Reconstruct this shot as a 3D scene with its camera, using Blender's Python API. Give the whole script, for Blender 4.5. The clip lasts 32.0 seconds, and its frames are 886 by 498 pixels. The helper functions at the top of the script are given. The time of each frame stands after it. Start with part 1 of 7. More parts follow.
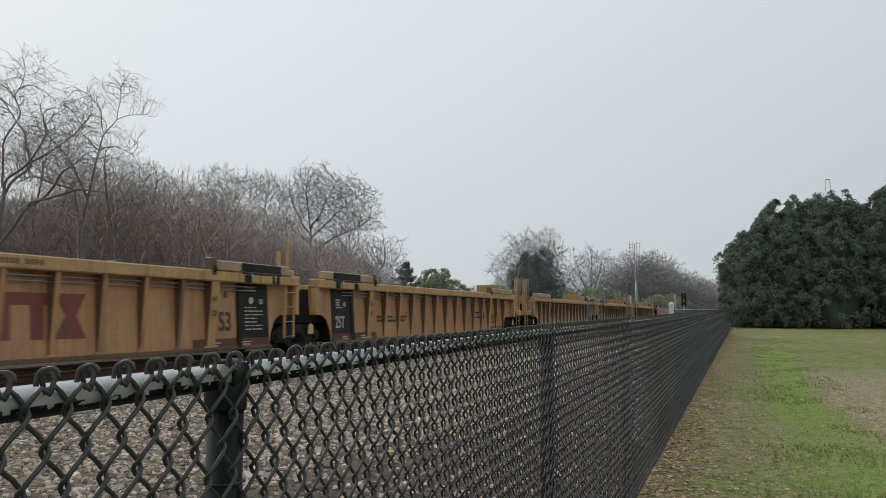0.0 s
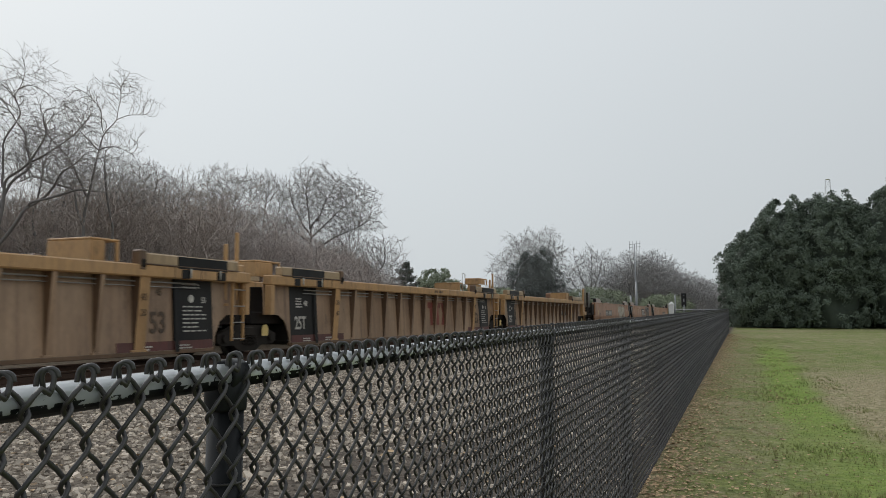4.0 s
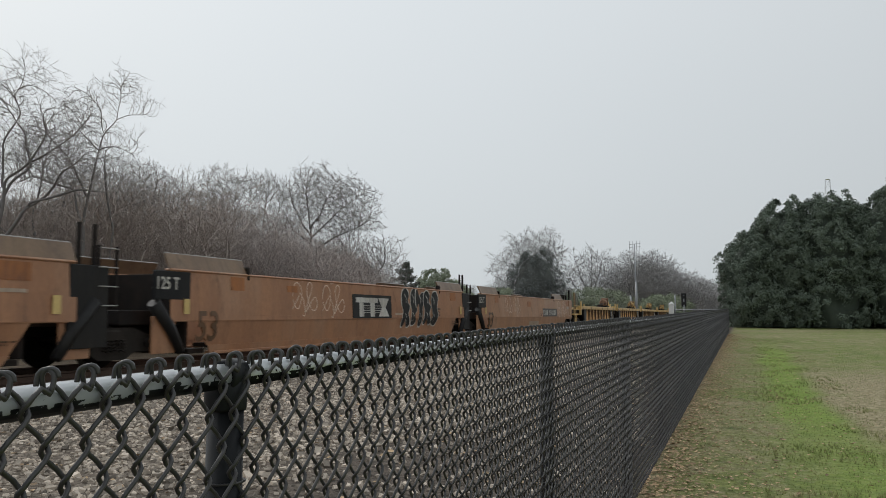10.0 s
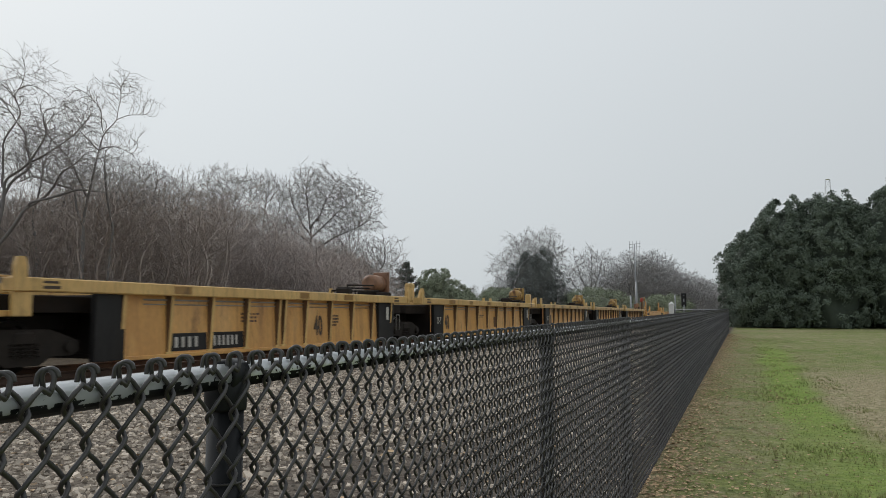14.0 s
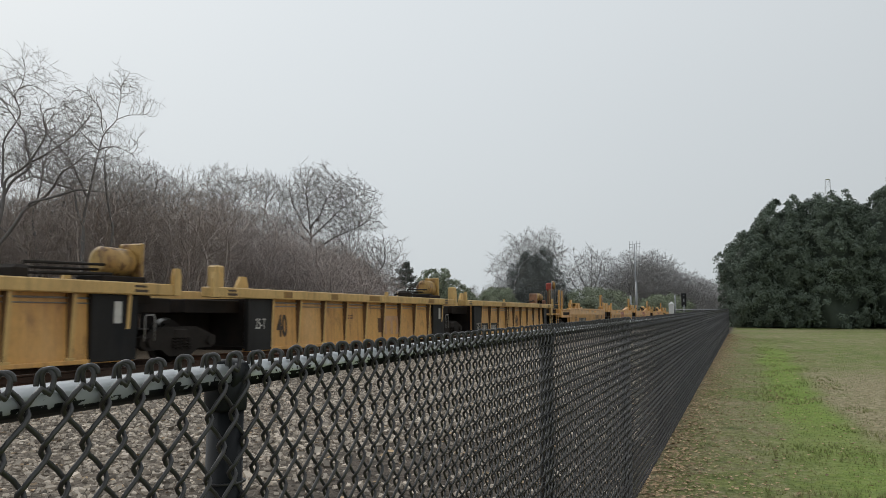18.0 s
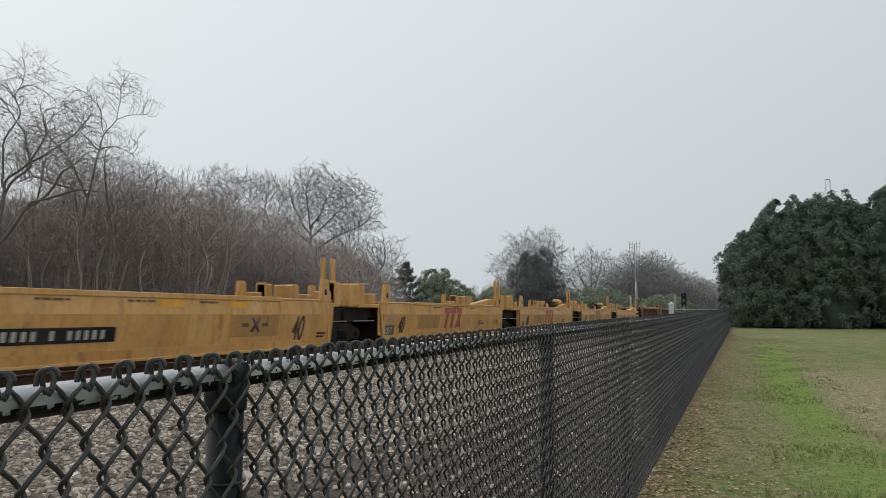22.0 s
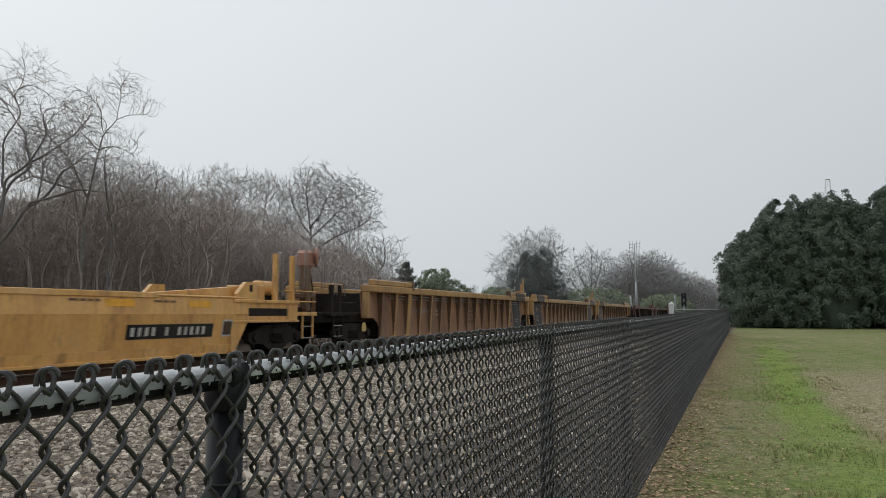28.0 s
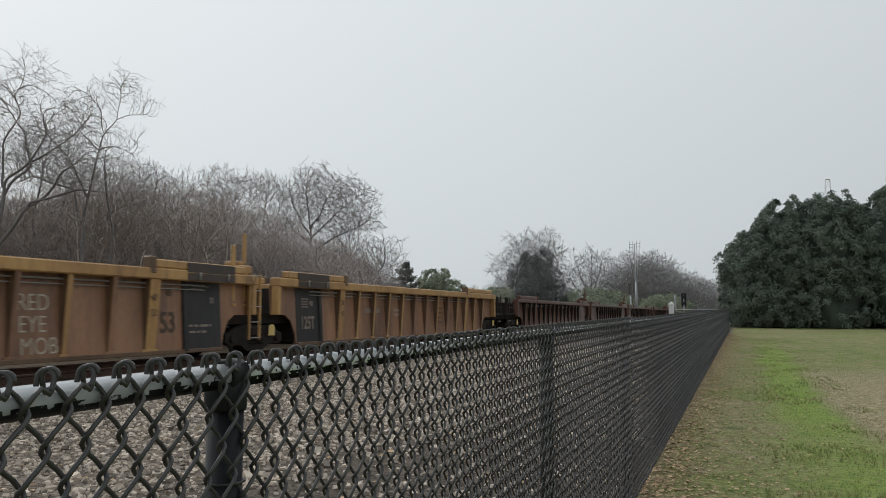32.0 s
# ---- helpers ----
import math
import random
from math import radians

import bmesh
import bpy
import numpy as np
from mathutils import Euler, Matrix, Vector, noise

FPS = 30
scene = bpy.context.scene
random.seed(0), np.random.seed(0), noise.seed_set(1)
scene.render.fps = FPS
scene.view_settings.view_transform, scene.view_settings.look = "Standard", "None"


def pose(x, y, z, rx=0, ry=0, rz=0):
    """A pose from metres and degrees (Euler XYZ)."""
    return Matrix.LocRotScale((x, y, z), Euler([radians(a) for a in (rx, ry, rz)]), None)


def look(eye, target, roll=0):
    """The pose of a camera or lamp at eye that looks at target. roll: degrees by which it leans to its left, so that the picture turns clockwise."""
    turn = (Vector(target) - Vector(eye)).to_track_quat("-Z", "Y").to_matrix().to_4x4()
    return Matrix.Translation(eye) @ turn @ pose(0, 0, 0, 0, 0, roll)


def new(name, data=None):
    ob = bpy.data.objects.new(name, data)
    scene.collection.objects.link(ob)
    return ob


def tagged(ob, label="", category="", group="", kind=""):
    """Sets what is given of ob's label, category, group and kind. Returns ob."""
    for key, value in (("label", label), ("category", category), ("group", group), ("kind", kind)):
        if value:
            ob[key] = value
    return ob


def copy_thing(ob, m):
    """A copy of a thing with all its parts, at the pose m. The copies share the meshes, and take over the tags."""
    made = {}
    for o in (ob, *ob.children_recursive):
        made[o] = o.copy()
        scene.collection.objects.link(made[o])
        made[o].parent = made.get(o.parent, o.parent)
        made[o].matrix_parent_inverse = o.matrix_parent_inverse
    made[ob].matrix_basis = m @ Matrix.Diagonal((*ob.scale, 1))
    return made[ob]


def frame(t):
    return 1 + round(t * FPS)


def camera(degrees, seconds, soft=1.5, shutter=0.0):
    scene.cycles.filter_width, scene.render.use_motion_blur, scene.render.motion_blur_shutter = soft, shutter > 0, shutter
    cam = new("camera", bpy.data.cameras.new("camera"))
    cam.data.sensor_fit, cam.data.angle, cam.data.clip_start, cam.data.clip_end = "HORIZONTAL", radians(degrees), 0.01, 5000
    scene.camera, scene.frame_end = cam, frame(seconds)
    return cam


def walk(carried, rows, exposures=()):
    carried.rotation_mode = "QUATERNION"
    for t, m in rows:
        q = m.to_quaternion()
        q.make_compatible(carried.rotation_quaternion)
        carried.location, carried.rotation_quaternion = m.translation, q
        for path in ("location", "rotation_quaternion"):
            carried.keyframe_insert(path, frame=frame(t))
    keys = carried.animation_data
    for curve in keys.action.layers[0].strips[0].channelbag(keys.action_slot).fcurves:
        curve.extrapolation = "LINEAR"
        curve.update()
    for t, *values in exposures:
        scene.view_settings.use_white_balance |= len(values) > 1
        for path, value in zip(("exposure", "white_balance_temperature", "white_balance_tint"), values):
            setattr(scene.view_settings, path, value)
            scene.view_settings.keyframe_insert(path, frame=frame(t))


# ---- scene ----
import collections

EYE = 1.41
TURN = 21.76          # the line of sight, degrees to the left of the track
cam = camera(60.66, 32.0, soft=0.85, shutter=0.22)
STAND = pose(0, 0, EYE, 94.95, 0, TURN)
walk(cam, [(0.0, STAND), (32.0, STAND)])

# ---- overcast daylight ----
world = bpy.data.worlds.new("overcast_sky")
scene.world = world
world.use_nodes = True
wn, wl = world.node_tree.nodes, world.node_tree.links
wn.clear()
w_out, w_bg = wn.new("ShaderNodeOutputWorld"), wn.new("ShaderNodeBackground")
w_sky = wn.new("ShaderNodeTexSky")
w_sky.sky_type, w_sky.sun_disc = "NISHITA", False
w_sky.sun_elevation, w_sky.sun_rotation = radians(38), radians(294)
w_sky.dust_density = 6.0
w_scale = wn.new("ShaderNodeMix")
w_scale.data_type, w_scale.blend_type = "RGBA", "MULTIPLY"
w_scale.inputs[0].default_value = 1.0
w_scale.inputs[7].default_value = (0.06, 0.06, 0.06, 1)
w_cloud = wn.new("ShaderNodeMix")          # a cloud deck in front of the clear sky
w_cloud.data_type = "RGBA"
w_cloud.inputs[0].default_value = 0.93
w_geo, w_sep, w_ramp = wn.new("ShaderNodeTexCoord"), wn.new("ShaderNodeSeparateXYZ"), wn.new("ShaderNodeValToRGB")
w_ramp.color_ramp.elements[0].position, w_ramp.color_ramp.elements[0].color = 0.0, (0.60, 0.645, 0.67, 1)
w_ramp.color_ramp.elements[1].position, w_ramp.color_ramp.elements[1].color = 0.45, (0.70, 0.745, 0.775, 1)
w_noise = wn.new("ShaderNodeTexNoise")
w_noise.inputs["Scale"].default_value, w_noise.inputs["Detail"].default_value = 1.6, 3
w_soft = wn.new("ShaderNodeMix")
w_soft.data_type, w_soft.blend_type = "RGBA", "SOFT_LIGHT"
w_soft.inputs[0].default_value = 0.10
wl.new(w_geo.outputs["Generated"], w_sep.inputs[0])
wl.new(w_geo.outputs["Generated"], w_noise.inputs["Vector"])
wl.new(w_sep.outputs["Z"], w_ramp.inputs[0])
w_dot = wn.new("ShaderNodeVectorMath")          # the deck is brighter towards the hidden sun
w_dot.operation = "DOT_PRODUCT"
w_dot.inputs[1].default_value = Vector((-0.80, 0.35, 0.50)).normalized()
w_glow = wn.new("ShaderNodeMapRange")
w_glow.inputs["From Min"].default_value, w_glow.inputs["From Max"].default_value = 0.0, 1.0
w_glow.inputs["To Min"].default_value, w_glow.inputs["To Max"].default_value = 0.84, 1.15
w_lit = wn.new("ShaderNodeVectorMath")
w_lit.operation = "SCALE"
wl.new(w_geo.outputs["Generated"], w_dot.inputs[0])
wl.new(w_dot.outputs["Value"], w_glow.inputs["Value"])
wl.new(w_ramp.outputs[0], w_lit.inputs[0])
wl.new(w_glow.outputs[0], w_lit.inputs["Scale"])
wl.new(w_lit.outputs[0], w_soft.inputs[6])
wl.new(w_noise.outputs["Fac"], w_soft.inputs[7])
wl.new(w_sky.outputs[0], w_scale.inputs[6])
wl.new(w_scale.outputs[2], w_cloud.inputs[6])
wl.new(w_soft.outputs[2], w_cloud.inputs[7])
wl.new(w_cloud.outputs[2], w_bg.inputs["Color"])
wl.new(w_bg.outputs[0], w_out.inputs["Surface"])
w_bg.inputs["Strength"].default_value = 1.0
sun_data = bpy.data.lights.new("sun", "SUN")
sun_data.energy, sun_data.angle, sun_data.color = 0.6, radians(25), (1.0, 0.97, 0.93)
sun = new("sun", sun_data)
sun.matrix_world = look((-80, 35, 70), (0, 0, 0))


# ---- mesh tools ----
class Shape:
    """Collects points and faces for one mesh."""

    def __init__(self):
        self.v, self.f, self.smooth = [], [], []

    def add(self, pts, faces, smooth=False):
        n = len(self.v)
        self.v.extend(tuple(p) for p in pts)
        self.f.extend(tuple(i + n for i in f) for f in faces)
        self.smooth.extend([smooth] * len(faces))
        return self

    def box(self, x0, x1, y0, y1, z0, z1, c=0.0):
        """A box; c is the chamfer of its edges."""
        x0, x1 = min(x0, x1), max(x0, x1)
        y0, y1 = min(y0, y1), max(y0, y1)
        if c <= 0:
            p = [(x, y, z) for x in (x0, x1) for y in (y0, y1) for z in (z0, z1)]
            return self.add(p, [(0, 1, 3, 2), (4, 6, 7, 5), (0, 4, 5, 1), (2, 3, 7, 6), (0, 2, 6, 4), (1, 5, 7, 3)])
        c = min(c, (x1 - x0) * 0.45, (y1 - y0) * 0.45, (z1 - z0) * 0.45)
        pts, at = [], {}
        for i, x in enumerate((x0, x1)):
            for j, y in enumerate((y0, y1)):
                for k, z in enumerate((z0, z1)):
                    sx, sy, sz = c * (1 - 2 * i), c * (1 - 2 * j), c * (1 - 2 * k)
                    for a, q in (("x", (x, y + sy, z + sz)), ("y", (x + sx, y, z + sz)), ("z", (x + sx, y + sy, z))):
                        at[i, j, k, a] = len(pts)
                        pts.append(q)
        fs = []
        for i in (0, 1):
            fs.append([at[i, 0, 0, "x"], at[i, 1, 0, "x"], at[i, 1, 1, "x"], at[i, 0, 1, "x"]][::1 if i else -1])
            fs.append([at[0, i, 0, "y"], at[1, i, 0, "y"], at[1, i, 1, "y"], at[0, i, 1, "y"]][::-1 if i else 1])
            fs.append([at[0, 0, i, "z"], at[1, 0, i, "z"], at[1, 1, i, "z"], at[0, 1, i, "z"]][::1 if i else -1])
            for j in (0, 1):
                s = 1 if i == j else -1
                fs.append([at[0, i, j, "y"], at[0, i, j, "z"], at[1, i, j, "z"], at[1, i, j, "y"]][::-s])
                fs.append([at[i, 0, j, "x"], at[i, 0, j, "z"], at[i, 1, j, "z"], at[i, 1, j, "x"]][::s])
                fs.append([at[i, j, 0, "x"], at[i, j, 0, "y"], at[i, j, 1, "y"], at[i, j, 1, "x"]][::-s])
                for k in (0, 1):
                    s = 1 if (i + j + k) % 2 else -1
                    fs.append([at[i, j, k, "x"], at[i, j, k, "y"], at[i, j, k, "z"]][::s])
        return self.add(pts, fs)

    def tube(self, pts, radii, n=6, caps=True, smooth=True):
        """A round bar along pts."""
        pts = [Vector(p) for p in pts]
        if not hasattr(radii, "__len__"):
            radii = [radii] * len(pts)
        ring, faces = [], []
        up = None
        for i, p in enumerate(pts):
            d = (pts[min(i + 1, len(pts) - 1)] - pts[max(i - 1, 0)])
            d = d.normalized() if d.length > 1e-9 else Vector((0, 0, 1))
            if up is None:
                up = d.orthogonal().normalized()
            up = (up - d * up.dot(d))
            up = up.normalized() if up.length > 1e-6 else d.orthogonal().normalized()
            w = d.cross(up)
            for k in range(n):
                a = 2 * math.pi * k / n
                ring.append(p + (up * math.cos(a) + w * math.sin(a)) * radii[i])
        for i in range(len(pts) - 1):
            for k in range(n):
                a, b = i * n + k, i * n + (k + 1) % n
                faces.append((a, b, b + n, a + n))
        self.add(ring, faces, smooth)
        if caps:
            m = len(self.v) - len(ring)
            self.f.append(tuple(m + k for k in reversed(range(n))))
            self.f.append(tuple(m + len(ring) - n + k for k in range(n)))
            self.smooth.extend([False, False])
        return self

    def cyl(self, p0, p1, r, n=12):
        return self.tube([p0, p1], r, n)

    def plate(self, outline, x0, x1):
        """An outline of (y, z) points, counter-clockwise seen from +x, made thick from x0 to x1."""
        n = len(outline)
        p = [(x0, y, z) for y, z in outline] + [(x1, y, z) for y, z in outline]
        fs = [tuple(reversed(range(n))), tuple(range(n, 2 * n))]
        fs += [(i, (i + 1) % n, (i + 1) % n + n, i + n) for i in range(n)]
        return self.add(p, fs)

    def section(self, outline, y0, y1):
        """An outline of (x, z) points, swept from y0 to y1."""
        n = len(outline)
        p = [(x, y0, z) for x, z in outline] + [(x, y1, z) for x, z in outline]
        fs = [tuple(range(n)), tuple(reversed(range(n, 2 * n)))]
        fs += [(i, i + n, (i + 1) % n + n, (i + 1) % n) for i in range(n)]
        return self.add(p, fs)

    def mesh(self, name, material):
        me = bpy.data.meshes.new(name)
        me.from_pydata(self.v, [], self.f)
        me.materials.append(material)
        me.polygons.foreach_set("use_smooth", self.smooth)
        me.update()
        return me


def part(name, shape, material, parent=None, label="", at=None):
    """Links a shape (or a ready mesh) as one object under a thing or part."""
    me = shape.mesh(name, material) if isinstance(shape, Shape) else shape
    ob = new(name, me)
    if parent is not None:
        ob.parent = parent
    if at is not None:
        ob.matrix_local = at
    if label:
        ob["label"] = label
    return ob


def empty(name, m=None):
    ob = new(name)
    ob.empty_display_size = 0.3
    if m is not None:
        ob.matrix_world = m
    return ob


# ---- materials ----
def material(name, base, rough=0.7, metal=0.0, second=None, scale=3.0, amount=0.5, grain=40.0, bump=0.15, bump_scale=None,
             stretch=(1, 1, 1), coat=0.0, spread=0.0, third=None, third_at=0.62, third_scale=1.2, by_object=0.0, spec=0.5, fine=0.25, runs=None):
    """A painted or natural surface: base colour with broad patches of a second, fine grain, blots of a third, and relief."""
    ma = bpy.data.materials.new(name)
    ma.use_nodes = True
    nt = ma.node_tree
    n, l = nt.nodes, nt.links
    bsdf = n["Principled BSDF"]
    co = n.new("ShaderNodeTexCoord")
    mp = n.new("ShaderNodeMapping")
    mp.inputs["Scale"].default_value = stretch
    l.new(co.outputs["Object"], mp.inputs["Vector"])
    vec = mp.outputs["Vector"]
    if by_object:
        info = n.new("ShaderNodeObjectInfo")
        add = n.new("ShaderNodeVectorMath")
        add.operation = "MULTIPLY_ADD"
        add.inputs[1].default_value = (1, 1, 1)
        comb = n.new("ShaderNodeMath")
        comb.operation = "MULTIPLY"
        comb.inputs[1].default_value = 37.0
        l.new(info.outputs["Random"], comb.inputs[0])
        l.new(vec, add.inputs[0])
        l.new(comb.outputs[0], add.inputs[2])
        vec = add.outputs[0]

    def tex(s, detail=5, r=0.6):
        t = n.new("ShaderNodeTexNoise")
        t.inputs["Scale"].default_value, t.inputs["Detail"].default_value, t.inputs["Roughness"].default_value = s, detail, r
        l.new(vec, t.inputs["Vector"])
        return t.outputs["Fac"]

    def mix(kind, fac, a, b):
        m = n.new("ShaderNodeMix")
        m.data_type, m.blend_type = "RGBA", kind
        for sock, val in ((m.inputs[0], fac), (m.inputs[6], a), (m.inputs[7], b)):
            if hasattr(val, "is_linked"):
                l.new(val, sock)
            else:
                sock.default_value = val if isinstance(val, float) else (*val, 1)
        return m.outputs[2]

    def ramp(sock, lo, hi, top=1.0):
        r = n.new("ShaderNodeMapRange")
        r.inputs["From Min"].default_value, r.inputs["From Max"].default_value = lo, hi
        r.inputs["To Max"].default_value = top
        l.new(sock, r.inputs["Value"])
        return r.outputs["Result"]

    second = second or tuple(c * 0.6 for c in base)
    col = mix("MIX", ramp(tex(scale), 0.38, 0.66, amount), base, second)
    if third:
        col = mix("MIX", ramp(tex(third_scale, 8, 0.7), third_at, third_at + 0.08, 0.9), col, third)
    if runs:         # rust and soot washed down the sides
        mr = n.new("ShaderNodeMapping")
        mr.inputs["Scale"].default_value = (1, 5.5, 0.45)
        l.new(vec, mr.inputs["Vector"])
        tr = n.new("ShaderNodeTexNoise")
        tr.inputs["Scale"].default_value, tr.inputs["Detail"].default_value, tr.inputs["Roughness"].default_value = 1.6, 7, 0.65
        l.new(mr.outputs["Vector"], tr.inputs["Vector"])
        col = mix("MIX", ramp(tr.outputs["Fac"], 0.50, 0.72, runs[1]), col, runs[0])
        col = mix("MIX", ramp(tex(0.75, 4, 0.55), 0.50, 0.68, runs[3]), col, runs[2])
        soot = tuple(0.45 * a + 0.01 for a in runs[0])
        col = mix("MIX", ramp(tex(2.7, 9, 0.72), 0.56, 0.70, 0.7), col, soot)
    if spread:
        info = n.new("ShaderNodeNewGeometry") if not by_object else None
        rnd = info.outputs["Random Per Island"] if info else n["Object Info"].outputs["Random"]
        hs = n.new("ShaderNodeHueSaturation")
        l.new(ramp(rnd, 0, 1, 1.0), hs.inputs["Value"])
        r = hs.inputs["Value"].links[0].from_node
        r.inputs["To Min"].default_value, r.inputs["To Max"].default_value = 1 - spread, 1 + spread
        l.new(col, hs.inputs["Color"])
        col = hs.outputs[0]
    g = tex(grain, 4)
    gr = n.new("ShaderNodeMapRange")
    gr.inputs["To Min"].default_value, gr.inputs["To Max"].default_value = 1 - fine, 1 + fine
    l.new(g, gr.inputs["Value"])
    bw = n.new("ShaderNodeCombineColor")
    for k in range(3):
        l.new(gr.outputs[0], bw.inputs[k])
    col = mix("MULTIPLY", 1.0, col, bw.outputs[0])
    l.new(col, bsdf.inputs["Base Color"])
    rr = n.new("ShaderNodeMapRange")
    rr.inputs["To Min"].default_value, rr.inputs["To Max"].default_value = max(0.02, rough - 0.12), min(1, rough + 0.12)
    l.new(tex(scale * 2.3), rr.inputs["Value"])
    l.new(rr.outputs[0], bsdf.inputs["Roughness"])
    bsdf.inputs["Metallic"].default_value = metal
    bsdf.inputs["Coat Weight"].default_value = coat
    bsdf.inputs["Specular IOR Level"].default_value = spec
    if bump:
        b = n.new("ShaderNodeBump")
        b.inputs["Strength"].default_value, b.inputs["Distance"].default_value = bump, 0.02
        l.new(tex(bump_scale or grain, 6), b.inputs["Height"])
        l.new(b.outputs[0], bsdf.inputs["Normal"])
    return ma


def paint(name, base, dirt, rust, **kw):
    """Old freight car paint: grime in upright streaks, rust blots."""
    pale = tuple(0.6 * a + 0.4 * b + 0.03 for a, b in zip(base, dirt))
    kw = {"runs": (tuple(0.55 * a + 0.1 * b for a, b in zip(dirt, rust)), 0.7, pale, 0.45), "rough": 0.46, "stretch": (1, 1, 0.35), "scale": 1.1, "amount": 0.95, "grain": 22.0, "bump": 0.06, "by_object": 1.0, "third_at": 0.63,
          "third_scale": 2.2, "fine": 0.3, "spec": 0.5, **kw}
    return material(name, base, second=dirt, third=rust, **kw)


YELLOW = paint("orange_yellow_car_paint", (0.50, 0.275, 0.125), (0.395, 0.205, 0.092), (0.17, 0.09, 0.052))
YELLOW_TOP = paint("yellow_chord_paint", (0.56, 0.345, 0.15), (0.43, 0.26, 0.115), (0.18, 0.10, 0.06))
YELLOW_B = paint("faded_yellow_paint", (0.76, 0.425, 0.130), (0.60, 0.315, 0.10), (0.32, 0.145, 0.06), third_at=0.65, runs=((0.38, 0.18, 0.07), 0.65, (0.80, 0.52, 0.25), 0.5))
CREAM_TOP = paint("bright_yellow_chord_paint", (0.72, 0.48, 0.18), (0.60, 0.38, 0.14), (0.2, 0.12, 0.06), third_at=0.68)
TAN = paint("tan_yellow_car_paint", (0.385, 0.252, 0.155), (0.24, 0.155, 0.10), (0.14, 0.085, 0.058), runs=((0.155, 0.095, 0.062), 0.85, (0.47, 0.335, 0.22), 0.5))
TAN_TOP = paint("orange_yellow_chord_paint", (0.54, 0.315, 0.135), (0.42, 0.25, 0.115), (0.13, 0.082, 0.052))
TAN_TIER = paint("dusty_tier_paint", (0.47, 0.345, 0.205), (0.36, 0.25, 0.145), (0.15, 0.09, 0.055))
BROWN = paint("brown_car_paint", (0.42, 0.207, 0.106), (0.325, 0.157, 0.083), (0.48, 0.20, 0.088), third_at=0.66, runs=((0.25, 0.122, 0.072), 0.5, (0.44, 0.265, 0.165), 0.5))
BROWN_DUSTY = paint("dusty_brown_car_paint", (0.45, 0.237, 0.126), (0.365, 0.187, 0.10), (0.48, 0.225, 0.115), third_at=0.66, runs=((0.28, 0.15, 0.098), 0.5, (0.46, 0.31, 0.22), 0.5))
# duller than the body paint, with the tier's shade in the colour
TIER_BROWN = paint("shade_dulled_tier_brown", (0.225, 0.145, 0.085), (0.17, 0.105, 0.065), (0.26, 0.14, 0.075))
BROWN_DARK = paint("dark_brown_car_paint", (0.135, 0.055, 0.033), (0.09, 0.038, 0.026), (0.2, 0.085, 0.04))
RUSTY = paint("rust_brown_panel_paint", (0.335, 0.175, 0.098), (0.165, 0.088, 0.056), (0.11, 0.060, 0.042), third_at=0.60, runs=((0.12, 0.068, 0.048), 0.7, (0.42, 0.225, 0.115), 0.5))
RUSTY_TOP = paint("worn_yellow_chord_paint", (0.52, 0.31, 0.115), (0.38, 0.21, 0.085), (0.13, 0.07, 0.04), third_at=0.62)
RIB_GRIME = paint("grimy_tan_rib_paint", (0.25, 0.16, 0.095), (0.17, 0.105, 0.065), (0.33, 0.21, 0.115))
WEB_BROWN = paint("deep_brown_car_paint", (0.17, 0.10, 0.055), (0.10, 0.06, 0.036), (0.22, 0.125, 0.06))
BLACK_PANEL = paint("black_panel_paint", (0.013, 0.0135, 0.015), (0.026, 0.024, 0.022), (0.045, 0.032, 0.025), spec=0.2)
SLATE_PANEL = paint("slate_panel_paint", (0.034, 0.034, 0.037), (0.05, 0.045, 0.043), (0.08, 0.058, 0.045), spec=0.25)
DARK_FADED = paint("faded_dark_panel_paint", (0.05, 0.038, 0.032), (0.075, 0.052, 0.04), (0.12, 0.07, 0.045))
DUSTY_STENCIL = paint("dusty_stencil_paint", (0.30, 0.235, 0.195), (0.2, 0.15, 0.12), (0.12, 0.08, 0.06))
RED_PANEL = paint("faded_red_paint", (0.125, 0.038, 0.032), (0.09, 0.036, 0.03), (0.09, 0.04, 0.025))
STENCIL_RED = paint("red_stencil_paint", (0.24, 0.05, 0.035), (0.17, 0.05, 0.035), (0.3, 0.15, 0.05))
STENCIL_DARK = paint("dark_stencil_paint", (0.06, 0.038, 0.025), (0.1, 0.06, 0.03), (0.2, 0.11, 0.04))
STENCIL_WHITE = paint("white_stencil_paint", (0.62, 0.6, 0.55), (0.45, 0.42, 0.37), (0.25, 0.2, 0.15))
PINK_FADED = paint("faded_pink_stencil_paint", (0.62, 0.37, 0.22), (0.55, 0.30, 0.14), (0.5, 0.26, 0.09), third_at=0.55)
IVORY = paint("ivory_spray_paint", (0.55, 0.50, 0.39), (0.47, 0.42, 0.32), (0.38, 0.28, 0.18), third_at=0.7)
STENCIL_PALE = paint("pale_chalk_paint", (0.47, 0.37, 0.28), (0.36, 0.27, 0.2), (0.28, 0.15, 0.09), third_at=0.6)
CHALK = paint("pale_orange_chalk_paint", (0.84, 0.66, 0.52), (0.74, 0.55, 0.42), (0.55, 0.36, 0.24), third_at=0.68, runs=((0.6, 0.42, 0.3), 0.5, (0.85, 0.68, 0.55), 0.5))
STENCIL_FAINT = paint("worn_dark_stencil_paint", (0.12, 0.065, 0.035), (0.17, 0.09, 0.045), (0.24, 0.115, 0.05), third_at=0.56)
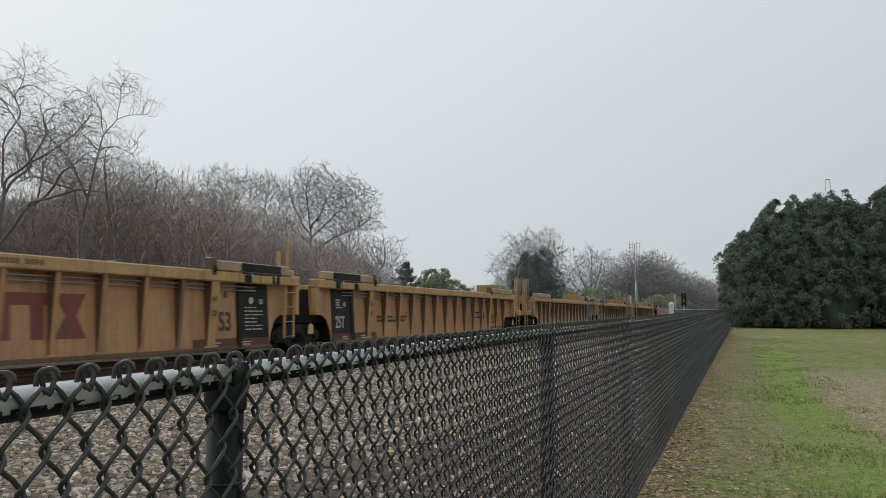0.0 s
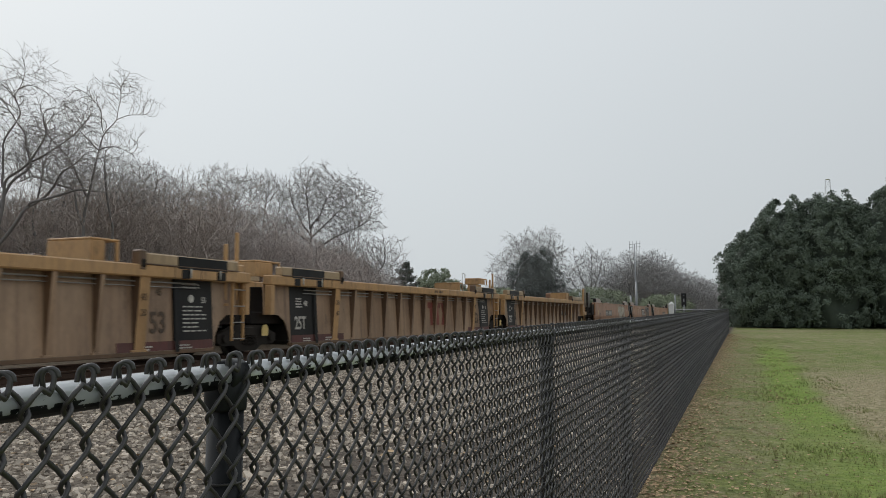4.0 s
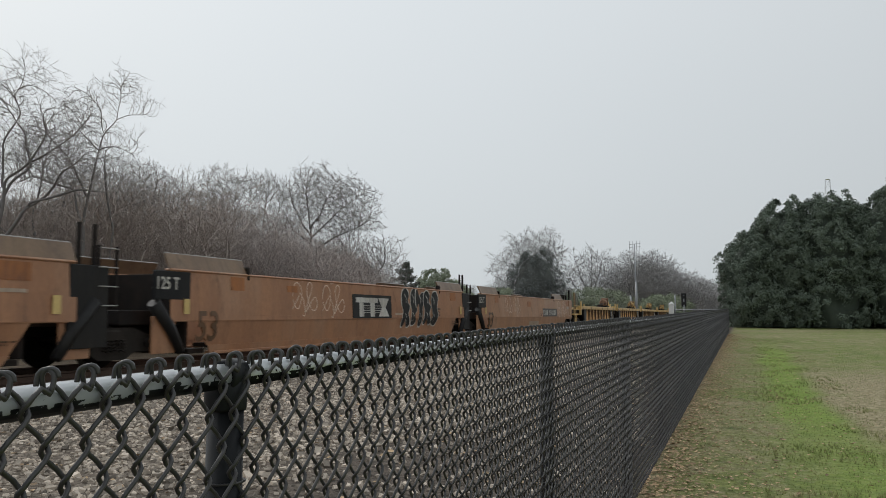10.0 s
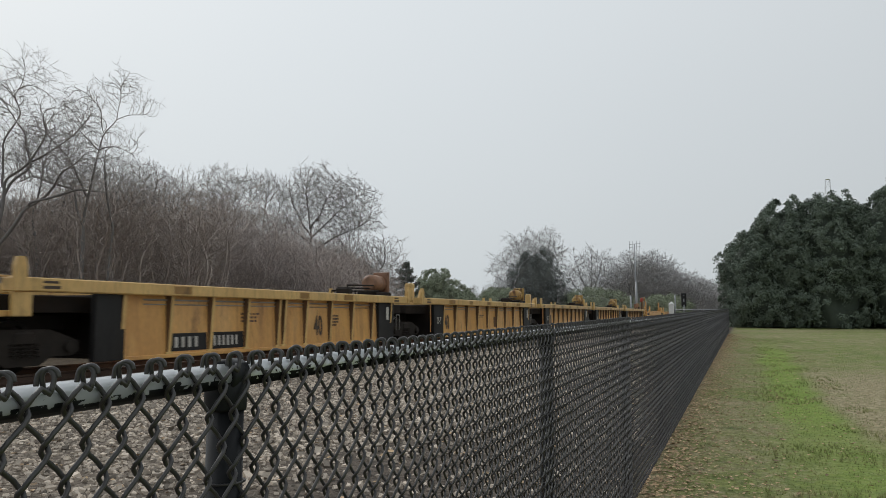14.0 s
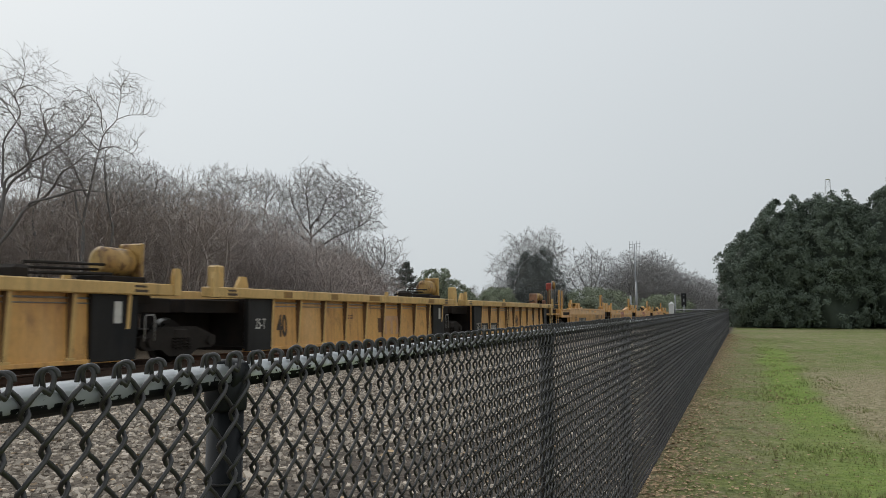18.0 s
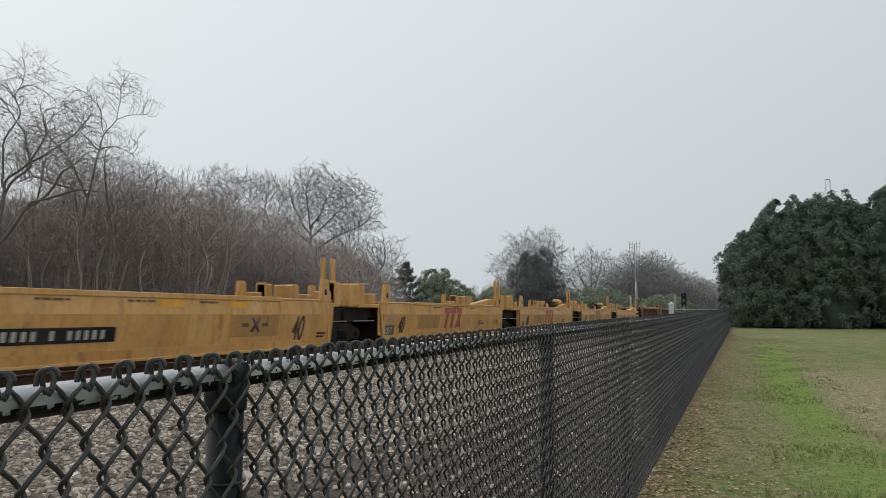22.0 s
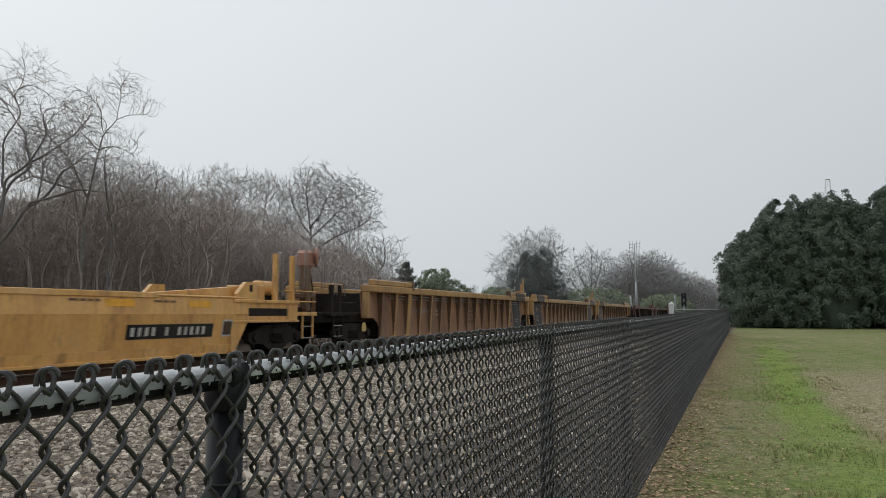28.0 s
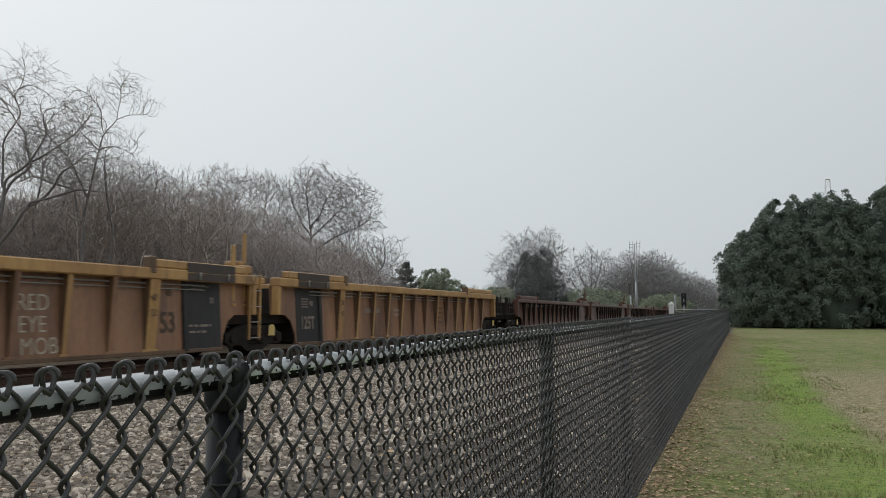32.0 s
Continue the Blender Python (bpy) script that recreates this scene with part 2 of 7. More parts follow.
STENCIL_ORANGE = paint("orange_patch_paint", (0.42, 0.15, 0.035), (0.3, 0.11, 0.035), (0.22, 0.085, 0.035), third_at=0.56)
OCHRE = paint("ochre_patch_paint", (0.36, 0.20, 0.045), (0.28, 0.15, 0.045), (0.2, 0.1, 0.04))
DUSTY_YELLOW = paint("dusty_yellow_patch_paint", (0.53, 0.30, 0.105), (0.45, 0.25, 0.09), (0.30, 0.15, 0.06))
REFLECT_YELLOW = paint("orange_yellow_tape", (0.86, 0.40, 0.02), (0.78, 0.38, 0.03), (0.6, 0.28, 0.04), runs=((0.6, 0.29, 0.05), 0.5, (0.88, 0.45, 0.06), 0.5))
LOGO_RED = paint("faded_red_mark_paint", (0.44, 0.105, 0.06), (0.36, 0.095, 0.055), (0.5, 0.22, 0.08), third_at=0.68, runs=((0.30, 0.09, 0.05), 0.5, (0.5, 0.16, 0.09), 0.4))
RUST_YELLOW = paint("rust_eaten_yellow_paint", (0.56, 0.38, 0.12), (0.42, 0.23, 0.08), (0.10, 0.045, 0.028), third_at=0.50, third_scale=5.5)
RED_WORN = paint("worn_red_paint", (0.42, 0.06, 0.035), (0.25, 0.05, 0.035), (0.1, 0.05, 0.035), third_at=0.55)
PINK_WORN = paint("peeling_pink_paint", (0.45, 0.24, 0.17), (0.28, 0.12, 0.08), (0.1, 0.05, 0.035), third_at=0.55)
BLUE_FADED = paint("faded_blue_paint", (0.13, 0.10, 0.12), (0.2, 0.1, 0.08), (0.3, 0.16, 0.06))
REFLECTOR = material("dull_yellow_reflector", (0.70, 0.52, 0.20), rough=0.45, second=(0.55, 0.40, 0.15))
GRIME = material("truck_grime", (0.026, 0.022, 0.019), rough=0.8, second=(0.045, 0.036, 0.03), scale=4, spec=0.2)
# dark steel, blackened further for the shade inside and under the cars
SHADOW_STEEL = material("shadow_dark_car_steel", (0.018, 0.015, 0.014), rough=0.75, second=(0.04, 0.028, 0.021), scale=2, spec=0.2)
RAIL = material("rail_steel", (0.12, 0.075, 0.055), rough=0.55, metal=0.4, second=(0.07, 0.045, 0.035))
BRIGHT = material("worn_wheel_tread", (0.45, 0.44, 0.42), rough=0.3, metal=0.9)
PIPE = material("weathered_pipe_paint", (0.30, 0.20, 0.09), rough=0.6, second=(0.14, 0.08, 0.045), scale=8)
GALV = material("bare_steel_grab_iron", (0.4, 0.39, 0.37), rough=0.45, metal=0.3, second=(0.25, 0.22, 0.2))
FENCE_BLACK = material("black_vinyl_coating", (0.007, 0.008, 0.010), rough=0.5, second=(0.010, 0.011, 0.013), scale=20, bump=0.04, grain=300, spec=0.3)
RAIL_BLACK = material("pale_topped_black_paint", (0.006, 0.007, 0.008), rough=0.10, second=(0.008, 0.009, 0.010), scale=30, bump=0.10, grain=120, coat=1.0, spec=0.6)


def pale_top(ma):
    """Makes what faces up paler and part metal; the edge between the two is ragged."""
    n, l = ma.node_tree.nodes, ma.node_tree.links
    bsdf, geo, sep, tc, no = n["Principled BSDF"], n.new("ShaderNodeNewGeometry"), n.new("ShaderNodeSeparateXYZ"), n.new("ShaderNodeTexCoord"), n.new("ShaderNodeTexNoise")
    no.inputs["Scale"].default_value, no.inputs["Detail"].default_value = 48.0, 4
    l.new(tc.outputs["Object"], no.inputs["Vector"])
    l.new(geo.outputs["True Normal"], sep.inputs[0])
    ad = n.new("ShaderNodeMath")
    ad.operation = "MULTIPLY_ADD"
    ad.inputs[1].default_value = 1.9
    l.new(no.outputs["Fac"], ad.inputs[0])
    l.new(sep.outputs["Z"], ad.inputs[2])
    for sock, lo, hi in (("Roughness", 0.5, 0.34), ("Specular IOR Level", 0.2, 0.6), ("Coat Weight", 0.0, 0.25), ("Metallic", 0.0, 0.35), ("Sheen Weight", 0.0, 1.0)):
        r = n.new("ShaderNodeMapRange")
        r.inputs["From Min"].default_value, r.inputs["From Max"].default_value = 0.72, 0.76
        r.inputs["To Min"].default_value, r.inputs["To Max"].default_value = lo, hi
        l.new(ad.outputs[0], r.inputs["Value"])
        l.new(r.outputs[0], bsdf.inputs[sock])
    # a pale grey base colour on the faces that turn up
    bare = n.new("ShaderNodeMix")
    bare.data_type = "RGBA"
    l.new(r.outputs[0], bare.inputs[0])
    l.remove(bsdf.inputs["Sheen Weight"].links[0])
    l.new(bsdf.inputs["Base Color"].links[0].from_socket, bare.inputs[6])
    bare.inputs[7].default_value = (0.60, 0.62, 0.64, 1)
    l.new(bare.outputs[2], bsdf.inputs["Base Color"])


pale_top(RAIL_BLACK)
WIRE_BLACK = material("black_coated_wire", (0.031, 0.029, 0.030), rough=0.40, second=(0.052, 0.047, 0.046), scale=30, bump=0.05, grain=300, spec=0.6, coat=0.10)
BARK = material("grey_bark", (0.215, 0.202, 0.195), rough=0.9, second=(0.15, 0.14, 0.134), scale=3, grain=30, bump=0.4)
TWIG = material("bare_twigs", (0.31, 0.285, 0.272), rough=0.9, second=(0.22, 0.20, 0.19), scale=0.6, grain=20, bump=0)
BRUSH = material("brown_brush_twigs", (0.42, 0.358, 0.322), rough=0.9, second=(0.27, 0.226, 0.20), scale=0.5, grain=20, bump=0, spread=0.4)
# the farther brush: its brown is lightened to stand in for haze
HAZED_BRUSH = material("hazed_brush_twigs", (0.52, 0.455, 0.425), rough=0.9, second=(0.37, 0.318, 0.295), scale=0.5, grain=20, bump=0, spread=0.35)
# far copies of twigs and bark, paled and greyed to paint in haze
FAR_TWIG = material("hazed_far_twigs", (0.37, 0.355, 0.348), rough=0.9, second=(0.28, 0.268, 0.262), scale=0.3, grain=20, bump=0)
FAR_BARK = material("hazed_far_bark", (0.30, 0.295, 0.295), rough=0.9, second=(0.24, 0.236, 0.236), scale=1, grain=20, bump=0)
HOLLY = material("dark_evergreen_leaves", (0.135, 0.172, 0.128), rough=0.65, second=(0.10, 0.13, 0.098), scale=0.7, bump=0, spread=0.16)
# crown cores: darker than their leaves, with the inner shade in the colour
SPRING_CORE = material("shaded_inner_green", (0.16, 0.18, 0.125), rough=0.8, bump=0.5, grain=6)
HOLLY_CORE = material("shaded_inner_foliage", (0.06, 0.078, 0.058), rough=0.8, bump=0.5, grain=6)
PINE = material("cedar_leaves", (0.115, 0.128, 0.108), rough=0.7, second=(0.085, 0.096, 0.08), scale=0.8, bump=0, spread=0.4)
# distant ivy, lifted towards grey because haze is put into the colour
IVY = material("hazed_ivy_leaves", (0.15, 0.162, 0.155), rough=0.8, second=(0.125, 0.135, 0.13), scale=0.8, bump=0, spread=0.25)
# another crown core, the shade between leaves kept in its colour
IVY_CORE = material("shaded_inner_leaves", (0.115, 0.122, 0.114), rough=0.8, bump=0.5, grain=6)
# distant green leaves, likewise lightened with painted haze
SPRING = material("hazed_fresh_green_leaves", (0.29, 0.325, 0.225), rough=0.85, second=(0.24, 0.268, 0.19), scale=0.8, bump=0, spread=0.2)
WHITE_BOX = material("white_enamel_cabinet", (0.75, 0.75, 0.73), rough=0.45, second=(0.6, 0.59, 0.56))
GREY_STEEL = material("galvanised_steel", (0.33, 0.34, 0.35), rough=0.5, metal=0.5, second=(0.24, 0.25, 0.26))
SIGNAL_BLACK = material("signal_black_paint", (0.015, 0.015, 0.016), rough=0.6)
TIE = material("weathered_timber_tie", (0.075, 0.058, 0.047), rough=0.9, second=(0.045, 0.036, 0.03), stretch=(1, 6, 6), grain=30, bump=0.4)
STONE = material("limestone_ballast", (0.50, 0.43, 0.355), rough=0.9, second=(0.27, 0.222, 0.175), scale=3, grain=60, bump=0.3, spread=0.65)
GRASS = material("winter_grass_blades", (0.19, 0.25, 0.065), rough=0.75, second=(0.40, 0.34, 0.18), scale=1.3, amount=0.8, bump=0, spread=0.4)
LEAF = material("fallen_oak_leaves", (0.46, 0.33, 0.20), rough=0.85, second=(0.30, 0.195, 0.11), scale=3, bump=0, spread=0.5)


# ---- ground ----
FENCE_X, FENCE_LEAN = -0.768, -0.0035     # the fence stands at x = FENCE_X + FENCE_LEAN * y
FENCE_END = 46.0
TRACK_X, RAIL_Z, NEAR_SIDE = -12.10, 0.40, 1.46
SPEED = 10.95


def smooth(a, b, t):
    t = min(1.0, max(0.0, (t - a) / (b - a)))
    return t * t * (3 - 2 * t)


def ground_z(x, y):
    field = 0.009 * min(max(y, -30.0), 60.0)
    bed = 0.03 * smooth(-2.0, -8.0, x)
    low = field * (1 - smooth(-3.0, -9.0, x)) + bed * smooth(-2.0, -8.0, x)
    top = RAIL_Z - 0.20
    if x > TRACK_X:
        z = low + (top - low) * smooth(TRACK_X + 3.3, TRACK_X + 1.75, x)
    else:
        z = top + (0.0 - top) * smooth(TRACK_X - 1.75, TRACK_X - 3.6, x)
    far = smooth(90, 400, math.hypot(x, y))
    z = z * (1 - far) if abs(x - TRACK_X) > 4 else z
    near = 1 - smooth(60, 120, math.hypot(x, y))
    return z + near * 0.03 * noise.noise((x * 0.35, y * 0.35, 2.0)) * (1 if x > -9 or x < -16 else 0.3)


def ground_material():
    ma = bpy.data.materials.new("field_gravel_and_litter")
    ma.use_nodes = True
    n, l = ma.node_tree.nodes, ma.node_tree.links
    bsdf = n["Principled BSDF"]
    co, sep = n.new("ShaderNodeTexCoord"), n.new("ShaderNodeSeparateXYZ")
    l.new(co.outputs["Object"], sep.inputs[0])

    def tex(s, detail=6, rough=0.62, stretch=(1, 1, 1)):
        mp = n.new("ShaderNodeMapping")
        mp.inputs["Scale"].default_value = stretch
        l.new(co.outputs["Object"], mp.inputs[0])
        t = n.new("ShaderNodeTexNoise")
        t.inputs["Scale"].default_value, t.inputs["Detail"].default_value, t.inputs["Roughness"].default_value = s, detail, rough
        l.new(mp.outputs[0], t.inputs["Vector"])
        return t.outputs["Fac"]

    def ramp(sock, lo, hi, top=1.0):
        r = n.new("ShaderNodeMapRange")
        r.inputs["From Min"].default_value, r.inputs["From Max"].default_value, r.inputs["To Max"].default_value = lo, hi, top
        l.new(sock, r.inputs["Value"])
        return r.outputs["Result"]

    def mix(fac, a, b, kind="MIX"):
        m = n.new("ShaderNodeMix")
        m.data_type, m.blend_type = "RGBA", kind
        for sock, val in ((m.inputs[0], fac), (m.inputs[6], a), (m.inputs[7], b)):
            if hasattr(val, "is_linked"):
                l.new(val, sock)
            else:
                sock.default_value = val if isinstance(val, float) else (*val, 1)
        return m.outputs[2]

    def math_node(op, a, b):
        m = n.new("ShaderNodeMath")
        m.operation = op
        for sock, val in zip(m.inputs, (a, b)):
            if hasattr(val, "is_linked"):
                l.new(val, sock)
            else:
                sock.default_value = val
        return m.outputs[0]

    green = mix(ramp(tex(11.0, 8, 0.75), 0.40, 0.60), (0.10, 0.150, 0.038), (0.255, 0.305, 0.085))
    straw = mix(ramp(tex(14.0, 8, 0.75), 0.40, 0.60), (0.22, 0.185, 0.10), (0.48, 0.41, 0.265))
    lush = mix(ramp(tex(9.0, 8, 0.75), 0.38, 0.62), (0.15, 0.245, 0.04), (0.28, 0.37, 0.08))
    wob = math_node("ADD", sep.outputs["X"], math_node("MULTIPLY", math_node("SUBTRACT", tex(0.22, 3), 0.5), 1.3))
    turf = mix(ramp(tex(0.16, 5), 0.42, 0.60, 0.55), green, straw)
    turf = mix(ramp(tex(2.6, 8, 0.78), 0.49, 0.60, 0.8), turf, straw)
    turf = mix(ramp(tex(3.3, 6, 0.7), 0.58, 0.68, 0.75), turf, (0.075, 0.13, 0.035))
    # a strip of fresh green, and bare straw-coloured turf beyond it
    band = math_node("MULTIPLY", ramp(wob, 0.15, 0.5), ramp(wob, 1.25, 0.9))
    band = math_node("MULTIPLY", band, ramp(sep.outputs["Y"], 5.0, 11.0))
    band = math_node("MULTIPLY", band, ramp(sep.outputs["Y"], 34.0, 26.0, 0.85))
    turf = mix(band, turf, lush)
    spill = math_node("MULTIPLY", ramp(wob, 0.5, 1.0), ramp(sep.outputs["Y"], 9.6, 8.0, 0.7))
    turf = mix(math_node("MULTIPLY", spill, ramp(tex(0.8, 5), 0.35, 0.55)), turf, lush)
    worn = math_node("MULTIPLY", ramp(wob, 1.0, 1.3), ramp(sep.outputs["Y"], 8.6, 10.6))
    worn = math_node("MULTIPLY", worn, ramp(sep.outputs["Y"], 20.0, 16.5, 0.95))
    turf = mix(math_node("MULTIPLY", worn, ramp(tex(0.9, 6), 0.25, 0.45)), turf, straw)
    # along the fence the turf is thin and brown
    edge = ramp(math_node("ADD", sep.outputs["X"], math_node("MULTIPLY", tex(1.2), 1.0)), 0.75, -0.3, 0.55)
    litter = mix(ramp(tex(14.0, 4), 0.4, 0.6), (0.17, 0.158, 0.075), (0.31, 0.25, 0.14))
    field = mix(edge, turf, litter)
    vor = n.new("ShaderNodeTexVoronoi")
    vor.inputs["Scale"].default_value = 26.0
    l.new(co.outputs["Object"], vor.inputs["Vector"])
    bw = n.new("ShaderNodeSeparateColor")
    l.new(vor.outputs["Color"], bw.inputs[0])
    gravel = mix(ramp(bw.outputs[0], 0.0, 1.0), (0.085, 0.068, 0.055), (0.34, 0.29, 0.235))
    gravel = mix(ramp(tex(2.2, 7, 0.7), 0.45, 0.62, 0.75), gravel, (0.13, 0.102, 0.08))
    dirt = mix(ramp(tex(9.0, 8, 0.75), 0.40, 0.60), (0.04, 0.033, 0.028), (0.17, 0.14, 0.115))
    lane = math_node("ADD", sep.outputs["X"], math_node("MULTIPLY", math_node("SUBTRACT", tex(0.35, 4), 0.5), 2.4))
    gravel = mix(ramp(lane, -5.0, -3.2, 0.9), gravel, dirt)
    # ballast darkened round the track: shade under the train painted in, over oily dirt
    bed = math_node("ABSOLUTE", math_node("SUBTRACT", sep.outputs["X"], TRACK_X), 0.0)
    dark_tone = mix(ramp(tex(6.0, 7), 0.35, 0.65), (0.022, 0.019, 0.017), (0.060, 0.050, 0.042))
    gravel = mix(ramp(math_node("ADD", bed, math_node("MULTIPLY", tex(1.5, 5), 0.8)), 2.7, 1.9, 0.95), gravel, dark_tone)
    wood = mix(ramp(tex(2.5, 7), 0.38, 0.62), (0.075, 0.058, 0.042), (0.14, 0.105, 0.07))
    col = mix(ramp(sep.outputs["X"], -0.95, -0.70), gravel, field)
    col = mix(ramp(sep.outputs["X"], -15.6, -16.6), col, wood)
    l.new(col, bsdf.inputs["Base Color"])
    bsdf.inputs["Roughness"].default_value = 0.92
    bsdf.inputs["Specular IOR Level"].default_value = 0.2
    b = n.new("ShaderNodeBump")
    b.inputs["Strength"].default_value, b.inputs["Distance"].default_value = 0.6, 0.04
    l.new(math_node("ADD", tex(16.0, 8), vor.outputs["Distance"]), b.inputs["Height"])
    l.new(b.outputs[0], bsdf.inputs["Normal"])
    return ma


def ground():
    def steps(fine_lo, fine_hi, step, reach):
        vals, v, s = [], fine_hi, step
        while v < reach:
            vals.append(v)
            s *= 1.22
            v += s
        lo, v, s = [], fine_lo, step
        while v > -reach:
            lo.append(v)
            s *= 1.22
            v -= s
        mid = list(np.arange(fine_lo + step, fine_hi - step / 2, step))
        return [-reach] + lo[::-1] + mid + vals + [reach]
    xs, ys = steps(-18.0, 12.0, 0.3, 3500.0), steps(-6.0, 60.0, 0.6, 3500.0)
    sh = Shape()
    pts = [(x, y, ground_z(x, y)) for y in ys for x in xs]
    nx = len(xs)
    sh.add(pts, [(j * nx + i, j * nx + i + 1, (j + 1) * nx + i + 1, (j + 1) * nx + i) for j in range(len(ys) - 1) for i in range(nx - 1)], True)
    ob = part("ground", sh, ground_material())
    tagged(ob, "patchy winter lawn and grey gravel beside a railway", "ground", kind="structure")


ground()


# ---- railway track ----
def track():
    tr = empty("railway_track")
    tagged(tr, "rusty steel rails on timber ties in ballast", "track", kind="structure")
    y0, y1 = -60.0, 330.0
    prof = [(-0.075, 0), (0.075, 0), (0.075, 0.012), (0.012, 0.035), (0.012, 0.125), (0.037, 0.14), (0.037, 0.17), (-0.037, 0.17), (-0.037, 0.14),
            (-0.012, 0.125), (-0.012, 0.035), (-0.075, 0.012)]
    for s in (-1, 1):
        sh = Shape().section([(x + TRACK_X + s * 0.755, z + RAIL_Z - 0.17) for x, z in prof], y0, y1)
        part("rail", sh, RAIL, tr)
    tie = Shape().box(-1.3, 1.3, -0.115, 0.115, -0.16, 0.0, 0.012).mesh("tie", TIE)
    rng = random.Random(4)
    y = -20.0
    n = 0
    while n < 290:
        part("tie", tie, None, tr, at=pose(TRACK_X + rng.uniform(-0.05, 0.05), y, RAIL_Z - 0.165, 0, 0, rng.uniform(-1, 1)))
        y += 0.52
        n += 1


track()


# ---- chain-link fence ----
LINK_W, LINK_H = 0.0592, 0.0930
RAIL_TOP = EYE - 0.11                     # the middle of the top rail where the camera stands
POST_Y = [-8.42, -6.05, -3.68, -1.31, 1.05, 3.25, 5.62, 7.99] + [10.36 + 2.37 * i for i in range(15)] + [FENCE_END]


def fence_x(y):
    return FENCE_X + FENCE_LEAN * y


def rail_z(y):
    return RAIL_TOP + 0.009 * y


def rounded(pts, n=3):
    """A smoother line through the points."""
    v = [Vector(p) for p in pts]
    v = [v[0]] + v + [v[-1]]
    out = []
    for p0, p1, p2, p3 in zip(v, v[1:], v[2:], v[3:]):
        for k in range(n):
            t = k / n
            out.append((p1 * 2 + (p2 - p0) * t + (p0 * 2 - p1 * 5 + p2 * 4 - p3) * t * t + (p1 * 3 - p0 - p2 * 3 + p3) * t ** 3) * 0.5)
    return [tuple(p) for p in out + [v[-1]]]


def wire(sides, legs, side, simple=False):
    """One zigzag wire of the fabric in the plane x = 0, its end knuckled over the rail; y runs along the fence.
    side: 1 or -1, by turns, so that the elbows of neighbours lock into each other."""
    a, d, lock = LINK_W / 4 + 0.0022, 0.0072 if not simple else 0.0095, 0.0085
    pts = []
    for k in range(legs, 0, -1):
        z = LINK_H / 2 * (1 - k) - 0.005
        s = (1 if k % 2 == 0 else -1) * side
        if simple:
            pts += [(d * s, s * a * 0.9, z - lock * 0.7), (-d * s, s * a * 0.9, z + lock * 0.7)]
        else:
            # the wire turns round its neighbour, then crosses to the other side in a slight bow
            pts += [(d * s, s * a * 0.60, z - lock * 1.7), (d * s * 0.8, s * a * 0.93, z - lock * 0.8), (0.0, s * a * 1.06, z), (-d * s * 0.8, s * a * 0.93, z + lock * 0.8),
                    (-d * s, s * a * 0.60, z + lock * 1.7), (-d * s * 1.05, 0.0, z + LINK_H / 4)]
    z = LINK_H / 2 - 0.030
    if simple:
        pts += [(d * side, side * a, z), (0.0, side * a, z + 0.020)]
    else:
        # the end is bent over into a tight knuckle, in front or behind
        f = side
        stem = len(pts)
        pts += [(d * f, side * a * 0.75, z - 0.006), (d * 0.9 * f, side * a, z + 0.006), (0.006 * f, side * (a + 0.001), z + 0.0155), (0.002 * f, side * (a - 0.001), z + 0.0215),
                (-0.004 * f, side * (a - 0.0045), z + 0.0225), (-0.008 * f, side * (a - 0.008), z + 0.0185)]
        pts += [(-0.0095 * f, side * (a - 0.0095), z + 0.011), (-0.0095 * f, side * (a - 0.010), z + 0.003)] if side > 0 else [(-0.009 * f, side * (a - 0.009), z + 0.012)]
        pts = pts[:stem] + rounded(pts[stem:])
    return Shape().tube(pts, 0.0033 if not simple else 0.0029 if sides > 3 else 0.0027, sides)


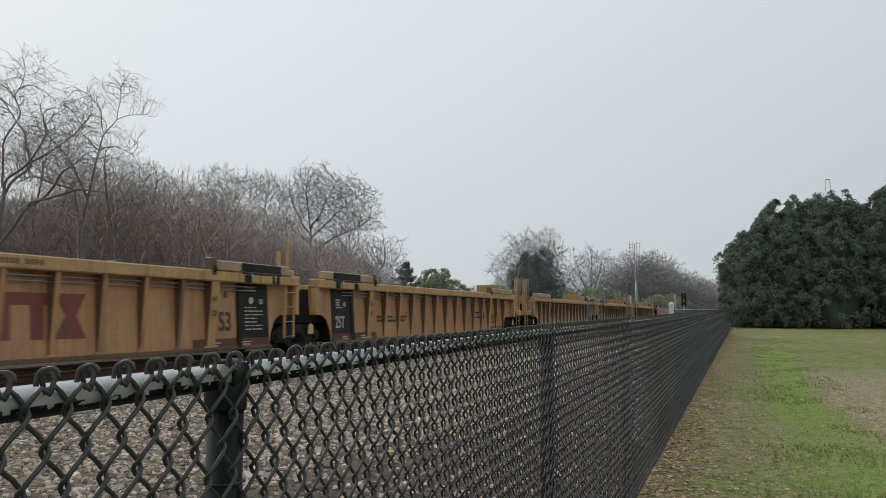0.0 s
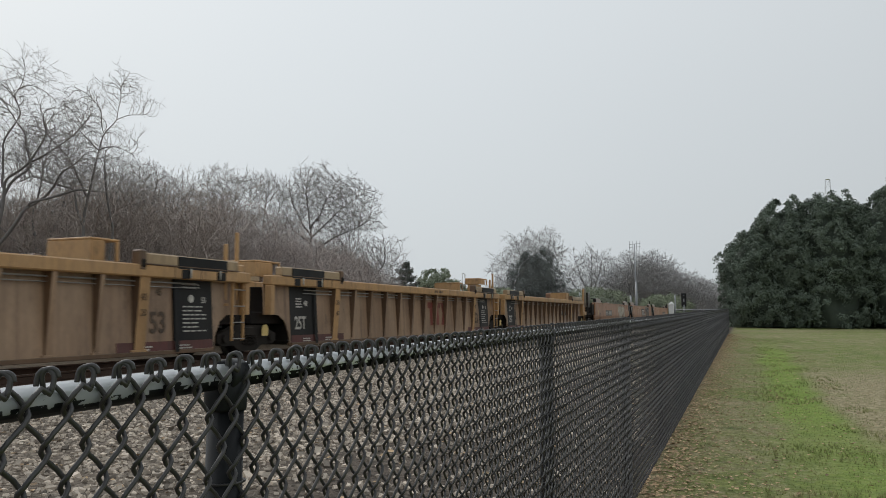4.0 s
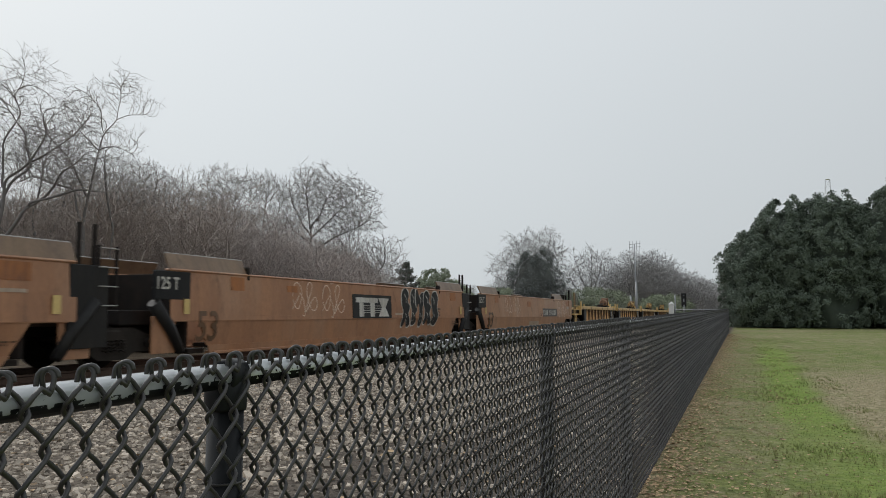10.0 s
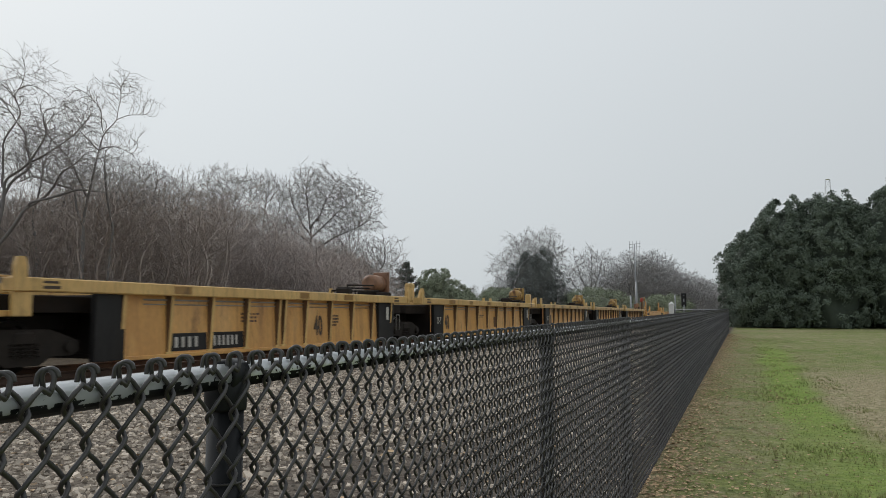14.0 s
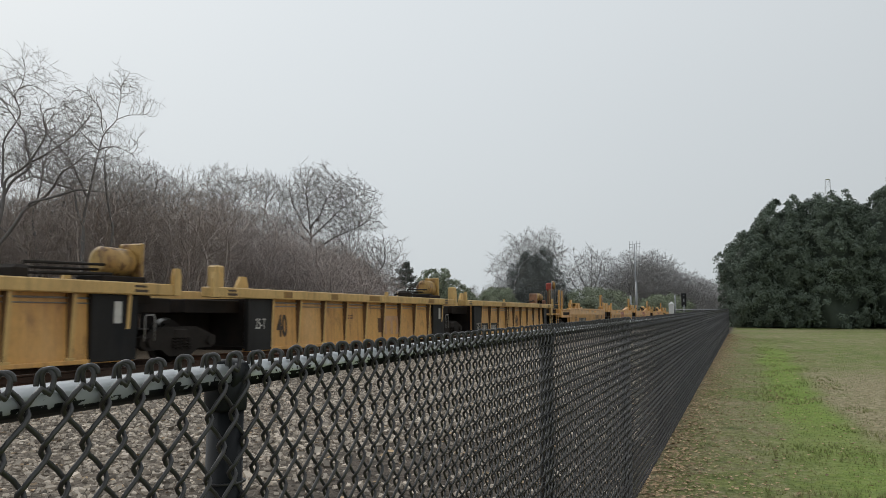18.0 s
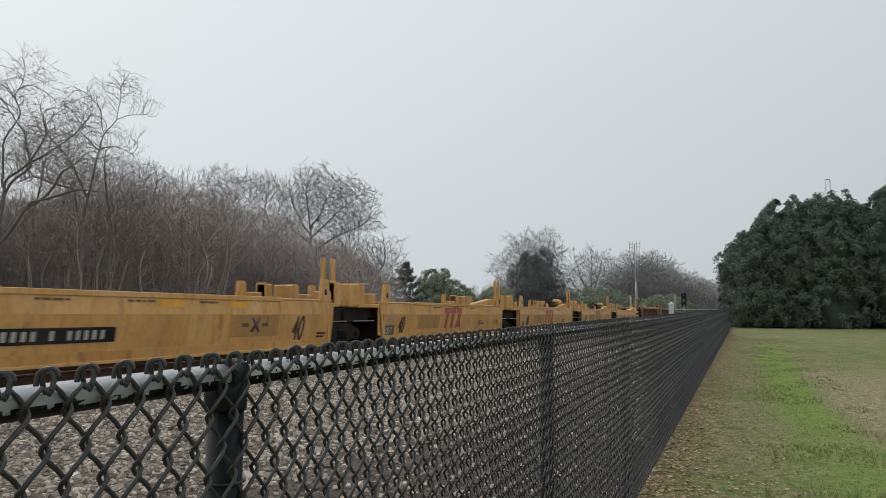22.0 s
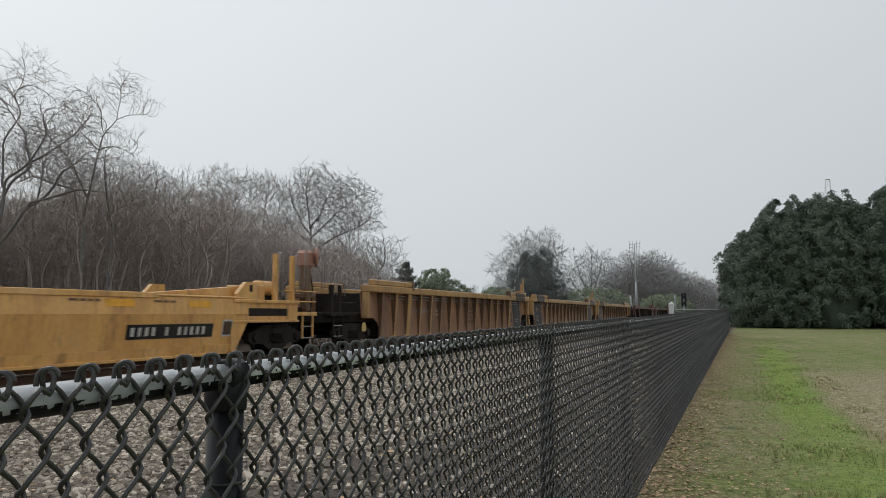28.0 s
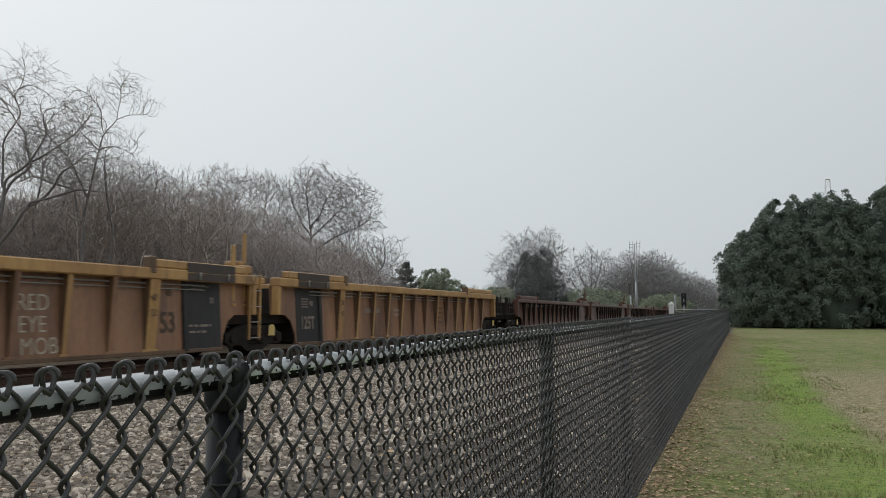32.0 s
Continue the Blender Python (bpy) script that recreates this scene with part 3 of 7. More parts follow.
def fence():
    fe = empty("chain_link_fence")
    tagged(fe, "black chain-link fence with a pale-topped top rail", "fence")
    rng = random.Random(9)
    for y in POST_Y:
        x, top = fence_x(y) - 0.036, rail_z(y) - 0.012
        sh = Shape().tube([(x, y, ground_z(x, y) - 0.3), (x, y, top)], 0.030 if y < FENCE_END else 0.037, 18)
        post = part("post", sh, FENCE_BLACK, fe)
        cap = Shape()
        cap.tube([(x, y, top - 0.045), (x, y, top - 0.04), (x, y, top + 0.004), (x, y, top + 0.022), (x, y, top + 0.032)],
                 [0.0335, 0.0345, 0.0345, 0.027, 0.004], 18)
        part("post_cap", cap, FENCE_BLACK, post)
        xr = fence_x(y) - 0.028
        part("loop_cap", Shape().tube([(xr, y - 0.022, rail_z(y)), (xr, y - 0.019, rail_z(y)), (xr, y + 0.019, rail_z(y)), (xr, y + 0.022, rail_z(y))], [0.024, 0.0275, 0.0275, 0.024], 20), FENCE_BLACK, post)
        for k in range(5 if y < 12 else 0):
            z = top - 0.16 - 0.23 * k
            ring = [(x + 0.034 * math.cos(t), y + 0.034 * math.sin(t), z) for t in np.linspace(-2.2, 2.2, 9)]
            part("tie_wire", Shape().tube(ring, 0.0022, 4), WIRE_BLACK, post)
    for a, b in zip(POST_Y, POST_Y[1:]):
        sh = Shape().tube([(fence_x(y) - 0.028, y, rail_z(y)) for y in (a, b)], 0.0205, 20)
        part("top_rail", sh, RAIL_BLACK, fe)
    sh = Shape().tube([(fence_x(y) - 0.006, y, ground_z(fence_x(y), y) + 0.06) for y in np.linspace(POST_Y[0], FENCE_END, 60)], 0.0025, 4)
    part("tension_wire", sh, WIRE_BLACK, fe)
    legs = 28
    near = [wire(7, legs, m).mesh("wire", WIRE_BLACK) for m in (1, -1)]
    y, i = -1.3, 0
    while y < 5.62:
        at = pose(fence_x(y) + rng.uniform(-0.001, 0.001), y, rail_z(y) + rng.gauss(0, 0.0012), rng.uniform(-0.2, 0.2), rng.uniform(-0.3, 0.3), 0)
        part("wire", near[i % 2], None, fe, at=at)
        y, i = y + LINK_W / 2, i + 1
    for a, b in zip(POST_Y, POST_Y[1:]):
        if -1.4 < b <= 5.63 and a > -1.4:
            continue
        if b < 0:
            y = a
        elif a < 5.63:
            y = 5.62
        sh = Shape()
        forms = [wire(4 if a < 16 else 3, legs, m, True) for m in (1, -1)]
        while y < b:
            w = forms[i % 2]
            dx, dz = fence_x(y) + rng.uniform(-0.001, 0.001), rail_z(y) + rng.uniform(-0.0015, 0.0015)
            sh.add([(px + dx, py + y, pz + dz) for px, py, pz in w.v], w.f, True)
            y, i = y + LINK_W / 2, i + 1
        tagged(part("fabric", sh, WIRE_BLACK, fe), kind="stuff")


def end_run():
    """A short run that closes the fence off towards the line."""
    fe = empty("chain_link_fence")
    tagged(fe, "short run of black chain-link fence with a pale top rail", "fence")
    x0, z0, run = fence_x(FENCE_END) - 0.04, ground_z(-2, FENCE_END), 2.9
    top = rail_z(FENCE_END) - 0.03
    part("top_rail", Shape().tube([(x0, FENCE_END, top), (x0 - run, FENCE_END, top)], 0.024, 10), GREY_STEEL, fe)
    for x in (x0 - run * 0.5, x0 - run):
        post = part("post", Shape().tube([(x, FENCE_END + 0.04, z0 - 0.3), (x, FENCE_END + 0.04, top)], 0.03, 12), FENCE_BLACK, fe)
        part("post_cap", Shape().tube([(x, FENCE_END + 0.04, top - 0.02), (x, FENCE_END + 0.04, top + 0.02), (x, FENCE_END + 0.04, top + 0.04)], [0.034, 0.034, 0.006], 12), FENCE_BLACK, post)
    sh = Shape()
    forms = [wire(3, 30, m, True) for m in (1, -1)]
    for i in range(int(run / (LINK_W / 2))):
        w = forms[i % 2]
        sh.add([(x0 - (py + i * LINK_W / 2), FENCE_END + px, pz + top) for px, py, pz in w.v], w.f, True)
    tagged(part("fabric", sh, WIRE_BLACK, fe), kind="stuff")


fence()
end_run()


# ---- loose ground cover ----
def scatter_shape(base, spots):
    """Many small pieces in one mesh; each spot is (x, y, z, size, turn, tilt)."""
    bv = np.array(base.v)
    nv, k = len(bv), len(spots)
    sp = np.array(spots)
    ct, st = np.cos(sp[:, 4]), np.sin(sp[:, 4])
    cl, sl = np.cos(sp[:, 5]), np.sin(sp[:, 5])
    P = bv[None] * sp[:, 3, None, None]
    y1 = P[..., 1] * cl[:, None] - P[..., 2] * sl[:, None]
    z1 = P[..., 1] * sl[:, None] + P[..., 2] * cl[:, None]
    x2 = P[..., 0] * ct[:, None] - y1 * st[:, None]
    y2 = P[..., 0] * st[:, None] + y1 * ct[:, None]
    V = np.stack([x2 + sp[:, 0, None], y2 + sp[:, 1, None], z1 + sp[:, 2, None]], -1).reshape(-1, 3)
    sh = Shape()
    sh.v = [tuple(p) for p in V.tolist()]
    sh.f = [tuple(i + j * nv for i in f) for j in range(k) for f in base.f]
    sh.smooth = [False] * len(sh.f)
    return sh


def stone_form(seed):
    """A crushed stone: a knocked-about block."""
    rng = random.Random(seed)
    s = Shape().box(-0.5, 0.5, -0.42, 0.42, -0.3, 0.3)
    s.v = [(x * rng.uniform(0.55, 1.15), y * rng.uniform(0.55, 1.15), z * rng.uniform(0.6, 1.15)) for x, y, z in s.v]
    s.f = [t for a, b, c, d in s.f for t in ((a, b, c), (a, c, d))]
    s.smooth = [False] * len(s.f)
    return s


def gravel():
    rng = random.Random(21)
    for k in range(5):
        spots = []
        for i in range(15500):
            y = rng.uniform(0.3, 30.0) if i % 8 else rng.uniform(-12.0, 0.3)
            x = rng.uniform(-10.6, -0.95)
            want = 0.30 + 0.9 * smooth(-2.4, -4.4, x + 1.6 * noise.noise((x * 0.3, y * 0.25, 5.0)))
            if rng.random() > want:
                continue
            size = rng.uniform(0.024, 0.058) * (1.6 if rng.random() < 0.06 else 1)
            spots.append((x, y, ground_z(x, y) + size * 0.14, size, rng.uniform(0, 6.28), rng.uniform(-0.9, 0.9)))
        for i in range(1600):
            y = rng.uniform(-6, 60)
            x = TRACK_X + rng.choice((-1, 1)) * rng.uniform(1.25, 3.0)
            size = rng.uniform(0.04, 0.075)
            spots.append((x, y, ground_z(x, y) + size * 0.25, size, rng.uniform(0, 6.28), rng.uniform(-0.5, 0.5)))
        ob = part("ballast_stones", scatter_shape(stone_form(k + 3), spots), STONE)
        tagged(ob, "pale crushed limestone ballast scattered on grey dirt", "gravel", kind="stuff")


def lawn():
    rng = random.Random(5)
    tuft = Shape()
    for k in range(5):
        a, t = k * 1.26, 0.25 + 0.13 * (k % 3)
        c, s = math.cos(a), math.sin(a)
        o = (0.12 * c, 0.12 * s)
        tip = (o[0] + c * t, o[1] + s * t, 1.0 - 0.2 * (k % 2))
        tuft.add([(o[0] - s * 0.06, o[1] + c * 0.06, 0), (o[0] + s * 0.06, o[1] - c * 0.06, 0), tip], [(0, 1, 2)])
    spots = []
    while len(spots) < 52000:
        y = 3.6 + 34 * rng.random() ** 1.7 if len(spots) % 7 else rng.uniform(-12.0, 3.6)
        x = rng.uniform(-0.7, 2.0 + max(y, 6.0) * 0.22)
        if x < -0.1 and rng.random() < 0.6:
            continue
        weedy = noise.noise((x * 1.3, y * 0.9, 0)) > 0.08 and 0.1 < x + 0.25 * noise.noise((y, 3.0, 0)) < 1.5
        h = rng.uniform(0.012, 0.034) * (1.5 if weedy else 0.75)
        spots.append((x, y, ground_z(x, y), h, rng.uniform(0, 6.28), rng.uniform(-0.35, 0.35)))
    tagged(part("grass", scatter_shape(tuft, spots), GRASS), "short patchy winter grass, green and straw-coloured", "grass", kind="stuff")
    leaf = Shape().add([(-0.5, 0, 0), (-0.2, 0.26, 0.10), (0.25, 0.22, 0.05), (0.55, 0, 0.12), (0.25, -0.22, 0.10), (-0.2, -0.26, 0.04), (0, 0, 0)],
                       [(0, 6, 1), (1, 6, 2), (2, 6, 3), (3, 6, 4), (4, 6, 5), (5, 6, 0)])
    spots = []
    while len(spots) < 19000:
        y = 2.8 + 40 * rng.random() ** 1.5 if len(spots) % 8 else rng.uniform(-12.0, 2.8)
        off = abs(rng.gauss(0, 0.30)) if rng.random() < 0.68 else abs(rng.gauss(0, 1.3))
        x = fence_x(y) - 0.05 + off
        spots.append((x, y, ground_z(x, y) + 0.008, rng.uniform(0.018, 0.04) * (1.5 if rng.random() < 0.2 else 1.0), rng.uniform(0, 6.28), rng.uniform(-0.5, 0.5)))
    for i in range(3200):
        y, x = rng.uniform(-10.0, 22), rng.uniform(-10.0, -0.9)
        spots.append((x, y, ground_z(x, y) + 0.012, rng.uniform(0.04, 0.08), rng.uniform(0, 6.28), rng.uniform(-0.5, 0.5)))
    tagged(part("fallen_leaves", scatter_shape(leaf, spots), LEAF), "dry brown leaves drifted along the fence", "leaves", kind="stuff")


gravel()
lawn()


# ---- the train: articulated container well cars ----
def mirrored(shape, y=False):
    """The same shape on the other side of the car."""
    s = Shape()
    s.v = [(-a, b, c) for a, b, c in shape.v]
    s.f = [tuple(reversed(f)) for f in shape.f]
    s.smooth = list(shape.smooth)
    return s


WHEEL_R = 0.46
SHARED = {}


def truck_meshes():
    if SHARED:
        return SHARED
    frame_sh = Shape()
    for s in (-1, 1):
        x0, x1 = s * 0.98, s * 1.12
        outline = [(-1.12, 0.38), (-0.98, 0.30), (-0.55, 0.30), (-0.32, 0.16), (0.32, 0.16), (0.55, 0.30), (0.98, 0.30), (1.12, 0.38), (1.12, 0.55),
                   (0.86, 0.64), (0.50, 0.76), (-0.50, 0.76), (-0.86, 0.64), (-1.12, 0.55)]
        frame_sh.plate(outline if s > 0 else outline, min(x0, x1), max(x0, x1))
        for k in (-0.21, -0.07, 0.07, 0.21):
            spring = [(s * 1.16 + 0.055 * math.cos(t), k + 0.05 * math.sin(t), 0.30 + 0.24 * t / 25) for t in np.linspace(0, 25, 26)]
            frame_sh.tube(spring, 0.012, 4)
        for k in (-0.89, 0.89):
            frame_sh.cyl((s * 1.10, k, 0.46), (s * 1.20, k, 0.46), 0.10, 12)
    frame_sh.box(-1.15, 1.15, -0.2, 0.2, 0.5, 0.72, 0.03)
    wheel = Shape()
    for s in (-1, 1):
        prof = [(0.655, 0.10), (0.66, 0.36), (0.66, WHEEL_R + 0.03), (0.69, WHEEL_R + 0.03), (0.705, WHEEL_R), (0.80, WHEEL_R - 0.006), (0.80, 0.36), (0.75, 0.33), (0.75, 0.12)]
        pts = [(s * x, 0, 0) for x, r in prof]
        wheel.tube([(s * x + 1e-4 * i * s, 0, 0) for i, (x, r) in enumerate(prof)], [r for x, r in prof], 24, caps=True)
    wheel.cyl((-1.05, 0, 0), (1.05, 0, 0), 0.075, 10)
    SHARED["side_frame"] = frame_sh.mesh("side_frame", GRIME)
    SHARED["wheel_set"] = wheel.mesh("wheel_set", GRIME)
    SHARED["wheel_set"].materials.append(BRIGHT)
    for poly in SHARED["wheel_set"].polygons:       # the treads are rolled bright
        if 0.69 < abs(poly.center.x) < 0.81 and math.hypot(poly.center.y, poly.center.z) > 0.43:
            poly.material_index = 1
    tag = Shape().plate([(-0.13, 0.62), (0.13, 0.62), (0.125, 0.80), (0.09, 0.87), (0.03, 0.89), (-0.03, 0.89), (-0.09, 0.87), (-0.125, 0.80)], 1.205, 1.215)
    SHARED["tag"] = tag.mesh("bearing_plate", REFLECTOR)
    coup = Shape().box(-0.16, 0.16, -0.55, 0.35, -0.13, 0.13, 0.04).box(-0.2, 0.2, 0.2, 0.42, -0.18, 0.18, 0.05)
    SHARED["coupler"] = coup.mesh("coupler", GRIME)
    return SHARED


WHEELS = []


def truck(car, y, plated=False):
    m = truck_meshes()
    tr = part("truck", m["side_frame"], None, car, "grimy cast-steel truck", at=pose(0, y, 0))
    if plated:
        part("bearing_plate", m["tag"], None, tr, "yellow bearing plate", at=pose(0, 0.55, -0.12))
    for k in (-0.89, 0.89):
        WHEELS.append(part("wheel_set", m["wheel_set"], None, tr, at=pose(0, k, WHEEL_R)))
    return tr


def letters(text, size, mat, car, y, z, x, stretch=1.0, name="stencil", bold=0.0):
    """Stencilled characters on the near side, starting at y, their foot at z."""
    cu = bpy.data.curves.new("stencil", "FONT")
    cu.body, cu.size, cu.extrude, cu.offset = text, size, 0.002, bold
    ob = bpy.data.objects.new("stencil", cu)
    me = bpy.data.meshes.new_from_object(ob)
    bpy.data.objects.remove(ob)
    bpy.data.curves.remove(cu)
    me.name = "stencil"
    me.materials.clear()
    me.materials.append(mat)
    me.transform(Matrix(((0, 0, 1, x), (stretch, 0, 0, y), (0, 1, 0, z), (0, 0, 0, 1))))
    return part(name, me, None, car)


def bars(car, mat, x, y0, y1, z0, z1, rows, rng, name="stencil", fill=0.62):
    """Unreadable lines of lettering."""
    sh = Shape()
    dz = (z1 - z0) / rows
    for r in range(rows):
        y, end = y0, y1 - (y1 - y0) * rng.choice((0, 0, 0.15, 0.35))
        while y < end - 0.02:
            w = min(rng.uniform(0.10, 0.34) * (y1 - y0), end - y)
            sh.box(x, x + 0.003, y, y + w, z1 - dz * (r + fill), z1 - dz * r)
            y += w + 0.06 * (y1 - y0)
    return part(name, sh, mat, car)


def ladder(car, mat, x, y, w, z0, z1, rungs, rung_mat):
    la = Shape()
    for s in (0, w):
        la.box(x - 0.02, x + 0.04, y + s - 0.025, y + s + 0.025, z0, z1, 0.008)
    lad = part("ladder", la, mat, car)
    for k in range(rungs):
        z = z0 + 0.05 + (z1 - z0 - 0.1) * k / max(1, rungs - 1)
        part("rung", Shape().cyl((x + 0.05, y, z), (x + 0.05, y + w, z), 0.013, 6), rung_mat, lad)
    return lad


def upright(car, mat, x, y, z0, z1, w=0.07):
    sh = Shape().box(x - w * 0.4, x + w * 0.4, y - w / 2, y + w / 2, z0, z1, 0.012)
    sh.box(x - w * 0.7, x + w * 0.7, y - w * 0.8, y + w * 0.8, z0, z0 + 0.06, 0.01)
    return part("guide_post", sh, mat, car)


def hoop(car, mat, x, y, w, z0, z1, r=0.015):
    sh = Shape().tube([(x, y, z0), (x, y, z1 - 0.05), (x, y + 0.03, z1), (x, y + w - 0.03, z1), (x, y + w, z1 - 0.05), (x, y + w, z0)], r, 6)
    return part("handrail", sh, mat, car)


KINDS = {
    # body, chord materials, heights over the rail, rib step
    "A": dict(body=YELLOW, chord=YELLOW_TOP, low=0.24, under=1.73, top=1.97, tier=2.20,
              label="mustard-yellow ribbed container well car with black end panels"),
    "T": dict(body=TAN, chord=TAN_TOP, low=0.24, under=1.73, top=1.97, tier=2.20,
              label="dusty tan-yellow ribbed container well car with black end panels"),
    "E": dict(body=RUSTY, chord=RUSTY_TOP, low=0.24, under=1.70, top=1.92, tier=2.10,
              label="rusty brown ribbed container well car with a worn yellow top chord"),
    "F": dict(body=BROWN_DARK, chord=BROWN_DARK, low=0.24, under=1.62, top=1.80, tier=1.98,
              label="dark brown ribbed container well car"),
    "B": dict(body=BROWN, chord=BROWN, low=0.19, under=1.88, top=1.94, tier=2.25,
              label="reddish-brown smooth-sided container well car with spray paint"),
    "C": dict(body=YELLOW_B, chord=CREAM_TOP, low=0.17, under=1.38, top=1.61, tier=0,
              label="yellow ribbed low container well car, empty"),
    "D": dict(body=YELLOW_B, chord=YELLOW_B, low=0.15, under=1.36, top=1.42, tier=0,
              label="yellow smooth-sided low container well car, empty"),
}
# from each joint or coupler: where the chord begins, where the wheel opening ends, and its height
ENDS = {("A", "a"): (0.42, 1.50, 1.0), ("A", "c"): (1.85, 3.35, 0.9), ("B", "a"): (1.15, 1.85, 1.0), ("B", "c"): (1.7, 3.2, 0.74),
        ("C", "a"): (0.52, 1.65, 1.3), ("C", "c"): (1.25, 3.3, 1.3), ("D", "a"): (1.55, 1.75, 0.82), ("D", "c"): (3.6, 4.1, 0.8)}


class Car:
    """One unit of the train while it is built."""

    def __init__(self, kind, L, ends):
        self.kind, self.L, self.h, self.ends = kind, L, L / 2, ends
        self.fam = "A" if kind in "ATEF" else kind
        self.k = KINDS[kind]
        self.low, self.under, self.top = self.k["low"], self.k["under"], self.k["top"]
        self.e0, self.e1 = ENDS[self.fam, ends[0]], ENDS[self.fam, ends[1]]
        if self.fam == "D":
            self.e0 = (1.9, 2.15, 0.82) if ends[0] == "a" else self.e0
            self.e1 = (1.05, 1.18, 0.82) if ends[1] == "a" else self.e1
        if self.fam == "C":
            self.e0 = (1.5, 3.85, 1.3) if ends[0] == "c" else (0.52, 2.0, 1.3)
            self.e1 = (1.2, 2.9, 1.3) if ends[1] == "c" else (0.52, 1.55, 1.3)
        if kind == "E" and ends[0] == "c":
            self.e0 = (2.3, 3.55, 0.9)
        if self.fam == "B" and ends[1] == "c":
            self.e1 = (1.15, 2.7, 0.74)
        if self.fam == "B" and ends[0] == "c":
            self.e0 = (2.5, 3.35, 0.74)
        self.body, self.chord = self.k["body"], self.k["chord"]
        self.steel = SHADOW_STEEL if self.fam == "B" or kind in "EF" else self.chord
        self.ob = empty("well_car")
        tagged(self.ob, self.k["label"], "freight car", group="cars of the train")

    def face(self, z):
        """The x of the side sheet at a height."""
        if self.fam == "A":
            return NEAR_SIDE - 0.14 - 0.10 * (z - self.low) / (self.under - self.low)
        if self.fam == "C":
            return NEAR_SIDE - 0.12 - 0.06 * (z - self.low) / (self.under - self.low)
        crease = 0.89 if self.fam == "B" else 1.02
        return NEAR_SIDE - (0.05 * (z - crease) / (self.top - crease) if z > crease else 0.09 * (crease - z) / (crease - 0.36))

    def span(self, sgn, a, b):
        """From a to b metres away from the trailing (1) or leading (-1) joint, as an ordered pair."""
        p, q = sgn * (self.h - a), sgn * (self.h - b)
        return min(p, q), max(p, q)

    def both(self, name, sh, mat, label=""):
        part(name, sh, mat, self.ob, label)
        part(name, mirrored(sh), mat, self.ob, label)

    def sheet(self, name, y0, y1, z0, z1, mat, out=0.004, label="", thick=0.004):
        """A thin painted or welded-on piece that lies on the side sheet."""
        sh = Shape()
        p = []
        for o in (out, out + thick):
            p += [(self.face(z) + o, y, z) for y, z in ((y0, z0), (y1, z0), (y1, z1), (y0, z1))]
        sh.add(p, [(3, 2, 1, 0), (4, 5, 6, 7), (0, 1, 5, 4), (1, 2, 6, 5), (2, 3, 7, 6), (3, 0, 4, 7)])
        return part(name, sh, mat, self.ob, label)

    def text(self, text, y, z, size, mat, stretch=0.85, bold=0.01, out=0.012, slant=0.0):
        ob = letters(text, size, mat, self.ob, y, z, 0.0, stretch, bold=bold)
        if self.fam in "BD":        # cut where the side sheet is creased
            bm = bmesh.new()
            bm.from_mesh(ob.data)
            bmesh.ops.bisect_plane(bm, geom=bm.verts[:] + bm.edges[:] + bm.faces[:], plane_co=(0, 0, 0.89 if self.fam == "B" else 1.02), plane_no=(0, 0, 1))
            bm.to_mesh(ob.data)
            bm.free()
        for v in ob.data.vertices:
            v.co.x += self.face(v.co.z) + out
            v.co.y += slant * (v.co.z - z)
        return ob

    def lines(self, y0, y1, z0, z1, rows, mat, rng, out=0.012, fill=0.55):
        ob = bars(self.ob, mat, 0.0, y0, y1, z0, z1, rows, rng, fill=fill)
        for v in ob.data.vertices:
            v.co.x += self.face(v.co.z) + out
        ob["kind"] = "stuff"
        return ob

    def number_plate(self, y0, y1, z0, z1, groups, slant=0.0):
        """A black patch with a reporting mark that is drawn as plain bars."""
        self.sheet("number_patch", y0, y1, z0, z1, DARK_FADED if self.fam == "B" else BLACK_PANEL, 0.006)
        n = sum(groups) + len(groups)
        step = (y1 - y0 - 0.1) / n
        y = y0 + 0.07
        for g in groups:
            for i in range(g):
                self.sheet("stencil", y + step * 0.20, y + step * 0.66, z0 + (z1 - z0) * 0.20, z1 - (z1 - z0) * 0.20, STENCIL_WHITE, 0.012)
                y += step
            y += step


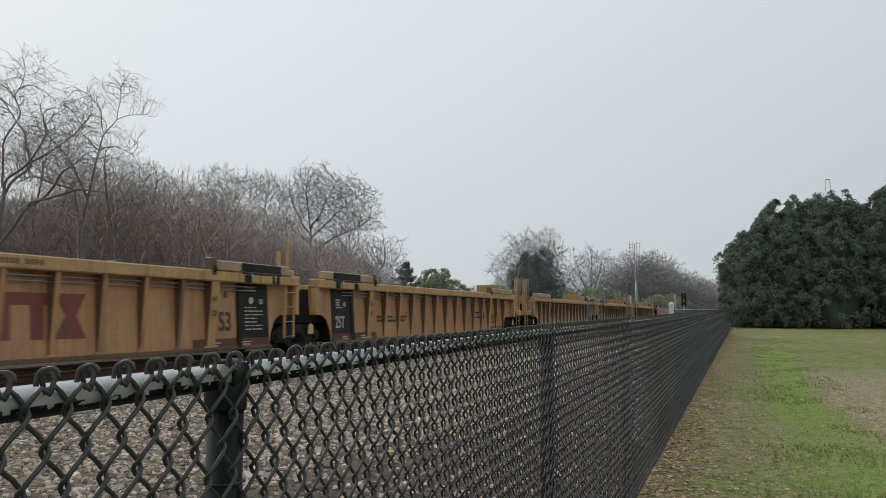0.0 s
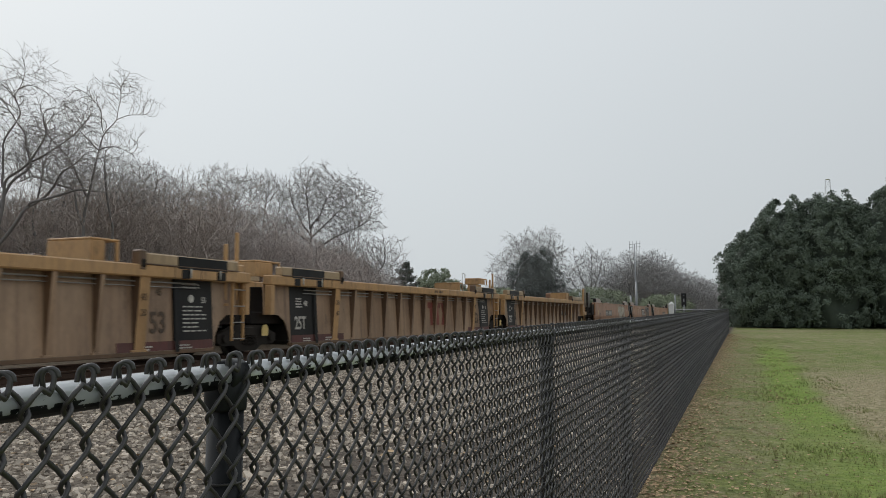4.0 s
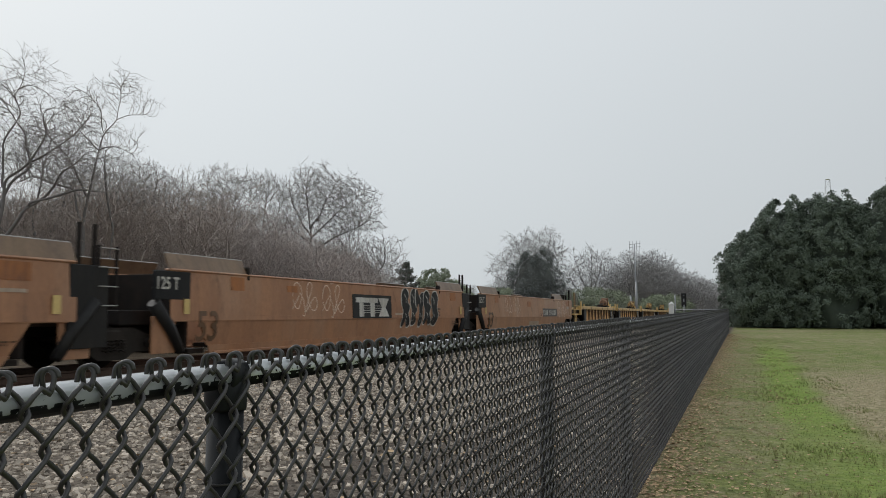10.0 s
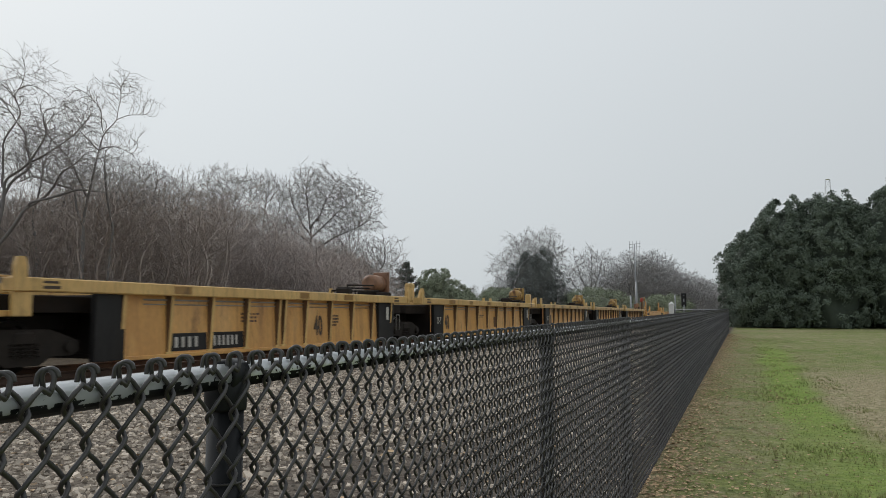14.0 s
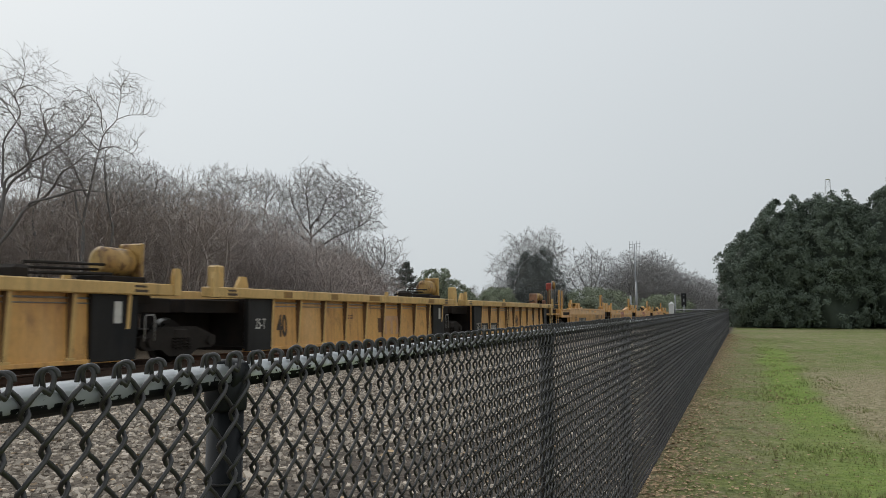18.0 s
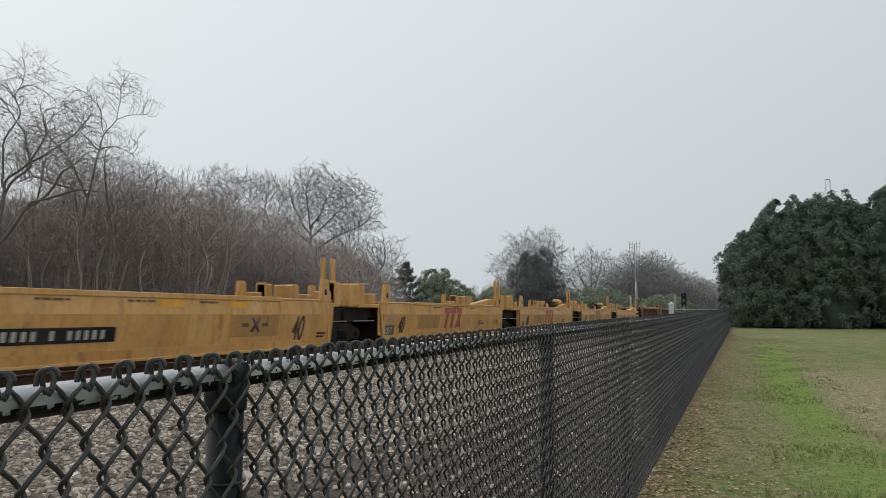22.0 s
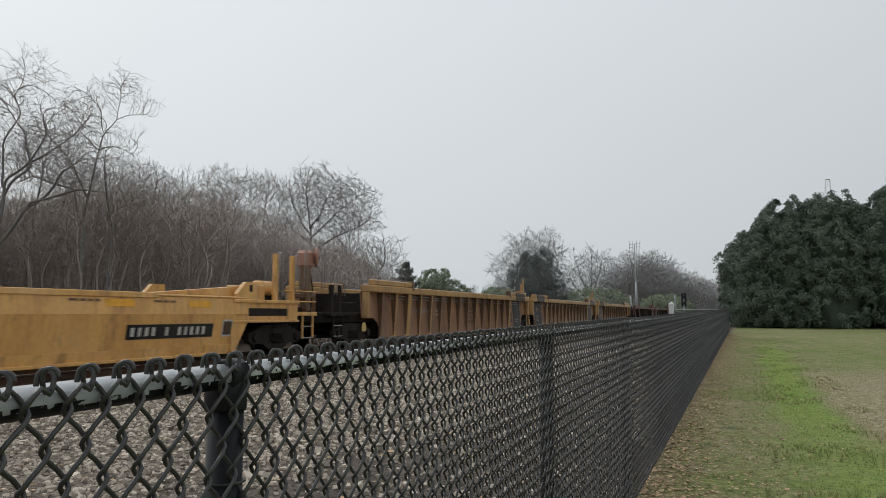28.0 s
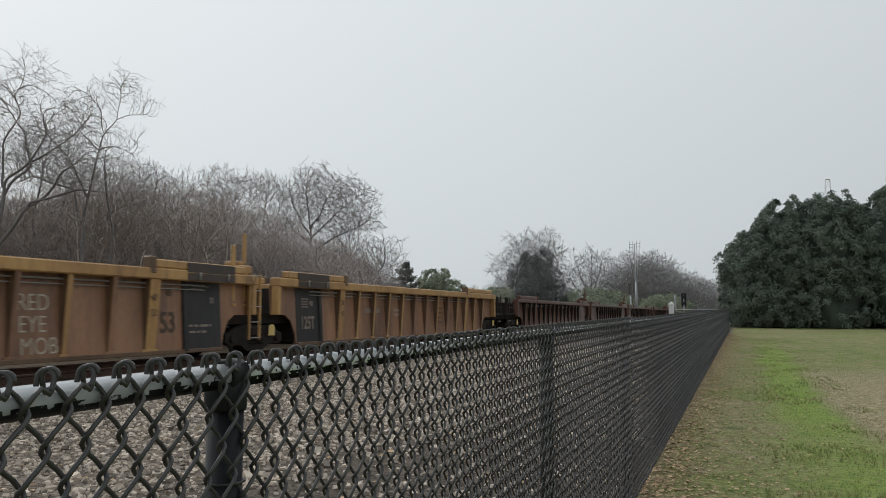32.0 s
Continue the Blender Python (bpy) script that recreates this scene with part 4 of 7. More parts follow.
def side_sheets(c):
    """The side sheet, with its wheel openings, on both sides."""
    h, low, top = c.h, c.low, c.under + 0.01
    s0, a0, z0 = c.e0
    s1, a1, z1 = c.e1
    pts = []
    if c.fam == "A":
        for sgn, st, ar, az in ((1, s1, a1, z1), (-1, s0, a0, z0)):
            seq = [(h - ar, low), (h - ar + 0.06, low + 0.3), (h - ar + 0.24, az - 0.14), (h - ar + 0.48, az), (h - st, az), (h - st, top)]
            seq = [(sgn * y, z) for y, z in seq]
            pts += seq if sgn > 0 else seq[::-1]
        parts = [pts]
    elif c.fam == "C":
        parts = [[(h - a1, low), (h - a1, top), (-h + a0, top), (-h + a0, low)]]
    else:
        crease = 0.89 if c.fam == "B" else 1.02
        upper, lower, foot = [], [], []
        for sgn, st, ar, az in ((1, s1, a1, z1), (-1, s0, a0, z0)):
            up = [(h - st, crease), (h - st, top)]
            lo = [(h - ar - 0.5, 0.36), (h - ar - 0.1, az), (h - st, min(az, crease - 0.02)), (h - st, crease)] if c.fam == "B" else \
                 [(h - ar, 0.36), (h - ar + 0.02, crease)]
            ft = [(h - ar - 0.62 if c.fam == "B" else h - ar - 0.12, low), (h - ar - 0.5 if c.fam == "B" else h - ar, 0.36)]
            for seq, dest in ((up, upper), (lo, lower), (ft, foot)):
                seq = [(sgn * y, z) for y, z in seq]
                dest += seq if sgn > 0 else seq[::-1]
        parts = [upper, lower, foot]
    for i, outline in enumerate(parts):
        sh = Shape().plate(outline, 0.0, 0.03)
        lift = 0.03 if (len(parts) == 3 and i == 2) else 0.0
        sh.v = [(x - 0.03 + c.face(z) + lift, y, z) for x, y, z in sh.v]
        c.both("side_sheet", sh, c.body)


def body(c, rng):
    """Sheets, chords, sills, ribs and the well between them."""
    xs, h, low, under, top = NEAR_SIDE, c.h, c.low, c.under, c.top
    s0, a0, _ = c.e0
    s1, a1, _ = c.e1
    side_sheets(c)
    if c.fam == "A":
        c.both("top_chord", Shape().box(xs - 0.26, xs + 0.02, -h + s0, h - s1, under, top, 0.025), c.chord)
        c.both("side_sill", Shape().box(xs - 0.26, xs - 0.10, -h + a0 + 0.02, h - a1 - 0.02, low - 0.02, low + 0.06, 0.01), WEB_BROWN)
    elif c.fam == "C":
        c.both("top_chord", Shape().box(xs - 0.28, xs + 0.05, -h + s0, h - s1, under, top, 0.02), c.chord)
        c.both("side_sill", Shape().box(xs - 0.26, xs - 0.08, -h + a0, h - a1, low - 0.02, low + 0.06, 0.01), c.body)
    else:
        c.both("top_chord", Shape().box(xs - 0.22, xs - 0.02, -h + s0, h - s1, under, top, 0.025), c.chord)
        c.both("side_sill", Shape().box(xs - 0.30, xs - 0.04, -h + a0 + 0.7, h - a1 - 0.7, low - 0.02, low + 0.04, 0.01), c.body)
        if c.fam == "D":
            c.both("cover_strip", Shape().box(xs - 0.08, xs - 0.01, -h + a0 + 2.4, h - a1 - 2.4, top - 0.09, top + 0.02, 0.012), c.body)
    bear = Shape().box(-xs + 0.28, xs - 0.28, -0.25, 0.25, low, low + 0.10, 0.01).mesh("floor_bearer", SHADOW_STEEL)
    n = max(4, int((c.L - a0 - a1) / 2.4))
    for i in range(n):
        part("floor_bearer", bear, None, c.ob, at=pose(0, -h + a0 + 0.4 + (c.L - a0 - a1 - 0.8) * i / (n - 1), 0))
    deck = {"A": 1.08, "B": 1.1, "C": 1.34, "D": 1.2}[c.fam]
    for sgn, st, ar in ((-1, s0, a0), (1, s1, a1)):
        y = sgn * (h - ar - 0.1)
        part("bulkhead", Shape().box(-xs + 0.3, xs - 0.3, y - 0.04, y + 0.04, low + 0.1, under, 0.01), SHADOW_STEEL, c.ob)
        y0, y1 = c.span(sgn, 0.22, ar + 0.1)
        # dark block added to close the view through, for shade behind the trucks
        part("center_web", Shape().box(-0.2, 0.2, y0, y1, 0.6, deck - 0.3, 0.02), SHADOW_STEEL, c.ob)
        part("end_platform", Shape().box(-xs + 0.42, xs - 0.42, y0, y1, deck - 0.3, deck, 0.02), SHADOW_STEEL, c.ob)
    if c.fam == "A":
        wide0, wide1 = -h + (3.7 if c.ends[0] == "a" else 5.5), h - (3.7 if c.ends[1] == "a" else 5.6)
        ys = list(np.linspace(wide0, wide1, int(round((wide1 - wide0) / 1.02)) + 1))
        extra = [wide0 - 1.05, wide0 - 2.05] if c.ends[0] == "c" else []
        extra += [wide1 + 1.02, wide1 + 2.1] if c.ends[1] == "c" else []
        for i, y in enumerate(ys + extra):
            rib(c, y, 0.15 if i in (0, len(ys) - 1) else 0.055)
    elif c.fam == "C":
        lo, hi = -h + max(a0, 2.9), h - max(a1, 1.75) - (0.93 if c.ends[1] == "c" else 0.0)
        ys = list(np.linspace(lo, hi, int(round((hi - lo) / 1.29)) + 1))
        for i, y in enumerate(ys):
            rib(c, y, 0.05)
        if c.ends != "aa":
            rib(c, ys[len(ys) // 2 - 1] + 0.26, 0.05)
    if c.fam in "AC":
        lo, hi = -h + a0 + 0.6, h - a1 - 0.6
        for z, r in ((under - 0.08, 0.018), (under - 0.17, 0.012)):
            part("brake_pipe", Shape().cyl((xs - 0.16, lo, z), (xs - 0.16, hi, z), r, 6), GALV, c.ob)


RIBS = {}


def rib(c, y, w):
    dark_tone = c.kind in "ATE" and w < 0.1 and int(abs(y) * 7.3) % 3 == 0
    key = (c.kind, round(w, 3), dark_tone)
    if key not in RIBS:
        out = [(-w, c.low + 0.05), (w, c.low + 0.05), (w, c.under + 0.01), (-w, c.under + 0.01)]
        sh = Shape().plate(out, 0, 1)
        foot = 0.025 if c.fam == "A" else 0.03
        sh.v = [((c.face(z) - 0.01) if x < 0.5 else (NEAR_SIDE - 0.02 if z > 1 else c.face(z) + foot), yy * (1.0 if x < 0.5 else 0.9), z) for x, yy, z in sh.v]
        # a level where the rib is deepest
        m = len(sh.v)
        sh.box(c.face(c.low + 0.1) - 0.02, c.face(c.low + 0.1) + foot + 0.012, -w - 0.05, w + 0.05, c.low + 0.04, c.low + 0.10, 0.008)
        mat = (RIB_GRIME if c.kind != "E" else RUSTY) if dark_tone else c.body if c.kind in "ATF" and w < 0.1 else c.chord
        RIBS[key] = (sh.mesh("rib", mat), mirrored(sh).mesh("rib", mat))
        for me in RIBS[key]:        # a darker colour on the webs between flange and sheet
            me.materials.append(WEB_BROWN if c.kind != "F" else SHADOW_STEEL)
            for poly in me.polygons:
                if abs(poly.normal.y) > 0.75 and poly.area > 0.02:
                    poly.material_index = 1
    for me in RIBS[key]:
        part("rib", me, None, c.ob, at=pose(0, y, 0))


def running_gear(c):
    truck(c.ob, -c.h + (2.0 if c.ends[0] == "c" else 0.0), c.fam == "A")
    if c.ends[1] == "c":
        truck(c.ob, c.h - 2.0, c.fam == "A")
    xs, h = NEAR_SIDE, c.h
    for e, sgn in ((c.ends[0], -1), (c.ends[1], 1)):
        if e != "c":
            continue
        part("coupler", truck_meshes()["coupler"], None, c.ob, at=pose(0, sgn * (h - 0.42), 0.88, 0, 0, 0 if sgn > 0 else 180))
        y0, y1 = c.span(sgn, 0.9, 3.4)
        part("draft_sill", Shape().box(-0.45, 0.45, y0, y1, 0.72, 1.02, 0.03), SHADOW_STEEL, c.ob)
        hose = [(0.35, sgn * (h - 0.7), 0.8), (0.37, sgn * (h - 0.4), 0.55), (0.35, sgn * (h - 0.12), 0.42), (0.3, sgn * (h + 0.02), 0.48)]
        part("air_hose", Shape().tube(hose, 0.028, 8), SIGNAL_BLACK, c.ob)
        # steps hung from the end
        y0, y1 = c.span(sgn, 0.55, 1.05)
        step = part("step_hanger", Shape().box(xs - 0.20, xs - 0.15, y0 - 0.02, y0 + 0.02, 0.38, 1.0), c.steel, c.ob)
        part("step_hanger", Shape().box(xs - 0.20, xs - 0.15, y1 - 0.02, y1 + 0.02, 0.38, 1.0), c.steel, c.ob)
        for z in (0.40, 0.70):
            part("tread", Shape().cyl((xs - 0.16, y0, z), (xs - 0.16, y1, z), 0.014, 6), GALV, step)


def end_fittings(c, rng):
    xs, h, low, under, top = NEAR_SIDE, c.h, c.low, c.under, c.top
    for e, sgn in ((c.ends[0], -1), (c.ends[1], 1)):
        st, ar, az = c.e0 if sgn < 0 else c.e1
        lead = sgn < 0
        if c.fam == "A":
            reach = 3.75 if e == "a" else 5.6
            y0, y1 = c.span(sgn, st + 0.45, reach)
            c.both("end_tier", Shape().box(xs - 0.22, xs - 0.0, y0, y1, top, c.k["tier"], 0.03), TAN_TIER if c.kind in "AT" else c.chord)
            ya, yb = c.span(sgn, reach - 0.02, reach + 0.16)
            c.both("stop_bracket", Shape().box(xs - 0.2, xs + 0.035, ya, yb, top - 0.12, c.k["tier"] + 0.05, 0.03), WEB_BROWN if c.kind in "ATE" else c.chord)
            if c.kind in "AT":
                c.both("bracket_lug", Shape().box(xs + 0.002, xs + 0.07, ya + 0.03, yb - 0.03, top - 0.06, top + 0.10, 0.03), GRIME)
                k = int((y1 - y0) / 0.95)
                for j in range(1, k + 1):      # weld seams across the chord under the tier
                    y = y0 + (y1 - y0) * j / (k + 0.6)
                    part("weld_seam", Shape().box(xs + 0.016, xs + 0.0225, y - 0.011, y + 0.011, under + 0.01, top - 0.012), WEB_BROWN, c.ob)
                part("tier_lip", Shape().box(xs - 0.02, xs + 0.03, y0, y1, top - 0.006, top + 0.022, 0.008), WEB_BROWN, c.ob)
            y0, y1 = c.span(sgn, st, st + 0.16)
            c.both("corner_post", Shape().box(xs - 0.2, xs - 0.0, y0, y1, az, under, 0.02), c.chord)
            if e == "a":
                y0, y1 = c.span(sgn, ar + 0.02, ar + 1.25)
                dark = BROWN_DARK if c.kind == "F" else SLATE_PANEL if c.kind == "E" else BLACK_PANEL
                pale = DUSTY_STENCIL if c.kind == "E" else STENCIL_WHITE
                c.sheet("end_panel", y0, y1, low + 0.02, under, dark, 0.004, "black stencilled panel")
                c.sheet("panel_edge", *((y1 - 0.12, y1) if lead else (y0, y0 + 0.12)), low + 0.02, under, dark, 0.06)
                yb0, yb1 = c.span(sgn, ar - 0.2, ar + 1.35)
                band = DARK_FADED if c.kind == "E" else dark
                part("end_band", Shape().box(xs + 0.003, xs + 0.026, yb0, yb1, top - 0.04, c.k["tier"] - 0.02, 0.006), band, c.ob)
                for ya, yb in ((yb0, yb1),) if c.kind == "E" else ((yb0 + 0.1, yb0 + 0.35), (yb1 - 0.35, yb1 - 0.05)):
                    part("end_band", Shape().box(xs + 0.022, xs + 0.03, ya, yb, under + 0.01, top - 0.05, 0.004), band, c.ob)
                for y in (y0 + 0.25, y1 - 0.05):
                    part("grab_iron", Shape().cyl((xs + 0.05, y, under + 0.03), (xs + 0.05, y, top - 0.02), 0.018, 6), STENCIL_WHITE if c.kind in "AT" else GALV, c.ob)
                if c.kind != "F":
                    if lead:
                        c.text("125T" if c.kind == "E" else "25T", y0 + 0.2, low + 0.40, 0.46, pale, 0.72, out=0.014)
                        c.lines(y0 + 0.28, y0 + 0.62, low + 0.92, low + 1.2, 4, pale, rng)
                        c.text("48", y0 + 0.66, low + 1.0, 0.2, pale, 0.9, 0.004, out=0.014)
                    else:
                        if c.kind == "E":
                            c.lines(y0 + 0.2, y1 - 0.2, low + 0.30, low + 0.56, 2, pale, rng, fill=0.35)
                        else:
                            c.lines(y0 + 0.3, y1 - 0.22, low + 0.36, low + 0.95, 7, pale, rng, fill=0.35)
                        c.lines(y0 + 0.3, y1 - 0.4, under - 0.2, under - 0.08, 2, pale, rng, fill=0.4)
                        c.text("53", y1 - 0.35, low + 1.02, 0.17, pale, 0.8, 0.004, out=0.014)
                        seal = Shape().tube([(c.face(1.3) + 0.014, y0 + 0.55, 1.34), (c.face(1.3) + 0.018, y0 + 0.55, 1.34)], 0.085, 16)
                        seal.v = [(x, y0 + 0.55 + (y - y0 - 0.55), z) for x, y, z in seal.v]
                        if c.kind != "E":
                            part("round_stencil", seal, pale, c.ob)
                    ty = y0 - 0.66 if not lead else y1 + 1.02
                    if not lead:
                        c.text("53", ty, low + 0.42, 0.58, STENCIL_DARK, 0.8, 0.012)
                        c.text("45", ty + 0.2, low + 1.15, 0.2, STENCIL_DARK, 0.8, 0.004)
                    wy = sgn * (h - 3.7)
                    for i, tx in enumerate(("40", "20") if not lead else ("20", "40")):
                        letters(tx, 0.2, STENCIL_DARK, c.ob, wy - 0.11, 1.28 - 0.3 * i, xs - 0.016, 0.8)
            r0, r1 = c.span(sgn, ar + 0.05, ar + (2.75 if e == "a" else 2.0))
            if c.kind in "AT":
                c.sheet("jacking_panel", r0, r1, low + 0.0, low + 0.24, RED_PANEL, 0.006, "faded red panel")
                for f in (0.2, 0.62):
                    y = r0 + (r1 - r0) * f
                    c.lines(y, y + 0.36, low + 0.05, low + 0.16, 2, STENCIL_WHITE, rng, out=0.013)
        if c.fam == "B":
            sb = 1.7 if e == "c" else st
            y0, y1 = c.span(sgn, sb + 0.0 if e == "a" else sb + 1.75, sb + 2.5 if e == "a" else sb + 4.1)
            sh = Shape().section([(xs - 0.10, top - 0.03), (xs - 0.05, top - 0.03), (xs - 0.20, c.k["tier"]), (xs - 0.26, c.k["tier"])], y0, y1)
            c.both("end_tier", sh, TIER_BROWN)
            c.both("tier_edge", Shape().cyl((xs - 0.23, y0, c.k["tier"]), (xs - 0.23, y1, c.k["tier"]), 0.022, 6), GALV)
            ya, yb = c.span(sgn, sb + 2.5 if e == "a" else sb + 4.1, sb + 2.62 if e == "a" else sb + 4.22)
            c.both("stop_bracket", Shape().box(xs - 0.2, xs - 0.03, ya, yb, top - 0.16, top + 0.16, 0.03), SHADOW_STEEL)
            if e == "a":
                y0, y1 = c.span(sgn, 0.7 if lead else 0.45, 1.72 if lead else 1.3)
                c.both("end_panel", Shape().box(xs - 0.10, xs - 0.02, y0, y1, 1.3 if lead else 0.42, 1.88, 0.012), BLACK_PANEL, "dark end panel")
                y0, y1 = c.span(sgn, 0.75, 1.4)
                c.both("gusset", Shape().box(xs - 0.16, xs - 0.10, y0, y1, 0.24, 0.98, 0.01), c.body)
                pa, pb = sgn * (h - 0.72), sgn * (h - 1.5)
                c.both("brace", Shape().tube([(xs - 0.07, pa, 1.25), (xs - 0.05, pa * 0.4 + pb * 0.6, 0.72), (xs - 0.05, pb, 0.26)], [0.14, 0.12, 0.09], 6), BLACK_PANEL)
            else:
                y0, y1 = c.span(sgn, st + 0.0, st + 0.75)
                c.both("end_box", Shape().box(xs - 0.12, xs + 0.015, y0, y1, 0.98, 1.92, 0.02), c.body)
                for dy in (sb + 0.75, sb + 1.25, sb + 1.7):
                    y = sgn * (h - dy)
                    part("tier_post", Shape().box(xs - 0.14, xs - 0.07, y - 0.04, y + 0.04, top - 0.02, c.k["tier"] - 0.02, 0.01), SHADOW_STEEL, c.ob)
                y0, y1 = c.span(sgn, sb + 0.2, sb + 1.9)
                c.both("tier_rail", Shape().box(xs - 0.2, xs - 0.12, y0, y1, c.k["tier"] - 0.05, c.k["tier"], 0.01), SHADOW_STEEL)
                if lead:
                    y0, y1 = c.span(sgn, 1.75, 2.5)
                    c.both("end_frame", Shape().box(xs - 0.2, xs - 0.08, y0, y1, 1.0, 1.9, 0.02), SHADOW_STEEL)
                    c.both("frame_rim", Shape().box(xs - 0.09, xs - 0.05, y0, y1, 1.78, 1.92, 0.01), c.body)
                y0, y1 = c.span(sgn, 2.9, 3.5)
                c.both("gusset", Shape().box(xs - 0.16, xs - 0.10, y0, y1, 0.24, 0.76, 0.01), c.body)
                if not lead:
                    c.sheet("label_frame", -0.2 + h - 1.55, h - 1.3, 1.36, 1.76, STENCIL_WHITE, 0.03)
                    c.sheet("label", -0.17 + h - 1.55, h - 1.33, 1.42, 1.73, BLACK_PANEL, 0.036)
            rf0, rf1 = c.span(sgn, (1.5 if e == "a" else (3.7 if lead else 1.58)), (1.66 if e == "a" else (3.88 if lead else 1.75)))
            part("reflector", Shape().box(xs + 0.016, xs + 0.02, rf0, rf1, 1.02, 1.33), REFLECTOR, c.ob)
            t0, t1 = c.span(sgn, st + (1.9 if lead else 0.9), st + (2.4 if lead else 1.5))
            c.sheet("rust_patch", t0, t1, 1.55, 1.85, STENCIL_ORANGE, 0.003)
        if c.fam == "C":
            # at coupler ends the black sheet stands in for a shaded opening
            cut = {"a": (1.93, 2.87) if lead else (1.52, 2.6), "c": (3.2, 3.9) if lead else (2.35, 2.95)}[e]
            y0, y1 = c.span(sgn, *cut)
            c.both("end_panel", Shape().box(xs - 0.19, xs - 0.06, y0, y1, low, under, 0.01), BLACK_PANEL, "black sheet at the car end")
            y0, y1 = c.span(sgn, st - 0.02, st + 0.18)
            c.both("guide_bracket", Shape().plate([(y0, top - 0.22), (y1, top - 0.22), (y1, top + 0.18), (y1 - 0.04, top + 0.32), (y0 + 0.04, top + 0.32), (y0, top + 0.18)],
                                                  xs - 0.02, xs + 0.075), c.chord)
            if e == "c":
                y0, y1 = c.span(sgn, st, st + 0.35)
                c.both("drop_plate", Shape().box(xs - 0.08, xs + 0.02, y0, y1, 0.98, under, 0.015), c.chord)
            for i in range(int(c.L / 2.6)):
                y = -h + c.e0[1] + 1.2 + i * 2.3
                if lead and y < h - 3 and rng.random() < 0.75:
                    part("tape_patch", Shape().box(xs + 0.052, xs + 0.054, y, y + rng.uniform(0.35, 0.7), under + 0.04, top - 0.04), OCHRE, c.ob)
            y0, y1 = c.span(sgn, st + 0.5, st + 1.5)
            yl = y0 if lead else y1 - 0.7
            sh = part("stencil", Shape().box(xs + 0.052, xs + 0.055, yl, yl + 0.34, under + 0.05, under + 0.1).box(xs + 0.052, xs + 0.055, yl, yl + 0.3, under + 0.14, under + 0.18),
                      STENCIL_DARK, c.ob)
            sh["kind"] = "stuff"
        if c.fam == "D":
            y0, y1 = c.span(sgn, 1.45 if e == "c" else 0.55, ar + 0.05)
            sill_z = (0.84, 1.36) if e == "c" else (1.22, 1.34)
            c.both("end_sill", Shape().box(xs - 0.42, xs - 0.06, y0, y1, *sill_z, 0.02), c.body)
            if e == "c":
                c.both("sill_flange", Shape().box(xs - 0.1, xs - 0.01, y0, y1, 1.28, 1.36, 0.012), c.body)
                c.both("sill_flange", Shape().box(xs - 0.1, xs - 0.01, y0, y1, 0.82, 0.88, 0.012), c.body)
                # dark slab on the sill face, drawn for the shade of a recess
                c.both("sill_recess", Shape().box(xs - 0.062, xs - 0.05, y0 + 0.5, y1 - 0.5, 0.98, 1.16, 0.006), SHADOW_STEEL)
            k = 0.55 if e == "c" else 0.2
            p = [(ar - 0.02, 0.15), (ar + 0.1, 0.15), (ar + 0.1, 1.32), (ar - k, 1.32), (ar - k + 0.05, 0.84)]
            pts = [(sgn * (h - a), z) for a, z in p]
            c.both("gusset", Shape().plate(pts if lead else pts[::-1], xs - 0.1, xs - 0.03), c.body)
            y0, y1 = c.span(sgn, ar + 0.0, ar + 0.5)
            pk = (y0 + y1) / 2
            sh = Shape().plate([(y0, top - 0.12), (y1, top - 0.12), (pk + 0.16, top + 0.56), (pk - 0.12, top + 0.56)], xs - 0.14, xs - 0.03)
            if e == "c" and not lead:
                y0, y1 = c.span(sgn, ar - 0.85, ar - 0.1)
                pk = y1 - 0.25
                sh = Shape().plate([(y0, top - 0.12), (y1, top - 0.12), (y1, top + 0.34), (y1 - 0.42, top + 0.34), (y0, top + 0.06)], xs - 0.14, xs - 0.03)
            c.both("guide_bracket", sh, c.body)
            # dark slab on the bracket, drawn for the shade inside a slot
            part("bracket_slot", Shape().box(xs - 0.03, xs - 0.022, pk - 0.05, pk + 0.06, top + 0.12, top + 0.28, 0.01), SHADOW_STEEL, c.ob)
            if e == "a":
                y0, y1 = c.span(sgn, 1.35 if lead else 0.95, 1.8 if lead else 1.3)
                c.both("end_box", Shape().box(xs - 0.5, xs - 0.12, y0, y1, 1.34, 1.66, 0.03), c.body)
                y0, y1 = c.span(sgn, 0.12 if lead else 0.35, 1.05 if lead else 0.75)
                c.both("end_block", Shape().box(xs - 0.45, xs - 0.14, y0, y1, 1.24, 1.92, 0.03), c.body)
                ya, yb = (y1 - 0.3, y1) if lead else (y0, y0 + 0.12)
                c.both("block_cover", Shape().box(xs - 0.46, xs - 0.12, ya, yb, 1.24, 1.95, 0.02), c.chord)
                y0, y1 = c.span(sgn, 0.1, 1.6)
                c.both("platform_edge", Shape().box(xs - 0.36, xs - 0.3, y0, y1, 0.78, 1.2, 0.01), SHADOW_STEEL)
                part("grab_rail", Shape().cyl((xs - 0.1, y0 + 0.2, 0.82), (xs - 0.1, y1, 0.82), 0.014, 6), GALV, c.ob)


